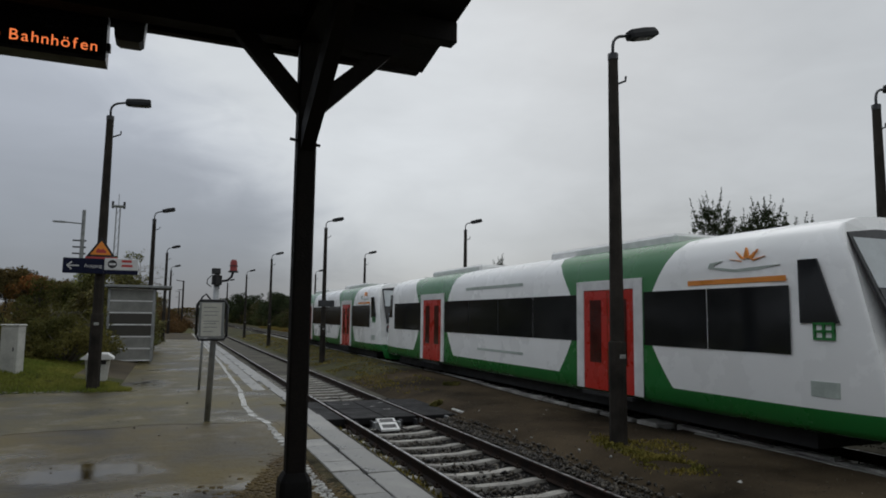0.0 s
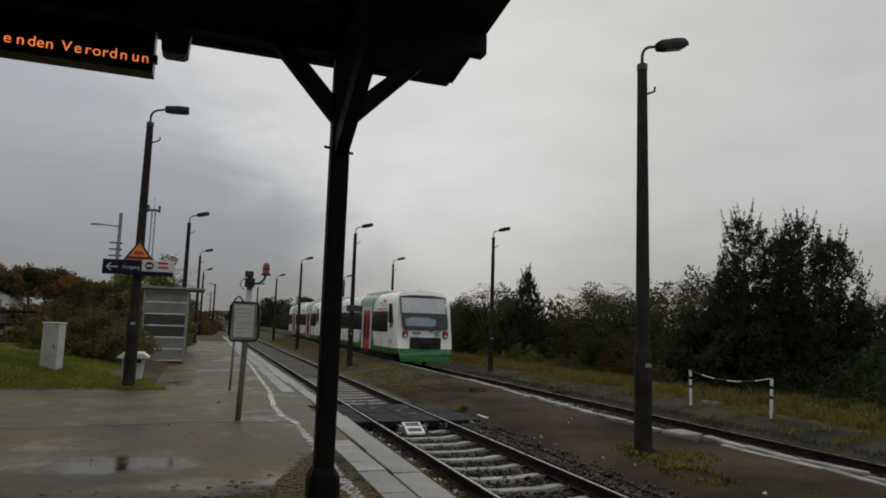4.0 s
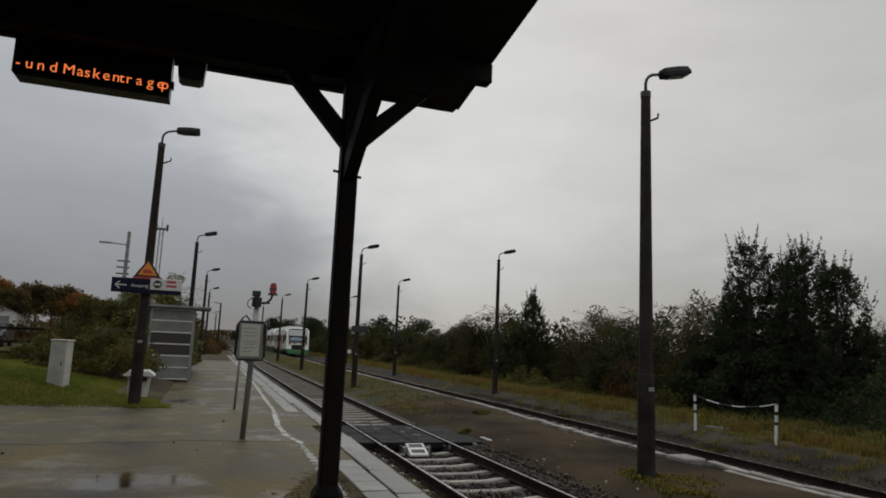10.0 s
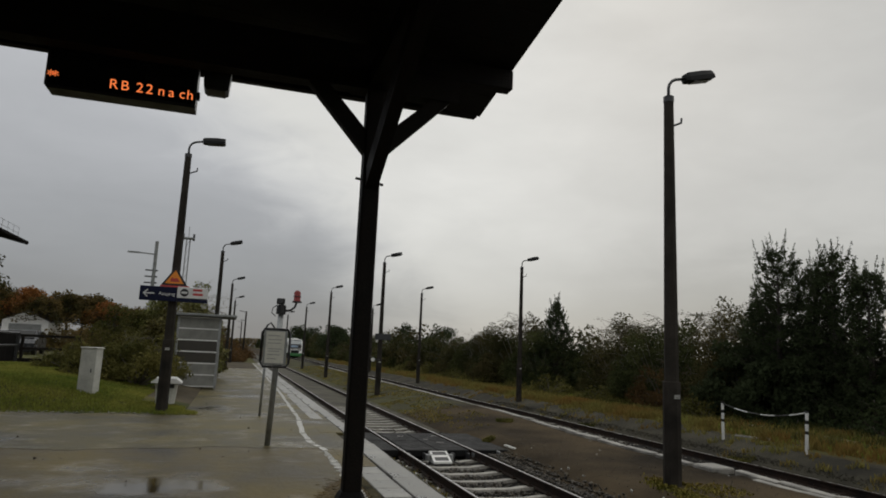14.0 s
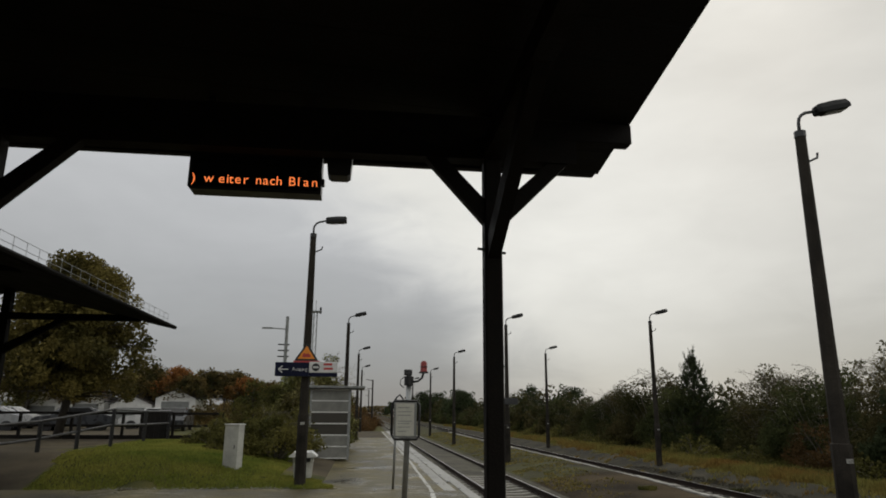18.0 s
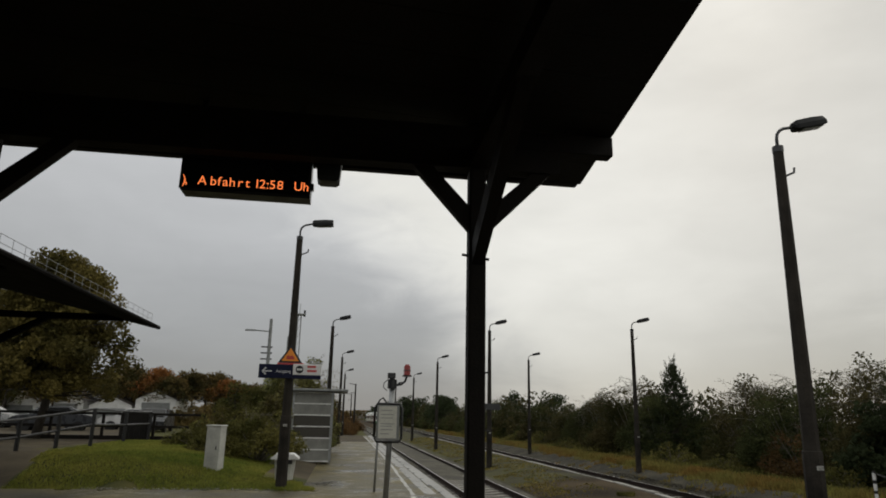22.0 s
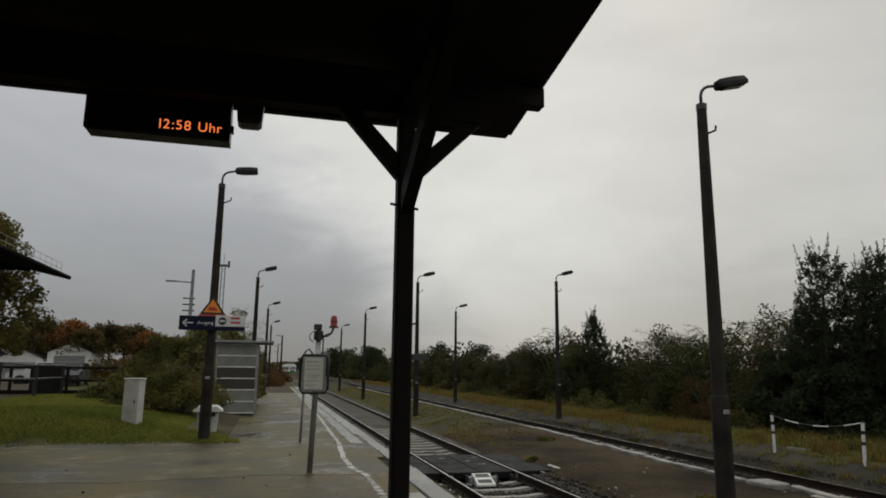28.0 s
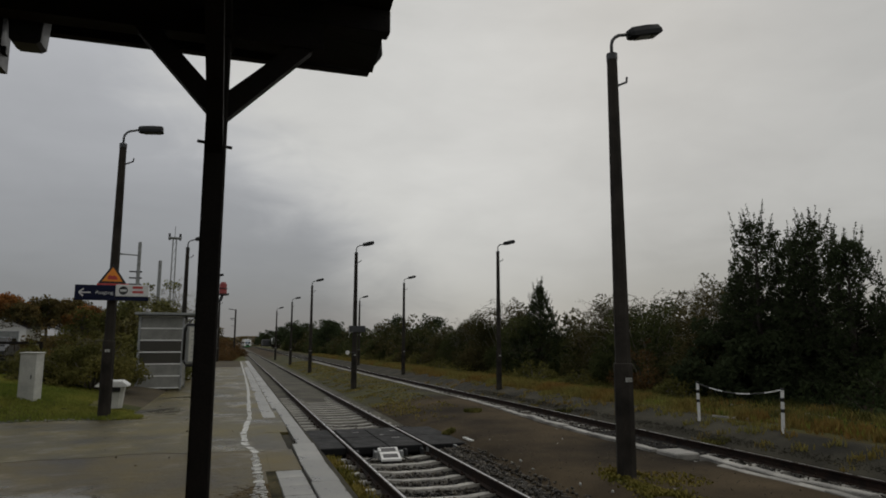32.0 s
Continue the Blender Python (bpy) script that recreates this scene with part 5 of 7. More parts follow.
# right of the line: the big dark trees, ivy bank, hedge to the distance
for i, (x, y, h, sp) in enumerate(((13.1, 12.9, 4.2, 1.2), (12.7, 11.75, 5.9, 1.6), (13.2, 10.8, 5.1, 1.35), (12.9, 9.8, 5.5, 1.5), (12.8, 8.6, 4.7, 1.3))):
    spire_tree(pose(x, y, 0.3, 0, 0, 50 * i), h, sp, "dark green tree with ragged upright branches above the hedge", 11 + i)
for i, (x, y, h, rx) in enumerate(((12.5, 12.6, 3.2, 1.7), (13.3, 10.6, 3.3, 1.5), (13.7, 9.0, 3.0, 1.5), (14.2, 7.4, 2.7, 1.5), (13.8, 11.6, 3.6, 1.6))):
    bush("shrub", pose(x, y, 0.2), rx, 1.8, h, "leaf_dark", "dense dark shrub at the foot of the trees", 20 + i, 80, 1300, 0.07)


def bank_height(x, y):
    """The overgrown bank right of the line: foot near x = 11.3, crest near x = 13.8."""
    crest = 1.88 - 0.5 * smooth(7.0, 10.5, y) - 0.9 * smooth(10.0, 12.0, y)
    foot = 11.2 + 0.22 * math.sin(y * 0.9) + 0.3 * smooth(4.5, 9.5, y)
    lump = 0.16 * noise.noise(Vector((x * 0.8, y * 0.8, 2))) + 0.07 * noise.noise(Vector((x * 2.2, y * 2.2, 9)))
    up = smooth(foot - 0.15, foot + 0.9, x) * 0.55 + smooth(foot + 0.3, 13.8, x) * 0.45
    return 0.1 + (crest + lump) * up * (1 - 0.3 * smooth(14.2, 17, x))


def bramble_bank():
    b = empty("bramble_bank", pose(0, 0, 0), "long bank smothered in dark green ivy and bramble beside the line", "bramble")
    xs, ys = np.arange(9.6, 17.1, 0.3), np.arange(-14, 11.9, 0.3)
    v = [(x, y, bank_height(x, y) - 0.10) for y in ys for x in xs]
    nx = len(xs)
    f = [(j * nx + i, j * nx + i + 1, (j + 1) * nx + i + 1, (j + 1) * nx + i) for j in range(len(ys) - 1) for i in range(nx - 1)]
    core = new("earth_core", raw_mesh("earth_core", v, f, M["soil"], smooth=True))
    core.parent = b
    rng = np.random.default_rng(31)
    xy = np.column_stack([rng.uniform(9.8, 16.5, 105000), np.concatenate([rng.uniform(-6, 11.6, 80000), rng.uniform(-14, -6, 25000)])])
    up = rng.uniform(-0.10, 0.05, len(xy)) + 0.16 * (rng.uniform(0, 1, len(xy)) ** 6)
    z = np.array([bank_height(px, py) for px, py in xy]) + up
    keep = z > 0.17
    lv, lf = leaf_quads(np.column_stack([xy, z])[keep], 0.062, rng, flat=-0.6)
    ob = new("foliage", raw_mesh("foliage", lv, lf, M["leaf_green"]))
    ob.parent = b
    bm = bmesh.new()
    for _ in range(160):
        x, y = rng.uniform(10.4, 14), rng.uniform(-6, 10.5)
        z0, a = bank_height(x, y), rng.uniform(0, 6.28)
        if z0 < 0.3:
            continue
        d = Vector((math.cos(a), math.sin(a), 0)) * rng.uniform(0.25, 0.6)
        tube(bm, [Vector((x, y, z0 - 0.1)), Vector((x, y, z0 + 0.14)) + d * 0.5, Vector((x, y, z0 + 0.05)) + d], [0.006, 0.005, 0.003], 4)
    part("runners", bm, M["twig"], b, "thin bramble runners", kind="stuff")


bramble_bank()
arch = bush("arching_shrub", pose(17.2, 6.2, 0.6), 2.4, 2.4, 4.3, "leaf_mid", "tall thin-leaved shrub with a crown of pale bare twigs", 33, 40, 330, 0.045, twigs=420)
copy_thing(arch, pose(14.8, 8.3, 0.2, 0, 0, 120) @ Matrix.Scale(0.74, 4))
copy_thing(arch, pose(17.8, 1.6, 0.2, 0, 0, 220) @ Matrix.Scale(0.9, 4))

hedge_kinds = [
    bush("hedge_shrub", pose(13.2, 14.6, 0.2), 1.9, 2.1, 3.7, "leaf_mid", "tall unclipped hedge shrub along the line", 41, 130, 900, 0.054, twigs=60),
    bush("hedge_shrub", pose(13.0, 18.4, 0.2), 1.9, 2.2, 4.2, "leaf_hedge", "dark green unclipped hedge shrub along the line", 42, 125, 900, 0.054, twigs=16),
    bush("arching_shrub", pose(13.2, 21.8, 0.2), 1.8, 2.1, 3.9, "leaf_mid", "shrub with arching bare twigs above the hedge", 43, 100, 720, 0.054, twigs=110),
    bush("hedge_shrub", pose(12.8, 29.5, 0.2), 2.0, 2.3, 3.9, "leaf_hedge", "dense green hedge shrub along the line", 44, 125, 900, 0.054, twigs=18),
]
spire_tree(pose(13.3, 28.7, 0.2), 5.2, 2.9, "dark conifer standing above the hedge", 45, 22, 1.05)
bush("shrub", pose(11.8, 16.4, 0.15), 1.2, 1.6, 2.1, "leaf_rust", "low rust-brown shrub at the hedge foot", 48, 70, 900, 0.05, twigs=12)
hedge_far = [
    bush("hedge_shrub", pose(16.4, 56.0, 0.2), 1.9, 2.1, 3.2, "leaf_mid", "tall unclipped hedge shrub along the line", 46, 100, 240, 0.105, twigs=14),
    bush("hedge_shrub", pose(16.6, 59.5, 0.2), 2.0, 2.2, 3.5, "leaf_hedge", "dark green unclipped hedge shrub along the line", 47, 100, 240, 0.105, twigs=14),
]
rng = random.Random(77)
y, i = 32.5, 0
while y < 175:
    k = hedge_kinds[i % 4] if y < 50 else hedge_far[i % 2]
    s = rng.uniform(0.85, 1.2) * (1.0 + 0.25 * smooth(60, 150, y))
    copy_thing(k, pose(12.9 + rng.uniform(-0.5, 0.9) - 0.006 * (y - 30), y, 0.15, 0, 0, rng.uniform(0, 360)) @ Matrix.Diagonal((s, s * 1.15, s * rng.uniform(0.72, 1.22), 1)))
    y += 3.1 * s
    i += 1
for k in range(14):
    kk = hedge_kinds[(k * 3) % 4] if k < 5 else hedge_far[k % 2]
    copy_thing(kk, pose(16.5 + rng.uniform(-0.6, 0.8), 13 + 3.0 * k, 0.2, 0, 0, rng.uniform(0, 360)) @ Matrix.Scale(rng.uniform(0.86, 1.22), 4))
for k in range(6):
    kk = hedge_kinds[(1, 3)[k % 2]]
    copy_thing(kk, pose(15.3 + rng.uniform(-0.4, 0.4), -9 + 3.2 * k, 0.2, 0, 0, rng.uniform(0, 360)) @ Matrix.Scale(rng.uniform(0.8, 0.95), 4))
far_a = tree("tree", pose(11.5, 105, 0.1), 5.6, 2.6, "leaf_dark", "dark tree standing up behind the far hedge", 51, 50, 90, 0.16, 0.16, 0.2)
for x, y, s in ((13, 118, 1.1), (10, 150, 1.25), (14, 186, 1.2), (16, 212, 1.3), (13.5, 268, 1.3), (18, 236, 1.5), (7.5, 345, 0.8), (17, 80, 1.0), (16, 60, 0.85)):
    copy_thing(far_a, pose(x, y, 0.1, 0, 0, x * 40 + y) @ Matrix.Scale(s, 4))


for x, y, s in ((11.5, 225, 1.3), (14.5, 250, 1.5), (11.0, 300, 1.4), (17, 300, 1.6), (9.5, 330, 1.3), (21, 270, 1.6), (15, 165, 1.3), (17, 140, 1.25), (15.5, 122, 1.05)):
    copy_thing(far_a, pose(x, y, 0.1, 0, 0, x * 70 + y) @ Matrix.Scale(s, 4))
scrub = bush("scrub", pose(-4.6, 66.5, 0.1), 1.5, 2.2, 1.5, "leaf_rust", "brown autumn scrub beyond the platform end", 146, 90, 300, 0.09, twigs=30)
for x, y, s, h in ((-5.6, 70, 1.1, 1.3), (-4.3, 74, 1.0, 0.9), (-6.6, 66, 1.3, 1.5), (-5.0, 80, 1.3, 1.6), (-4.0, 88, 1.2, 1.1), (-6.4, 88, 1.6, 1.9), (-4.6, 98, 1.6, 1.5), (-6.6, 106, 2.0, 2.0), (-5.0, 122, 2.0, 1.6), (-7.4, 140, 2.6, 2.4), (-6.5, 165, 3.0, 2.2), (-8.5, 195, 3.5, 2.6)):
    copy_thing(scrub, pose(x, y, 0.0, 0, 0, x * 60 + y * 11) @ Matrix.Diagonal((s, s, h, 1)))


def far_woods():
    rng = np.random.default_rng(58)
    n = 26000
    x = rng.uniform(-150, 150, n)
    top = np.array([6.0 + 2.2 * noise.noise(Vector((v * 0.06, 3, 0))) + 1.3 * noise.noise(Vector((v * 0.3, 7, 0))) for v in x])
    v, f = leaf_quads(np.column_stack([x, 440 + rng.uniform(-6, 6, n), top * rng.uniform(0, 1, n) ** 0.7]), 0.55, rng)
    tagged(new("far_woods", raw_mesh("far_woods", v, f, M["leaf_wood"])), "low dark line of woods across the far horizon", "woods", kind="stuff")


far_woods()


def blades(name, n, place, h, mat, label, seed, cat="grass", width=0.008):
    """Grass: bent two-piece blades. place(rng, n) gives the roots."""
    rng = np.random.default_rng(seed)
    c = place(rng, n)
    n = len(c)
    a = rng.uniform(0, 6.28, n)
    d = np.stack([np.cos(a), np.sin(a), 0 * a], 1)
    side = np.stack([-d[:, 1], d[:, 0], 0 * a], 1)
    hh = (h * rng.uniform(0.45, 1.3, n))[:, None]
    lean = (hh[:, 0] * rng.uniform(0.1, 0.7, n))[:, None]
    w = width * (1 + hh / h)
    up = np.array([0, 0, 1.0])
    p1 = c + d * lean * 0.35 + up * hh * 0.6
    p2 = c + d * lean + up * hh
    v = np.stack([c - side * w, c + side * w, p1 + side * w * 0.8, p1 - side * w * 0.8, p2], 1)
    base = (np.arange(n) * 5)[:, None]
    f = np.concatenate([base + [0, 1, 2], base + [0, 2, 3], base + [3, 2, 4]], 0)
    ob = new(name, raw_mesh(name, v.reshape(-1, 3), f, M[mat]))
    return tagged(ob, label, cat, kind="stuff")


def in_boxes(boxes, dens=None):
    def place(rng, n):
        ar = np.array([(b[1] - b[0]) * (b[3] - b[2]) * (b[4] if len(b) > 4 else 1) for b in boxes])
        k = rng.choice(len(boxes), n, p=ar / ar.sum())
        bb = np.array([b[:4] for b in boxes])[k]
        xy = np.stack([rng.uniform(bb[:, 0], bb[:, 1]), rng.uniform(bb[:, 2], bb[:, 3])], 1)
        keep = np.array([noise.noise(Vector((p[0] * 0.9, p[1] * 0.9, 5))) > (-0.22 if dens is None else dens) for p in xy])
        xy = xy[keep]
        z = np.array([land(p[0], p[1]) for p in xy])
        return np.column_stack([xy, z - 0.01])
    return place


def tussocks(boxes, count, r):
    """Roots gathered in tussocks over rectangles of the plan."""
    def place(rng, n):
        ar = np.array([(b[1] - b[0]) * (b[3] - b[2]) * (b[4] if len(b) > 4 else 1) for b in boxes])
        k = rng.choice(len(boxes), count, p=ar / ar.sum())
        bb = np.array([b[:4] for b in boxes])[k]
        mid = np.stack([rng.uniform(bb[:, 0], bb[:, 1]), rng.uniform(bb[:, 2], bb[:, 3])], 1)
        xy = mid[rng.integers(0, count, n)] + rng.normal(0, r, (n, 2))
        return np.column_stack([xy, [land(p[0], p[1]) - 0.01 for p in xy]])
    return place


STRIP = [(8.75, 11.2, -3, 12, 0.8), (8.4, 10.2, 12, 40), (8.2, 10.2, 40, 90, 0.5)]
blades("dry_grass", 30000, in_boxes(STRIP), 0.14, "blade_dry", "yellowed long grass along the far side of the line", 61, width=0.007)
blades("dry_grass", 52000, tussocks([(8.7, 11.1, -3, 12, 0.5), (8.5, 10.0, 12, 40), (8.3, 10.2, 40, 100, 0.5)], 900, 0.13), 0.25, "blade_dry", "tussocks of tall yellowed grass by the hedge", 161, width=0.006)
blades("verge_grass", 34000, in_boxes([(9.7, 12.4, -3, 60, 0.8), (8.9, 10.2, -3, 13, 0.7), (9.2, 10.3, 13, 40, 0.3)]), 0.15, "blade", "green grass at the foot of the hedge", 62)
blades("verge_grass", 26000, tussocks([(9.4, 12.0, -3, 14, 0.7), (9.8, 12.2, 14, 60)], 500, 0.16), 0.24, "leaf_bank", "rank dark green grass and weeds at the foot of the hedge", 162)
blades("verge_grass", 5200, tussocks([(7.9, 8.7, -3, 40), (6.9, 8.2, -3, 30, 0.25)], 260, 0.09), 0.11, "blade_dry", "thin tufts of grass creeping into the gravel", 163)
blades("bank_grass", 82000, in_boxes([(-11.9, -5.2, 11.55, 13.3), (-12.1, -6.3, 13.3, 17), (-12.4, -6.6, 17, 22)], -0.5), 0.065, "blade", "short green grass on the bank by the platform", 63, width=0.006)
blades("island_grass", 17000, in_boxes([(1.5, 3.9, 19, 60, 0.5), (1.35, 2.2, 13, 30, 0.6), (1.6, 3.2, 13, 19, 0.45), (1.6, 2.6, 11, 13, 0.2)]), 0.045, "moss", "thin yellow-green grass between the tracks", 64)


def ring_place(x, y, r, sq=1.0):
    def place(rng, n):
        a, u = rng.uniform(0, 6.28, n), rng.uniform(0, 1, n) ** 0.7
        xy = np.stack([x + r * u * np.cos(a), y + sq * r * u * np.sin(a)], 1)
        return np.column_stack([xy, [land(p[0], p[1]) - 0.01 for p in xy]])
    return place


def strip_place(a, b, r):
    """Roots scattered round a line, thinning outwards and broken by gaps."""
    def place(rng, n):
        u = rng.uniform(0, 1, n)
        xy = np.stack([a[0] + (b[0] - a[0]) * u + rng.normal(0, r * 0.42, n), a[1] + (b[1] - a[1]) * u + rng.normal(0, r * 0.5, n)], 1)
        keep = np.array([noise.noise(Vector((p[0] * 2.6, p[1] * 2.6, 1))) > -0.12 for p in xy])
        xy = xy[keep]
        return np.column_stack([xy, [land(p[0], p[1]) - 0.01 for p in xy]])
    return place


blades("weeds", 5200, strip_place((2.48, 3.6), (2.12, 1.5), 0.34), 0.045, "moss", "patch of low green weeds round the lamp foot", 65, cat="weeds")
blades("bank_grass", 3800, ring_place(-5.45, 11.85, 0.62, 0.7), 0.10, "blade", "tongue of green grass round the lamp foot", 68, cat="grass", width=0.006)
blades("weeds", 500, ring_place(2.9, 2.9, 0.5), 0.04, "moss", "yellow-green weeds in the cinder", 66, cat="weeds")
blades("weeds", 7000, lambda rng, n: np.column_stack([rng.normal(-1.26, 0.13, n), rng.uniform(2.2, 7.5, n), np.full(n, -0.20)]), 0.10, "moss", "green weeds between rail and platform edge", 67, cat="weeds")
for k, (x, y, r) in enumerate(((3.2, 11.8, 0.25), (6.95, 7.1, 0.35), (1.6, 8.9, 0.15), (6.9, 14.0, 0.4))):
    blades("weeds", 260, ring_place(x, y, r), 0.09, "leaf_bank", "tuft of dark weeds beside the track", 70 + k, cat="weeds")

stones("verge_gravel", 9000, [(6.75, 8.5, -3, 22, -0.06)], "coarse grey gravel beside the second track", (0.010, 0.026), 14, "gravel")
stones("pale_litter", 24, [(1.3, 3.9, -1, 12, 0.08)], "scattered pale stones and scraps on the cinder strip", (0.015, 0.04), 8, "white_line")

stones("leaf_litter", 45, [(-8.5, -2.7, 1.6, 11.4, 0.243), (-4.9, -2.6, 11.5, 22, 0.243, 0.5)], "wet fallen leaves and twig bits on the paving", (0.008, 0.024), 21, "soil")
stones("edge_gravel", 420, [(-10.2, -5.1, 11.42, 11.75, 0.245)], "pale gravel washed along the lawn edge", (0.008, 0.028), 22, "kerb")

# left bank and car park
bush("shrub", pose(-7.0, 17.6, 0.6), 1.5, 1.4, 1.75, "leaf_bank", "overgrown green shrub behind the lamp", 81, 80, 1300, 0.05, twigs=30)
bush("shrub", pose(-8.3, 17.1, 0.6), 0.9, 1.0, 1.0, "leaf_bank", "dark green shrub on the bank", 82, 80, 1200, 0.055)
bush("shrub", pose(-6.7, 27.5, 0.3), 1.8, 2.2, 4.7, "leaf_gold", "yellowing shrub behind the shelter", 83, 230, 1300, 0.06)
bush("shrub", pose(-5.9, 29.5, 0.3), 1.3, 1.8, 4.6, "leaf_gold", "wispy yellowing shrub behind the shelter", 86, 130, 900, 0.06, twigs=60)
bush("shrub", pose(-8.6, 26.0, 0.4), 1.5, 2.0, 1.2, "leaf_bank", "overgrown shrub behind the shelter", 84, 80, 1200, 0.07)
tree("tree", pose(-16.5, 24.0, 0.9), 7.7, 3.6, "leaf_olive", "broad dark tree with green and yellowing leaves", 91, 270, 640, 0.085, 0.2, 0.22, clump=0.16, multi=1, taper=True)
aut = tree("tree", pose(-19.0, 52, 0.9), 4.7, 2.3, "leaf_autumn", "broad autumn tree with red-brown leaves by the car park", 92, 130, 190, 0.10, 0.14, 0.54, clump=0.17, taper=True)
wood = tree("tree", pose(-21.6, 52.5, 0.9), 4.8, 2.3, "leaf_wood", "dark green tree by the car park", 94, 130, 190, 0.10, 0.14, 0.50, clump=0.17, taper=True)
gold = tree("tree", pose(-13.2, 54, 0.9), 3.7, 1.6, "leaf_gold", "small yellowing tree by the car park", 95, 50, 200, 0.11, 0.12, 0.2, clump=0.32)
ROW = ((-24.0, 54, 1.0), (-26.4, 51, 1.05), (-16.9, 53, 0.92), (-28.5, 47, 0.9), (-30.5, 52, 1.1), (-33, 55, 1.1), (-36, 50, 1.1), (-15.0, 53.5, 0.85), (-20.3, 55, 1.0), (-22.6, 51, 0.85),
       (-17.8, 50.5, 0.8), (-13.6, 52, 0.75), (-25.2, 47, 0.8), (-12.2, 55, 0.8))
for k, (x, y, s) in enumerate(ROW):
    copy_thing(aut if k % 5 == 1 else wood, pose(x, y, 0.9, 0, 0, x * 31 + y * 7) @ Matrix.Diagonal((s * 1.15, s * 1.15, s * (0.9 + 0.07 * (k % 4)), 1)))
for x, y, s in ((-11.2, 56, 0.8), (-29.5, 49.5, 0.9)):
    copy_thing(gold, pose(x, y, 0.9, 0, 0, x * 31 + y * 7) @ Matrix.Scale(s, 4))
for k, (x, y, s) in enumerate(((-20.6, 66, 1.0), (-18.2, 65, 1.05), (-16.0, 64, 0.95), (-13.8, 62, 0.8), (-25.5, 66, 1.1), (-32, 66, 1.2), (-11.4, 62, 0.7))):
    copy_thing(wood if k % 4 else aut, pose(x, y, 0.7, 0, 0, x * 53 + y) @ Matrix.Scale(s, 4))
grn = tree("tree", pose(-15, 78, 0.6), 4.6, 2.6, "leaf_wood", "low dark green tree beyond the car park", 93, 46, 90, 0.15, 0.14, 0.15, clump=0.36)
for x, y, s in ((-11, 84, 0.9), (-7.5, 92, 0.9), (-9.5, 62, 0.75), (-6.8, 120, 1.0), (-12, 130, 1.1), (-20, 90, 1.2), (-7, 72, 0.45), (-6.2, 80, 0.45)):
    copy_thing(grn, pose(x, y, 0.3, 0, 0, x * 17 + y * 3) @ Matrix.Scale(s, 4))


thick = bush("shrub", pose(-15.6, 47.5, 0.8), 1.9, 1.6, 1.7, "leaf_wood", "dark green shrub closing the end of the car park", 96, 90, 330, 0.10, twigs=14)
for x, y, s, h in ((-13.0, 46, 1.0, 1.0), (-11.0, 44, 0.9, 0.95), (-9.4, 41, 0.8, 0.9), (-9.0, 48, 1.0, 1.1), (-7.6, 44, 0.8, 0.9)):
    copy_thing(thick, pose(x, y, 0.5, 0, 0, x * 41 + y * 13) @ Matrix.Diagonal((s, s, h, 1)))
sapling = tree("tree", pose(-9.6, 29.0, 0.6), 2.9, 1.15, "leaf_bank", "young leafy tree among the shrubs behind the lawn", 97, 60, 620, 0.06, 0.07, 0.12, clump=0.24)
for x, y, s in ((-8.4, 27.6, 0.95), (-7.9, 33, 1.05), (-8.9, 36, 1.1)):
    copy_thing(sapling, pose(x, y, 0.5, 0, 0, x * 77 + y) @ Matrix.Scale(s, 4))
low_bush = bush("shrub", pose(-9.3, 19.6, 0.85), 1.1, 1.0, 1.05, "leaf_bank", "low overgrown shrub at the back of the lawn", 98, 70, 900, 0.055, twigs=16)
for x, y, s in ((-8.2, 22.4, 1.0),):
    copy_thing(low_bush, pose(x, y, 0.75, 0, 0, x * 50) @ Matrix.Scale(s, 4))
weed_bush = bush("shrub", pose(11.0, 13.4, 0.15), 0.9, 1.1, 0.85, "leaf_bank", "low green shrub growing out of the hedge foot", 99, 60, 800, 0.05, twigs=8)
for k, (x, y, s) in enumerate(((10.8, 19.8, 0.9), (10.9, 24.5, 1.2), (10.7, 28.2, 0.8), (10.9, 33, 1.2), (10.6, 38.5, 1.0), (10.8, 45, 1.3), (10.5, 52, 1.2), (10.6, 61, 1.4), (10.4, 70, 1.5))):
    copy_thing(weed_bush, pose(x, y, 0.12, 0, 0, y * 37) @ Matrix.Scale(s, 4))


def railing():
    r = empty("railing", pose(0, 0, 0), "dark tubular steel railing along a ramp to the car park", "railing")
    posts = [(-13.3, 12.4, 0.62), (-12.95, 14.4, 0.72), (-12.5, 15.8, 0.88), (-12.0, 17.1, 1.05), (-12.05, 20.5, 1.0), (-12.1, 23.8, 1.0)]
    for x, y, z in posts:
        part("post", tubed([(x, y, z - 0.3), (x, y, z + 1.02)], 0.062, 8), M["black_paint"], r)
    for h in (1.02, 0.55):
        for a, b in zip(posts, posts[1:]):
            part("rail", tubed([(a[0], a[1], a[2] + h), (b[0], b[1], b[2] + h)], 0.036, 8), M["black_paint"], r)


def yard_fence():
    f = empty("yard_fence", pose(0, 24, 0.9), "dark two-rail timber fence with a small board screen", "fence")
    for k in range(9):
        x = -26.0 + 2.0 * k
        part("post", boxed(x - 0.05, x + 0.05, 0, 0.1, -0.3, 1.08), M["timber"], f)
        if k < 8:
            for z, t in ((0.98, 0.10), (0.48, 0.10), (0.0, 0.16)):
                part("rail", boxed(x + 0.05, x + 1.95, 0.01, 0.07, z, z + t, bevel=0.006), M["timber"], f)
    for k in range(6):
        part("plank", boxed(-13.3 + 0.2 * k, -13.105 + 0.2 * k, -0.06, -0.03, -0.1, 1.06 + 0.01 * (k % 3)), M["roof"], f)


yard_fence()


railing()


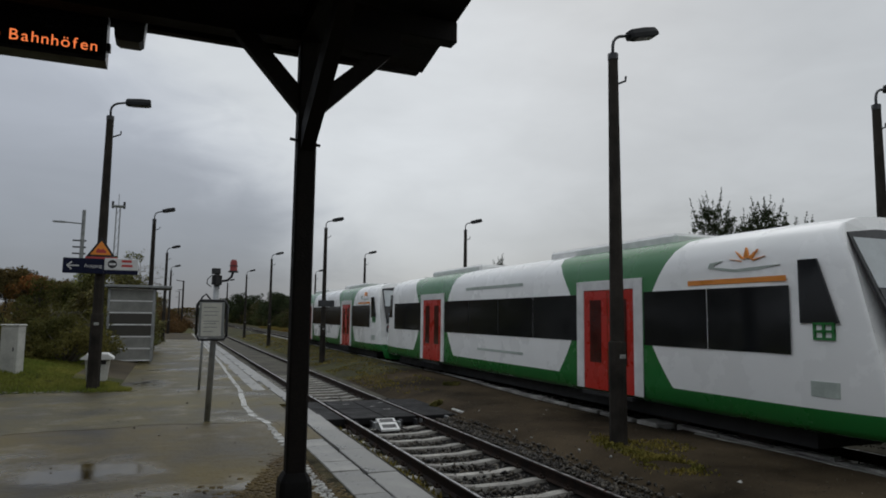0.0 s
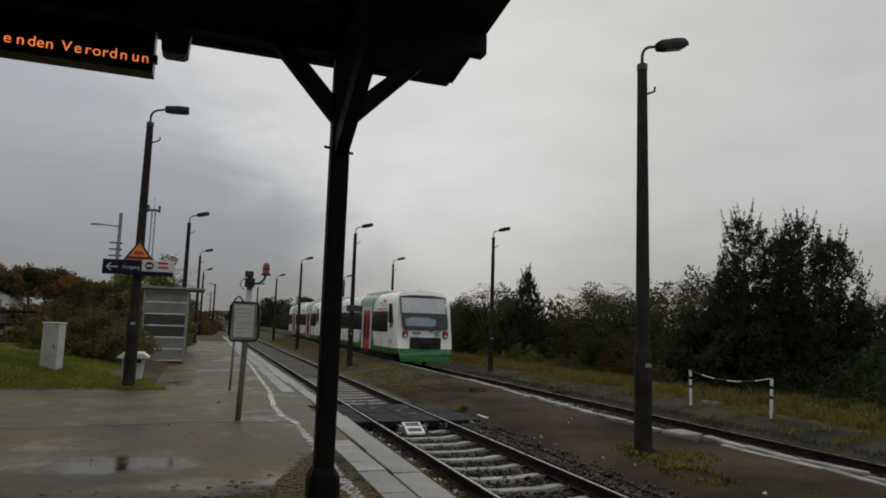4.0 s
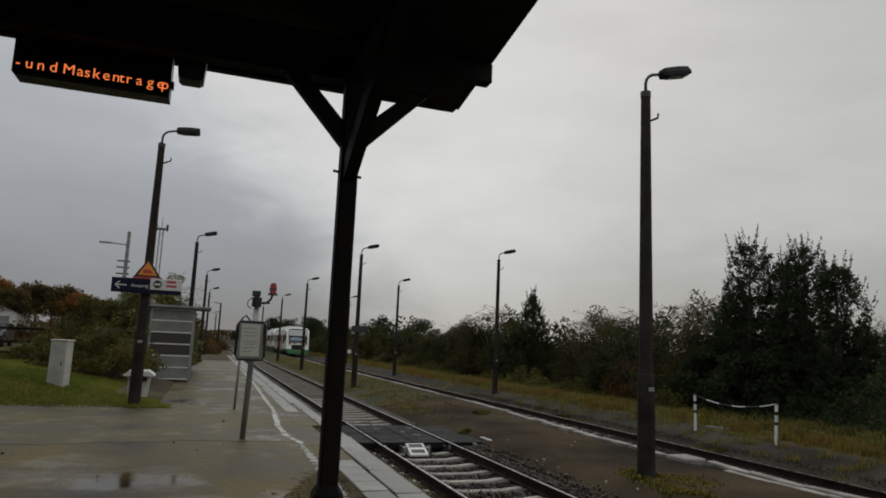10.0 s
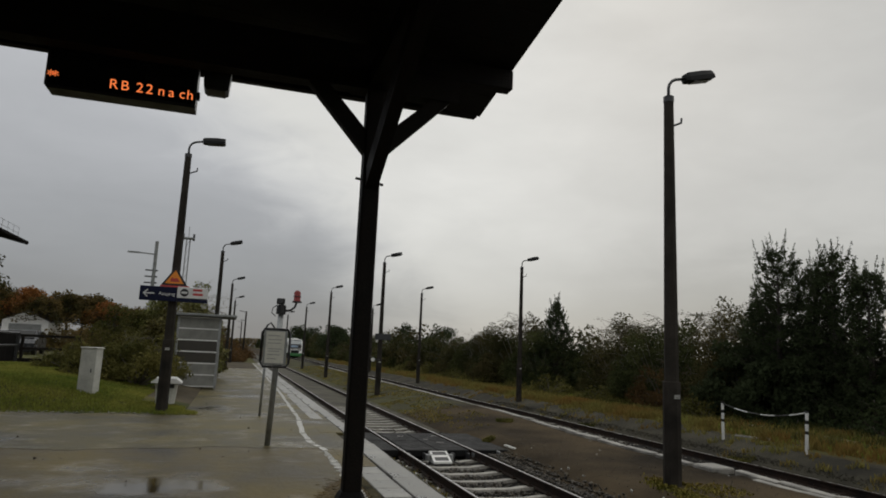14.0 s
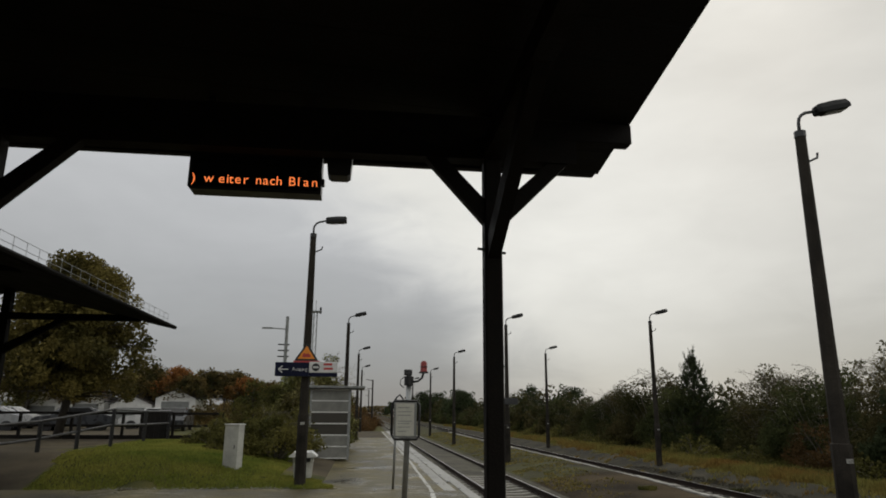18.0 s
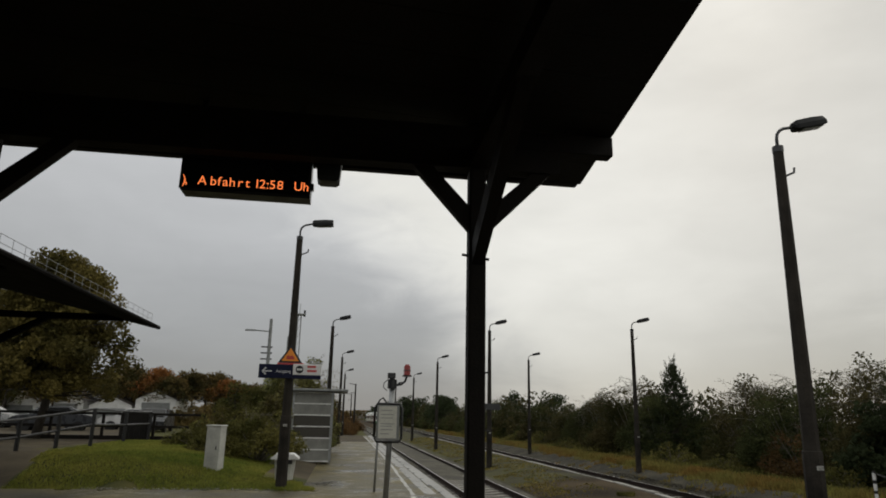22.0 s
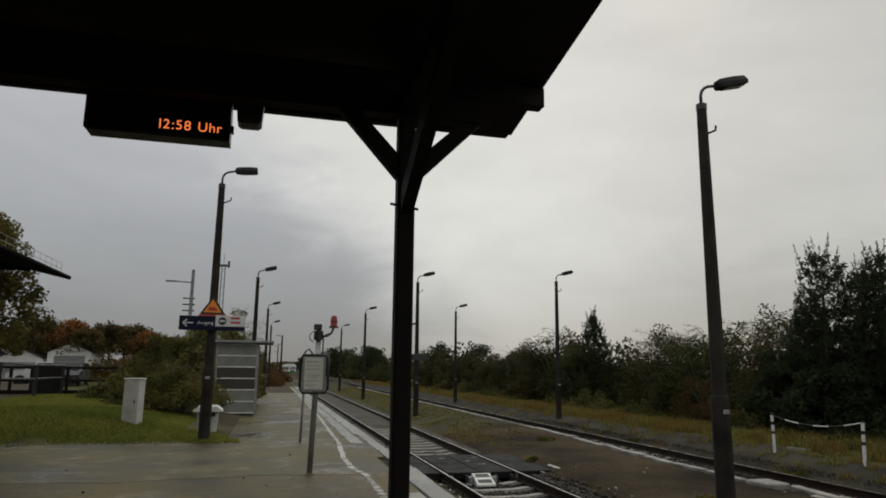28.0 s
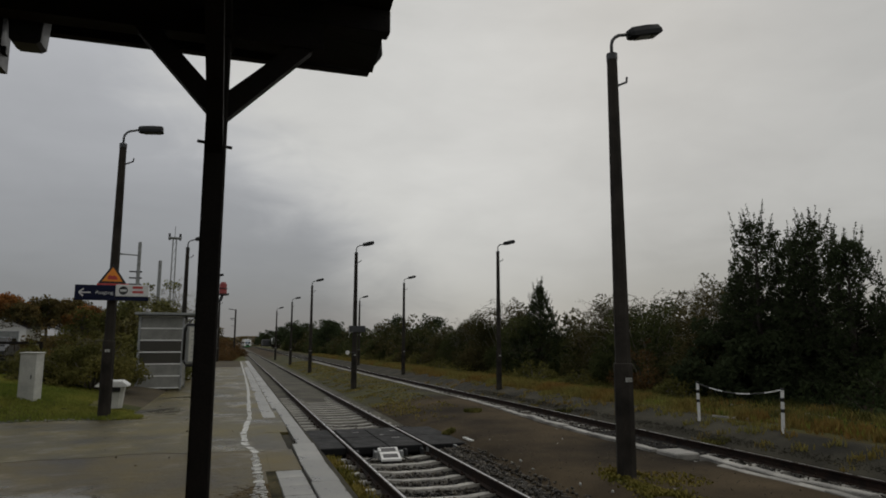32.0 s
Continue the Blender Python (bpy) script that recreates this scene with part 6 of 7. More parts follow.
def car(m, paint, label):
    c = empty("parked_car", m, label, "car", group="parked cars")
    bm = bmesh.new()
    prof = [(-2.1, 0.35), (-2.12, 0.72), (-1.9, 0.88), (-1.15, 0.97), (-0.55, 1.42), (0.75, 1.45), (1.55, 1.0), (2.05, 0.9), (2.12, 0.6), (2.05, 0.32)]
    prism(bm, prof, "y", -0.86, 0.86)
    for v in bm.verts:
        if v.co.z > 1.2:
            v.co.y *= 0.78
    part("body", bm, M[paint], c)
    for s in (-1, 1):
        part("side_window", prismed([(-0.98, 0.99), (-0.48, 1.36), (0.70, 1.38), (1.25, 1.01)], "y", s * 0.80, s * 0.865), M["dark_glass"], c)
        for x in (-1.35, 1.32):
            part("wheel", tubed([(x, s * 0.70, 0.32), (x, s * 0.88, 0.32)], 0.32, 16), M["black_paint"], c)
    part("windscreen", prismed([(-1.14, 0.99), (-0.60, 1.38), (-0.64, 1.40), (-1.2, 1.0)], "y", -0.66, 0.66), M["dark_glass"], c)
    return c


for k, (x, y, rz, p, lab) in enumerate(((-17.6, 41, 10, "car_white", "white parked car in the car park"), (-20.6, 36, 15, "car_dark", "dark parked car in the car park"), (-15.4, 37, 96, "car_dark", "dark parked car by the board screen"), (-25.4, 36, 8, "car_silver", "silver parked car in the car park"),
                                        (-22.8, 41, 12, "car_silver", "silver parked car in the car park"), (-26.5, 40, 10, "car_white", "white parked car in the car park"),
                                        )):
    car(pose(x, y, 0.8, 0, 0, rz), p, lab)


def side_roof():
    r = empty("station_roof", pose(0, 0, 0), "dark open timber canopy with a low fence of snow guards", "roof", kind="structure")
    x0, z0, x1, z1, y0, y1 = -9.47, 4.33, -13.6, 5.30, -12.0, 13.5
    part("roof_slope", prismed([(x0, z0), (x0 - 0.02, z0 - 0.09), (x1, z1 - 0.12), (x1, z1)], "y", y0, y1), M["dark_boards"], r)
    part("roof_slope", prismed([(x1, z1), (x1, z1 - 0.12), (x1 - 4.1, z0 - 0.09), (x1 - 4.1, z0)], "y", y0, y1), M["dark_boards"], r)
    part("gutter", tubed([(x0 + 0.03, y0, z0 - 0.05), (x0 + 0.03, y1 + 0.03, z0 - 0.05)], 0.055, 8), M["dark_boards"], r)
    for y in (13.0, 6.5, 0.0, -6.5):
        part("tie_beam", boxed(x1 - 3.4, x0 - 0.75, y - 0.09, y + 0.09, 4.36, 4.52), M["dark_boards"], r)
        part("post", boxed(x1 - 0.10, x1 + 0.10, y - 0.1, y + 0.1, 0.2, z1 - 0.1), M["dark_boards"], r)
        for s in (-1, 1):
            part("brace", prismed([(x1 + s * 0.08, 3.45), (x1 + s * 0.08, 3.7), (x1 + s * 1.3, 4.37), (x1 + s * 1.55, 4.37)], "y", y - 0.06, y + 0.06), M["dark_boards"], r)
    for i in range(50):
        y = y1 - 0.1 - i * 0.42
        part("snow_guard_bar", tubed([(x0 - 0.14, y, z0), (x0 - 0.14, y, z0 + 0.30)], 0.0045, 5), M["grey_paint"], r)
    for h in (0.16, 0.30):
        part("snow_guard_rail", tubed([(x0 - 0.14, y0 + 3, z0 + h), (x0 - 0.14, y1 - 0.1, z0 + h)], 0.005, 5), M["grey_paint"], r)


side_roof()


def far_things():
    # masts beyond the shelter
    for x, y, h, nm in ((-13.5, 75, 12.8, "mast"), (-11.3, 75, 10.8, "mast")):
        t = empty(nm, pose(x, y, 0.3), "tall grey concrete mast beyond the shelter", "mast")
        part("shaft", tubed([(0, 0, 0), (0, 0, h)], [0.24, 0.18], 8), M["grey_paint"], t)
        if h > 12:
            part("arm", tubed([(0, 0, h - 1.5), (-1.8, 0, h - 1.4)], 0.07, 6), M["grey_paint"], t)
            part("lamp_head", boxed(-2.9, -1.7, -0.12, 0.12, h - 1.5, h - 1.32), M["grey_paint"], t)
            for z in (7.2, 8.0, 8.7, 9.4):
                part("rung", boxed(-0.9, 0.4, -0.1, 0.1, z, z + 0.14), M["dark_metal"], t)
    t = empty("radio_mast", pose(-12.1, 100, 0.0), "slender lattice radio mast with a platform", "mast")
    for sx, sy in ((-.3, -.3), (.3, -.3), (.3, .3), (-.3, .3)):
        part("leg", tubed([(sx, sy, 0), (sx * 0.8, sy * 0.8, 17.4)], 0.07, 5), M["galv"], t)
    for k in range(13):
        z = 1.0 + k * 1.25
        part("brace", tubed([(-.29, -.29, z), (.29, -.29, z + 1.15)], 0.045, 4), M["galv"], t)
    part("platform", boxed(-0.8, 0.8, -0.6, 0.6, 17.3, 17.5), M["grey_paint"], t)
    for x in (-0.75, 0.75):
        part("antenna", boxed(x - 0.15, x + 0.15, -0.1, 0.1, 17.1, 18.1), M["dark_metal"], t)
    part("tip", tubed([(0, 0, 17.4), (0, 0, 19.2)], 0.05, 5), M["galv"], t)
    # pale houses behind the car park
    for x, y, w, h in ((-46, 75, 12, 2.9),):
        b = empty("house", pose(x, y, 0.5), "pale rendered house behind autumn trees", "house")
        part("wall", boxed(-w / 2, w / 2, -4, 4, -0.5, h), M["wall_pale"], b)
        part("roof", prismed([(-4.6, h), (4.6, h), (0, h + 1.1)], "x", -w / 2 - 0.4, w / 2 + 0.4), M["tiles"], b)
        for k in range(3):
            wx = -w / 2 + (k + 0.5) * w / 3
            part("window", boxed(wx - 0.5, wx + 0.5, -4.06, -4.0, 1.2, 2.6), M["dark_glass"], b)
    for k in range(7):
        x, w, h = -38.6 + 3.3 * k, (3.0, 2.6, 3.1)[k % 3], (1.9, 1.6, 2.1, 1.7)[k % 4]
        b = empty("garage", pose(x, 51.8, 0.9), "low white garage with a pitched roof behind the trees", "garage", group="white garages")
        part("wall", boxed(-w / 2, w / 2, -2, 2, -0.5, h), M["white_paint"], b)
        part("gable", prismed([(-w / 2, h), (w / 2, h), (0, h + 0.22 * w)], "y", -2, -1.9), M["white_paint"], b)
        part("roof", prismed([(-w / 2 - 0.1, h - 0.02), (0, h + 0.22 * w + 0.02), (w / 2 + 0.1, h - 0.02), (0, h + 0.22 * w + 0.10)], "y", -2.1, 2.1), M["tiles"], b)
        part("door", boxed(-w * 0.35, w * 0.35, -2.03, -2.002, -0.4, h - 0.25), M["grey_paint"], b)
    # catenary-like poles and signal far up the line
    for x, y, h in ((-2.96, 88, 6.3), (-3.05, 140, 6.6)):
        p = empty("line_pole", pose(x, y, 0.1), "grey pole beside the far track", "pole")
        part("shaft", tubed([(0, 0, 0), (0, 0, h)], [0.14, 0.10], 6), M["pole"], p)
        part("arm", tubed([(0, 0, h - 0.1), (-0.9, 0, h + 0.05)], 0.05, 5), M["dark_metal"], p)
        part("arm", tubed([(0, 0, h - 1.2), (-0.7, 0, h - 1.2)], 0.05, 5), M["dark_metal"], p)
    # stabled wagons far away
    w = empty("works_wagon", pose(10.5, 235, 0), "dark works wagon with a white tank stabled up the line", "rail wagon")
    part("chassis", boxed(-1.3, 1.3, -8, 8, 0.6, 1.5, bevel=0.1), M["rail_side"], w)
    part("cab", boxed(-1.3, 1.3, -8, -6.5, 1.5, 3.9, bevel=0.2), M["white_paint"], w)
    part("tank", tubed([(0, -6.2, 2.7), (0, 7.4, 2.7)], 1.25, 14), M["white_paint"], w)
    part("hood", boxed(-4.6, -1.6, -8, 0, 0.9, 3.2, bevel=0.3), M["dark_metal"], w)
    for yy in (-6.5, -4.5, 4.5, 6.5):
        part("wheel", tubed([(-0.8, yy, 0.45), (0.8, yy, 0.45)], 0.45, 12), M["black_paint"], w)


far_things()


# ---------------------------------------------------------------- railcar
UNIT = 20.4
DOORS = (5.4, 14.9)


def livery():
    """White railcar paint with green door bays and a green skirt."""
    m = surface("railcar_paint", (0.92, 0.92, 0.89), 0.28, 0.03, 0.8, 30, 0.0, coat=0.4)
    nt = m.node_tree
    bs = nt.nodes["Principled BSDF"]
    old = bs.inputs["Base Color"].links[0].from_socket
    co = nt.nodes.new("ShaderNodeTexCoord")
    sep = nt.nodes.new("ShaderNodeSeparateXYZ")
    nt.links.new(co.outputs["Object"], sep.inputs[0])

    def mathn(op, a, b=None, c=None):
        n = nt.nodes.new("ShaderNodeMath")
        n.operation = op
        for i, v in enumerate((a, b, c)):
            if v is None:
                continue
            if isinstance(v, (int, float)):
                n.inputs[i].default_value = v
            else:
                nt.links.new(v, n.inputs[i])
        return n.outputs[0]
    z, y = sep.outputs["Z"], sep.outputs["Y"]
    skirt = mathn("LESS_THAN", z, 0.86)
    half = mathn("MULTIPLY_ADD", mathn("POWER", mathn("ABSOLUTE", mathn("SUBTRACT", z, 2.0)), 1.5), 0.55, 1.12)
    total = skirt
    for d in DOORS:
        near = mathn("LESS_THAN", mathn("ABSOLUTE", mathn("SUBTRACT", y, d)), half)
        total = mathn("MAXIMUM", total, near)
    mix = nt.nodes.new("ShaderNodeMixRGB")
    mix.inputs[2].default_value = (0.019, 0.165, 0.032, 1)
    nt.links.new(total, mix.inputs[0])
    nt.links.new(old, mix.inputs[1])
    nt.links.new(mix.outputs[0], bs.inputs["Base Color"])
    return m


M["livery"] = livery()
M["door_red"] = surface("door_red", (0.46, 0.025, 0.015), 0.3, 0.12, 2, 30, 0.0, coat=0.3)
M["orange"] = surface("orange_stripe", (0.75, 0.27, 0.04), 0.35, 0.1, 2, 30, 0.0)
M["train_green"] = surface("railcar_green", (0.019, 0.165, 0.032), 0.35, 0.2, 2, 30, 0.0)
M["under"] = surface("underframe", (0.012, 0.012, 0.012), 0.7, 0.3, 3, 40, 0.1)
# blind colour lightened to hold the pale reflection in the glass
M["blind"] = surface("blind_with_reflection", (0.47, 0.50, 0.50), 0.5, 0.1, 3, 40, 0.0)
M["blue_cloth"] = surface("blue_dashboard", (0.20, 0.28, 0.36), 0.5, 0.12, 3, 40, 0.0)
M["tail"] = glow("tail_light", (0.6, 0.04, 0.03), 0.08)
M["faint_print"] = surface("faint_print", (0.42, 0.47, 0.42), 0.4, 0.15, 4, 40, 0.0)

SIDE = [(1.36, 0.55), (1.42, 0.64), (1.45, 0.9), (1.45, 2.74), (1.43, 2.97), (1.36, 3.17), (1.18, 3.33), (0.80, 3.43), (0.3, 3.46)]


def nose(y):
    """Width factor, rake and drop of the body near either end."""
    e = min(y, UNIT - y)
    w = 1.0 - 0.13 * max(0.0, 1 - e / 1.6) ** 2
    return w, max(0.0, 1 - e / 2.6)


def shell_y(y, z):
    w, k = nose(y)
    rake = 0.80 * k * max(0.0, (z - 1.65) / 1.9) ** 1.15 - 0.06 * k * (z < 0.7)
    return y + (rake if y < UNIT / 2 else -rake)


def body_mesh():
    bm = bmesh.new()
    ys = [0, 0.1, 0.3, 0.6, 1.0, 1.5, 2.1, 2.8, 4, 6, 8, 10, 12, 14, 16, UNIT - 2.8, UNIT - 2.1, UNIT - 1.5, UNIT - 1.0, UNIT - 0.6, UNIT - 0.3, UNIT - 0.1, UNIT]
    prof = SIDE + [(-x, z) for x, z in SIDE[::-1]]
    rings = []
    for y in ys:
        w, k = nose(y)
        rings.append([bm.verts.new((x * w, shell_y(y, z), z)) for x, z in prof])
    for a, b in zip(rings, rings[1:]):
        n = len(a)
        for i in range(n):
            bm.faces.new((a[i], a[(i + 1) % n], b[(i + 1) % n], b[i]))
    bm.faces.new(rings[0])
    bm.faces.new(rings[-1][::-1])
    return bm


def railcar(unit, y0):
    body = part("body", body_mesh(), M["livery"], unit, "white and green railcar body", smooth=False)
    for p in body.data.polygons:
        p.use_smooth = p.loop_total == 4
    body.matrix_basis = pose(0, y0, 0)

    def sub(name, bm, mat, label=""):
        return part(name, bm, M[mat], body, label)
    for s in (-1, 1):
        def skin(name, poly, mat, label="", lift=0.006):
            """A thin patch that follows the curved side; poly in y and z."""
            bm = bmesh.new()
            lo = [bm.verts.new((s * (1.45 * nose(y)[0] - 0.03), y, z)) for y, z in poly]
            hi = [bm.verts.new((s * (1.45 * nose(y)[0] + lift), y, z)) for y, z in poly]
            bm.faces.new(lo)
            bm.faces.new(hi[::-1])
            for i in range(len(poly)):
                bm.faces.new((lo[i], lo[(i + 1) % len(poly)], hi[(i + 1) % len(poly)], hi[i]))
            return part(name, bm, M[mat], body, label)

        def rect(a, b, c, d):
            return [(a, c), (b, c), (b, d), (a, d)]

        def px(a=1.4515, b=1.462):
            return (s * a, s * b) if s > 0 else (s * b, s * a)
        x0, x1 = px()
        for a, b in ((1.25, 4.33), (6.47, 13.83), (15.97, 18.9)):
            n = max(1, round((b - a) / 1.75))
            for k in range(n):
                u0, u1 = a + (b - a) * k / n, a + (b - a) * (k + 1) / n
                sub("side_window", boxed(x0, x1, u0 + 0.01, u1 - 0.01, 1.55, 2.50, bevel=0.003), "dark_glass")
        for d in DOORS:
            fx0, fx1 = px(1.451, 1.475)
            for u0, u1 in ((d - 1.05, d - 0.80), (d + 0.80, d + 1.05)):
                sub("door_frame", boxed(fx0, fx1, u0, u1, 0.62, 2.76, bevel=0.006), "white_paint")
            sub("door_frame", boxed(fx0, fx1, d - 0.80, d + 0.80, 2.57, 2.76, bevel=0.006), "white_paint")
            for k in (0, 1):
                dx0, dx1 = px(1.452, 1.466)
                leaf = sub("door", boxed(dx0, dx1, d - 0.79 + 0.8 * k, d - 0.01 + 0.8 * k, 0.62, 2.565, bevel=0.004), "door_red", "red sliding door leaf")
                g0, g1 = px(1.466, 1.471)
                part("pane", boxed(g0, g1, d - 0.60 + 0.8 * k, d - 0.22 + 0.8 * k, 1.15, 2.38), M["door_glass"], leaf)
            sub("step", boxed(*px(1.40, 1.52), d - 0.8, d + 0.8, 0.52, 0.58), "under")
        cw = [(0.60, 1.98), (1.12, 1.98), (1.12, 2.84), (0.86, 2.84)]
        skin("cab_window", cw, "dark_glass")
        skin("cab_window", [(UNIT - a, b) for a, b in cw], "dark_glass")
        sub("stripe", boxed(*px(1.4515, 1.457), 1.3, 3.2, 2.56, 2.64), "orange")
        for k, ang in enumerate((20, 55, 90, 125, 160)):
            ca, sa = math.cos(math.radians(ang)), math.sin(math.radians(ang))
            skin("emblem", [(1.98 + 0.11 * ca - 0.05 * sa, 2.86 + 0.06 * sa), (1.98 + 0.36 * ca, 2.86 + 0.23 * sa), (1.98 + 0.11 * ca + 0.05 * sa, 2.86 + 0.06 * sa + 0.02)], "orange", "orange sun emblem")
        skin("emblem", [(1.40, 2.80), (1.75, 2.74), (2.2, 2.73), (2.75, 2.82), (2.2, 2.775), (1.75, 2.79)], "faint_print", "grey swoosh emblem")
        skin("emblem", [(2.2, 2.775), (2.75, 2.82), (2.70, 2.90), (2.45, 2.92), (2.62, 2.86), (2.62, 2.83)], "faint_print", "grey swoosh emblem", 0.008)
        for k in range(3):
            skin("emblem", rect(0.66, 0.94, 1.76 + 0.10 * k, 1.79 + 0.10 * k), "train_green", "small green emblem")
        for y in (0.66, 0.785, 0.91):
            skin("emblem", rect(y, y + 0.03, 1.79, 1.96), "train_green", "small green emblem", 0.007)
        skin("notice", rect(0.62, 1.0, 1.02, 1.22), "faint_print", "faint grey notice panel")
        sub("lettering_bar", boxed(*px(1.4515, 1.457), 8.8, 12.2, 2.78, 2.86), "faint_print", "faint row of lettering")
        sub("lettering_bar", boxed(*px(1.4515, 1.457), 8.8, 11.4, 1.12, 1.18), "faint_print", "faint row of lettering")
    for e in (0, 1):
        def fy(v):
            return UNIT - v if e else v
        def front(name, poly, depth, mat, label=""):
            """A panel on the raked front; poly in x and z."""
            bm = bmesh.new()
            lo = [bm.verts.new((x, fy(shell_y(0, z) - depth), z)) for x, z in poly]
            hi = [bm.verts.new((x, fy(shell_y(0, z) + 0.02), z)) for x, z in poly]
            bm.faces.new(lo)
            bm.faces.new(hi[::-1])
            for i in range(len(poly)):
                bm.faces.new((lo[i], lo[(i + 1) % len(poly)], hi[(i + 1) % len(poly)], hi[i]))
            return part(name, bm, M[mat], body, label)
        front("windscreen_seal", [(-1.06, 1.72), (1.06, 1.72), (1.09, 2.2), (1.10, 3.19), (0.5, 3.26), (-0.5, 3.26), (-1.10, 3.19), (-1.09, 2.2)], 0.012, "black_paint")
        front("blind", [(-1.04, 2.44), (1.04, 2.44), (1.05, 3.12), (-1.05, 3.12)], 0.017, "blind", "grey blind behind the windscreen, pale with the glass reflection put into its colour")
        front("windscreen", [(-1.01, 1.78), (1.01, 1.78), (1.04, 2.43), (-1.04, 2.43)], 0.018, "dark_glass")
        front("dashboard", [(-0.90, 1.86), (0.45, 1.86), (0.55, 2.12), (0.2, 2.24), (-0.6, 2.26), (-0.93, 2.14)], 0.021, "blue_cloth", "pale blue dashboard seen through the glass")
        front("wiper", [(0.22, 1.62), (0.29, 1.62), (0.80, 2.24), (0.75, 2.27)], 0.07, "black_paint")
        front("coupler_bay", [(-0.72, 0.84), (0.72, 0.84), (0.72, 1.36), (-0.72, 1.36)], 0.015, "under", "black coupler recess")
        front("skirt", [(-1.10, 0.29), (1.10, 0.29), (1.18, 0.45), (1.20, 0.83), (-1.20, 0.83), (-1.18, 0.45)], 0.012, "train_green")
        front("trim_line", [(-0.72, 0.70), (0.72, 0.70), (0.72, 0.725), (-0.72, 0.725)], 0.02, "white_paint")
        front("plate", [(-0.62, 1.50), (-0.22, 1.50), (-0.22, 1.60), (-0.62, 1.60)], 0.016, "grey_paint")
        for k in range(3):
            front("emblem", [(0.44, 1.46 + 0.07 * k), (0.68, 1.46 + 0.07 * k), (0.68, 1.485 + 0.07 * k), (0.44, 1.485 + 0.07 * k)], 0.016, "train_green")
        for s in (-1, 1):
            yy = fy(-0.02)
            lamp = part("headlight", prismed([(s * 0.94 + 0.115 * math.cos(a), 1.50 + 0.115 * math.sin(a) + 0.06 * (1 if math.sin(a) > 0 else -1)) for a in [0.2618 * k + 0.13 for k in range(24)]], "y", min(fy(0.05), yy), max(fy(0.05), yy)), M["black_paint"], body, "tall black-ringed lamp cluster")
            part("lens", tubed([(s * 0.94, yy, 1.43), (s * 0.94, fy(-0.028), 1.43)], 0.065, 14), M["white_paint"], lamp)
            part("tail_lens", tubed([(s * 0.94, yy, 1.57), (s * 0.94, fy(-0.03), 1.57)], 0.075, 12), M["tail"] if e == 0 and y0 == 0 else M["sign_red"], lamp)
        part("coupler", tubed([(0, fy(0.3), 1.05), (0, fy(-0.22), 1.05)], 0.10, 10), M["under"], body)
        part("coupler_head", boxed(-0.2, 0.2, fy(-0.14) - 0.08, fy(-0.14) + 0.08, 0.92, 1.2, bevel=0.03), M["under"], body)
        part("antenna", prismed([(fy(1.9), 3.3), (fy(2.1), 3.3), (fy(2.05), 3.60)], "x", 0.25, 0.28), M["black_paint"], body)
        part("horn", boxed(-0.5, -0.3, fy(2.3) - 0.1, fy(2.3) + 0.1, 3.33, 3.50), M["black_paint"], body)
    for a, b in ((4.2, 8.6), (12.6, 16.6)):
        part("roof_unit", boxed(-0.8, 0.8, a, b, 3.34, 3.61, bevel=0.06), M["white_paint"], body, "pale roof equipment box")
    part("underframe", boxed(-1.1, 1.1, 1.2, UNIT - 1.2, 0.28, 0.5), M["under"], body)
    for y in (3.4, UNIT - 3.4):
        bog = part("bogie", boxed(-1.05, 1.05, y - 1.3, y + 1.3, 0.3, 0.62, bevel=0.04), M["under"], body)
        for d in (-0.9, 0.9):
            for s in (-1, 1):
                part("wheel", tubed([(s * 0.70, y + d, 0.40), (s * 0.83, y + d, 0.40)], 0.40, 18), M["rail_side"], bog)


TRAIN = empty("railcar_train", pose(T2, 0, 0), "white and green two-unit diesel railcar with red doors leaving the station", "train")
railcar(TRAIN, 0.0)
railcar(TRAIN, UNIT + 0.75)


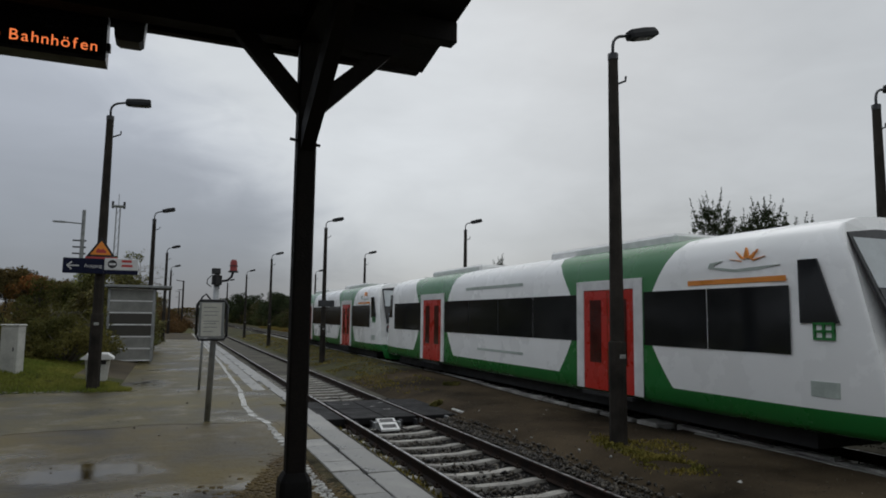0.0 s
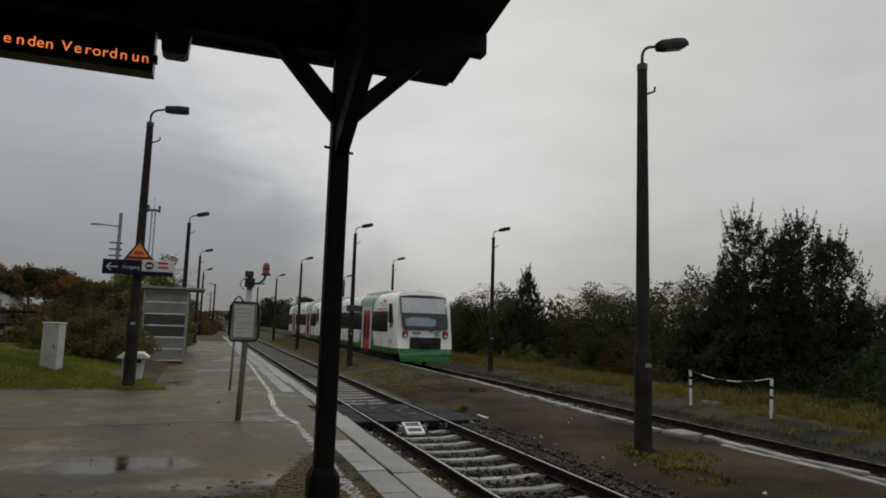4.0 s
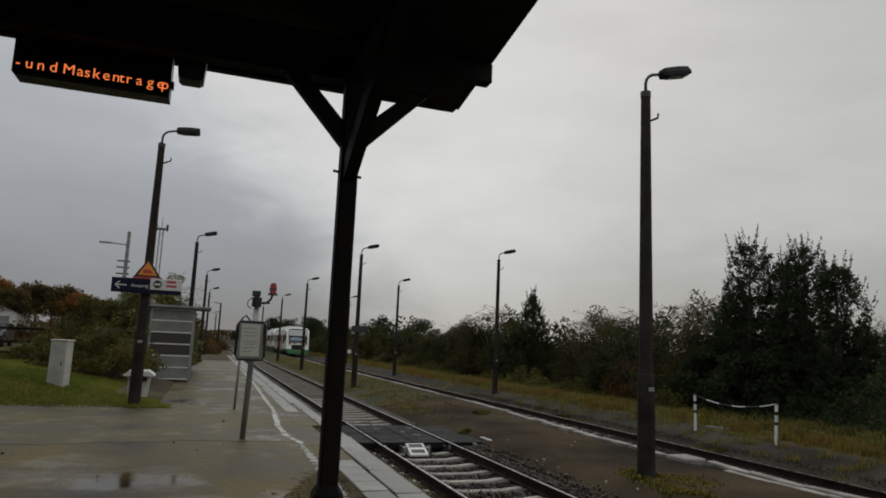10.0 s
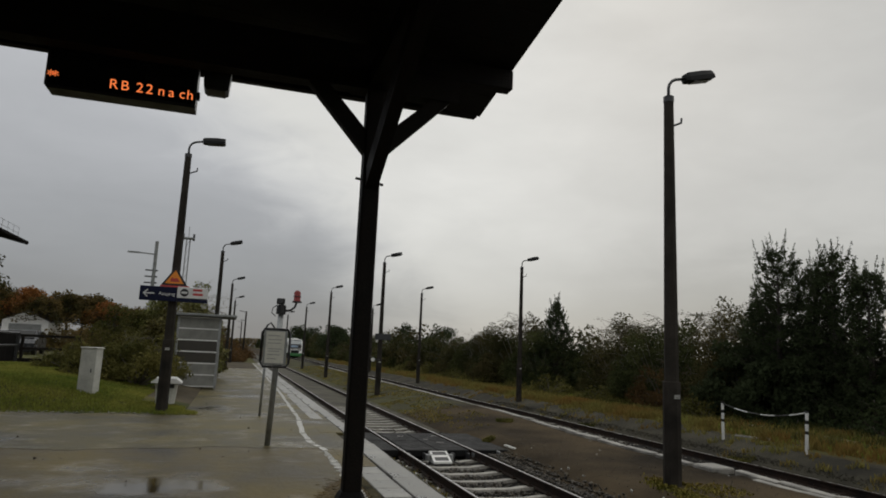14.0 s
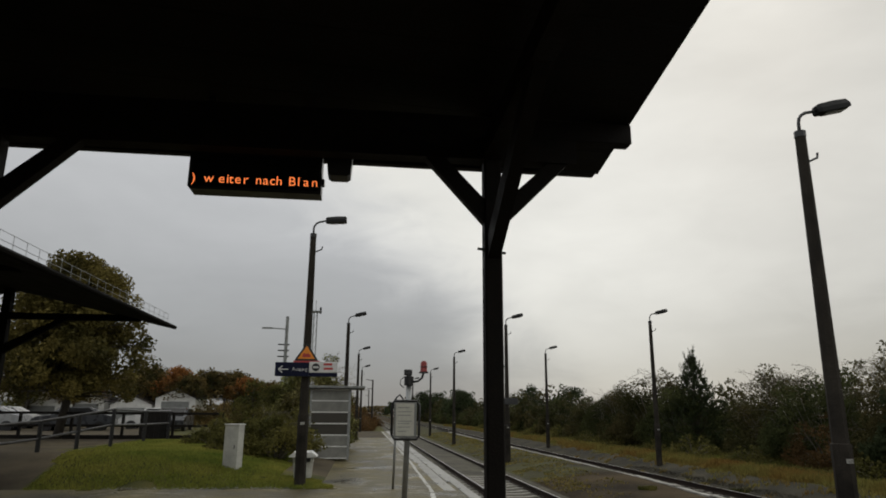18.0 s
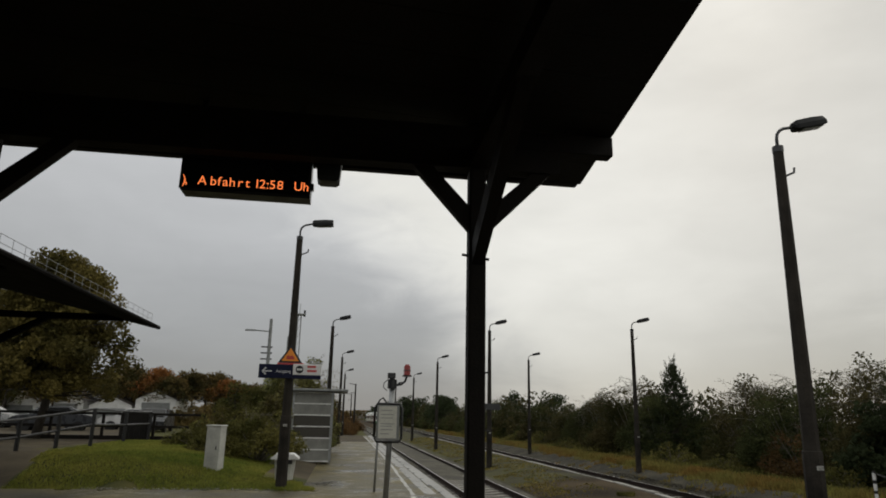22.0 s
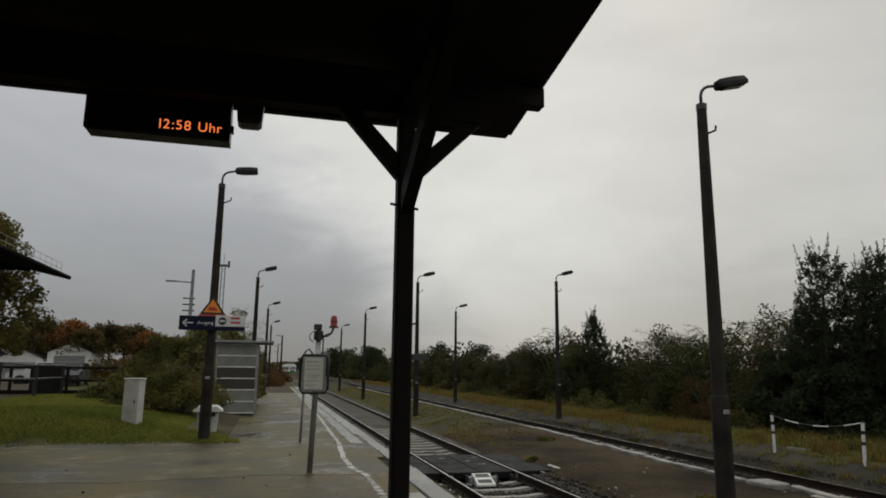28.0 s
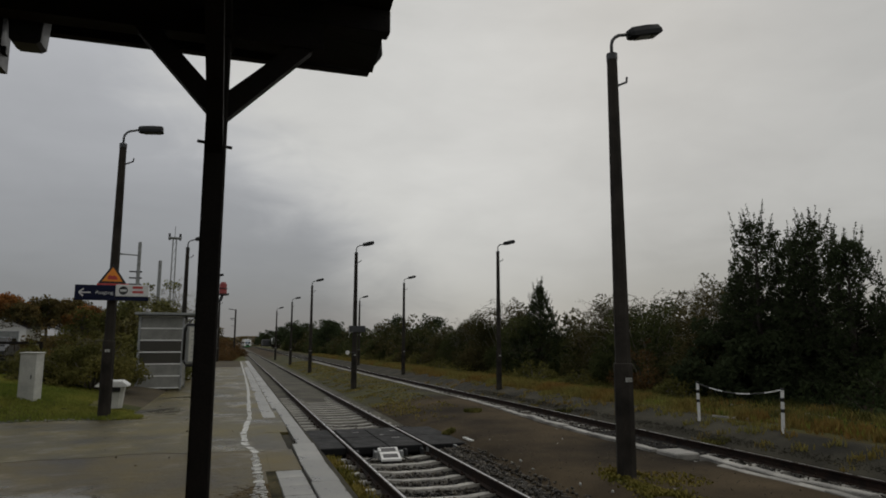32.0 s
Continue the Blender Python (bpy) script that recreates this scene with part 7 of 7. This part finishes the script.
# ---------------------------------------------------------------- cobbles and the painted kerb line
def cobbles():
    rng = random.Random(3)
    shapes = []
    for k in range(6):
        bm = bmesh.new()
        a, b = 0.030 + 0.004 * rng.random(), 0.031 + 0.004 * rng.random()
        lo = [bm.verts.new((x * a, y * b, -0.06)) for x, y in ((-1, -1), (1, -1), (1, 1), (-1, 1))]
        md = [bm.verts.new((x * a + rng.uniform(-.004, .004), y * b + rng.uniform(-.004, .004), -0.008)) for x, y in ((-1, -1), (1, -1), (1, 1), (-1, 1))]
        hi = [bm.verts.new((x * a * 0.84, y * b * 0.84, 0.002 + rng.uniform(-.002, .003))) for x, y in ((-1, -1), (1, -1), (1, 1), (-1, 1))]
        for p, q in ((lo, md), (md, hi)):
            for i in range(4):
                bm.faces.new((p[i], p[(i + 1) % 4], q[(i + 1) % 4], q[i]))
        bm.faces.new(hi)
        shapes.append(bm)
    plain = [mesh_of("cobble", s.copy(), M["cobble"]) for s in shapes]
    white = [mesh_of("cobble", s.copy(), M["white_line"]) for s in shapes]
    data = [([v.co.copy() for v in me.vertices], [tuple(p.vertices) for p in me.polygons]) for me in plain]
    for s in shapes:
        s.free()
    rest = {False: ([], []), True: ([], [])}
    singles = 0
    pitch = 0.068
    y = 3.6
    row = 0
    while y > -9.0:
        x = -2.36
        while x > -7.4:
            jx, jy = x + rng.uniform(-.009, .009) - 0.033 * (row % 2), y + rng.uniform(-.009, .009) + 0.05 * math.sin(x * 6.3) + 0.03 * math.sin(x * 2.3 + 1)
            if jy > cobble_end(jx) + 0.6 * rng.random() ** 2.5:
                x -= pitch
                continue
            line = -2.62 < jx + 0.015 * math.sin(jy * 9) < -2.48 and rng.random() > 0.06
            k, rot = rng.randrange(6), rng.uniform(-7, 7)
            z = PLAT - 0.005 + 0.004 * math.sin(jx * 2.1 + jy) + rng.uniform(-.004, .003)
            m = pose(jx, jy, z, rng.uniform(-4, 4), rng.uniform(-4, 4), rot)
            if line:
                m = m @ Matrix.Diagonal((rng.uniform(0.6, 1.1), rng.uniform(0.55, 1.0), 1, 1))
            near = -3.9 < jx and -2.2 < jy < 0.3
            if near and singles < 300:
                ob = new("cobble", white[k] if line else plain[k])
                ob.parent = platform
                ob.matrix_basis = m
                singles += 1
            else:
                vs, fs = rest[line]
                n0 = len(vs)
                vs.extend((m @ c)[:] for c in data[k][0])
                fs.extend(tuple(i + n0 for i in f) for f in data[k][1])
            x -= pitch
        y -= pitch
        row += 1
    for line, nm, mat in ((False, "cobble_field", "cobble"), (True, "painted_cobbles", "white_line")):
        ob = new(nm, raw_mesh(nm, rest[line][0], rest[line][1], M[mat]))
        ob.parent = platform
        tagged(ob, kind="stuff", label="worn wet cobblestones" if not line else "white painted row of cobblestones")
    # painted strip on the grit beyond the cobbles
    bm = bmesh.new()
    yy = 3.4
    while yy < 5.85:
        w = rng.uniform(0.06, 0.13)
        box(bm, -2.53 - w / 2 + rng.uniform(-.02, .02), -2.53 + w / 2, yy, yy + rng.uniform(0.04, 0.11), PLAT - 0.01, PLAT + 0.003)
        yy += 0.10
    part("painted_line", bm, M["white_line"], platform, "broken white painted line")


cobbles()


# ---------------------------------------------------------------- running text and everything that moves
LEFT, RIGHT = -0.545, 0.545
WIDTHS = {ch: w for w, chars in ((0.10, "il1"), (0.12, "!:,"), (0.245, "()-"), (0.29, "f"), (0.305, "s"), (0.33, "rt"), (0.365, "c3"), (0.38, "hnuüS"), (0.39, "az5"),
                                 (0.405, "bdep*"), (0.43, "gk28"), (0.47, "B"), (0.48, "oö"), (0.53, "R"), (0.60, "UVZ"), (0.63, "GM"), (0.667, "A"), (0.72, "w"), (0.20, " ")) for ch in chars}
ASIDE = {"k": 0.041, "r": 0.035, "f": 0.027, "B": 0.027, "R": 0.038, "(": 0.026, ")": -0.026, "b": 0.012, "d": -0.008}
GLYPH = 0.121
TEXT_SPEED, TEXT_START = 0.4791, -4.324
TEXT_END = 23.8


def letters(message):
    """One LED letter for each sign of the message, with its place along the text."""
    out, at, glyphs = [], 0.0, {}
    for ch in message:
        w = (WIDTHS.get(ch, 0.4) + 0.1570) * GLYPH
        if ch != " ":
            if ch not in glyphs:
                cu = bpy.data.curves.new("letter", "FONT")
                cu.body, cu.size, cu.align_x, cu.extrude = ch, GLYPH, "CENTER", 0.0008
                cu.materials.append(M["led"])
                glyphs[ch] = cu
            ob = new("letter", glyphs[ch])
            ob.parent = DISP
            out.append((ob, at + w / 2 - ASIDE.get(ch, 0.0) * GLYPH))
        at += w
    return out


def motions():
    # the train draws away along the second track, bearing left with it far ahead
    rows = []
    for t, y in ((0, 0.05), (0.5, 2.4), (1, 4.85), (2, 10.5), (3, 16.6), (4, 22.8), (5, 29.6), (6, 37.0), (7.5, 50.0), (9, 64.5), (11, 86.0), (14, 120.0),
                 (17, 154), (20, 186), (24, 224), (28, 260), (32, 290)):
        dx = far_bend_two(y + 10)
        turn = math.degrees(math.atan2(far_bend_two(y) - far_bend_two(y + 42), 42))
        rows.append((t, pose(T2 + dx, y, 0, 0, 0, turn)))
    walk(TRAIN, rows)
    speed, start = TEXT_SPEED, TEXT_START
    cross = (RIGHT - LEFT) / speed
    front, back, z = -0.0565, 0.06, 0.068
    for ob, at in letters(MESSAGE):
        t0 = start + at / speed
        if t0 + cross < 0.1 or t0 > TEXT_END - 0.1:
            ob.matrix_basis = pose(LEFT if t0 < 0 else RIGHT, back, z, 90, 0, 0)
            continue
        pts = [(0.0, RIGHT, back), (t0 - 0.04, RIGHT, back)] if t0 > 0.05 else [(0.0, RIGHT + speed * t0, front)]
        pts += [(t0 + cross * k / 6, RIGHT - (RIGHT - LEFT) * k / 6, front) for k in range(7)]
        pts = [p for p in pts if p[0] < TEXT_END]
        last = min(TEXT_END, t0 + cross)
        x = RIGHT - speed * (last - t0)
        pts += [(last, x, front), (last + 0.05, x, back), (32.0, x, back)]
        keep = []
        for p in pts:
            if 0 <= p[0] <= 32 and (not keep or frame(p[0]) > frame(keep[-1][0])):
                keep.append(p)
        walk(ob, [(t, pose(x, y, z, 90, 0, 0)) for t, x, y in keep])
    # then the departure time stands still
    for ob, at in letters("12:58 Uhr"):
        x = -0.005 + at
        walk(ob, [(0.0, pose(x, back, z, 90, 0, 0)), (TEXT_END, pose(x, back, z, 90, 0, 0)), (TEXT_END + 0.05, pose(x, front, z, 90, 0, 0)), (32.0, pose(x, front, z, 90, 0, 0))])


motions()
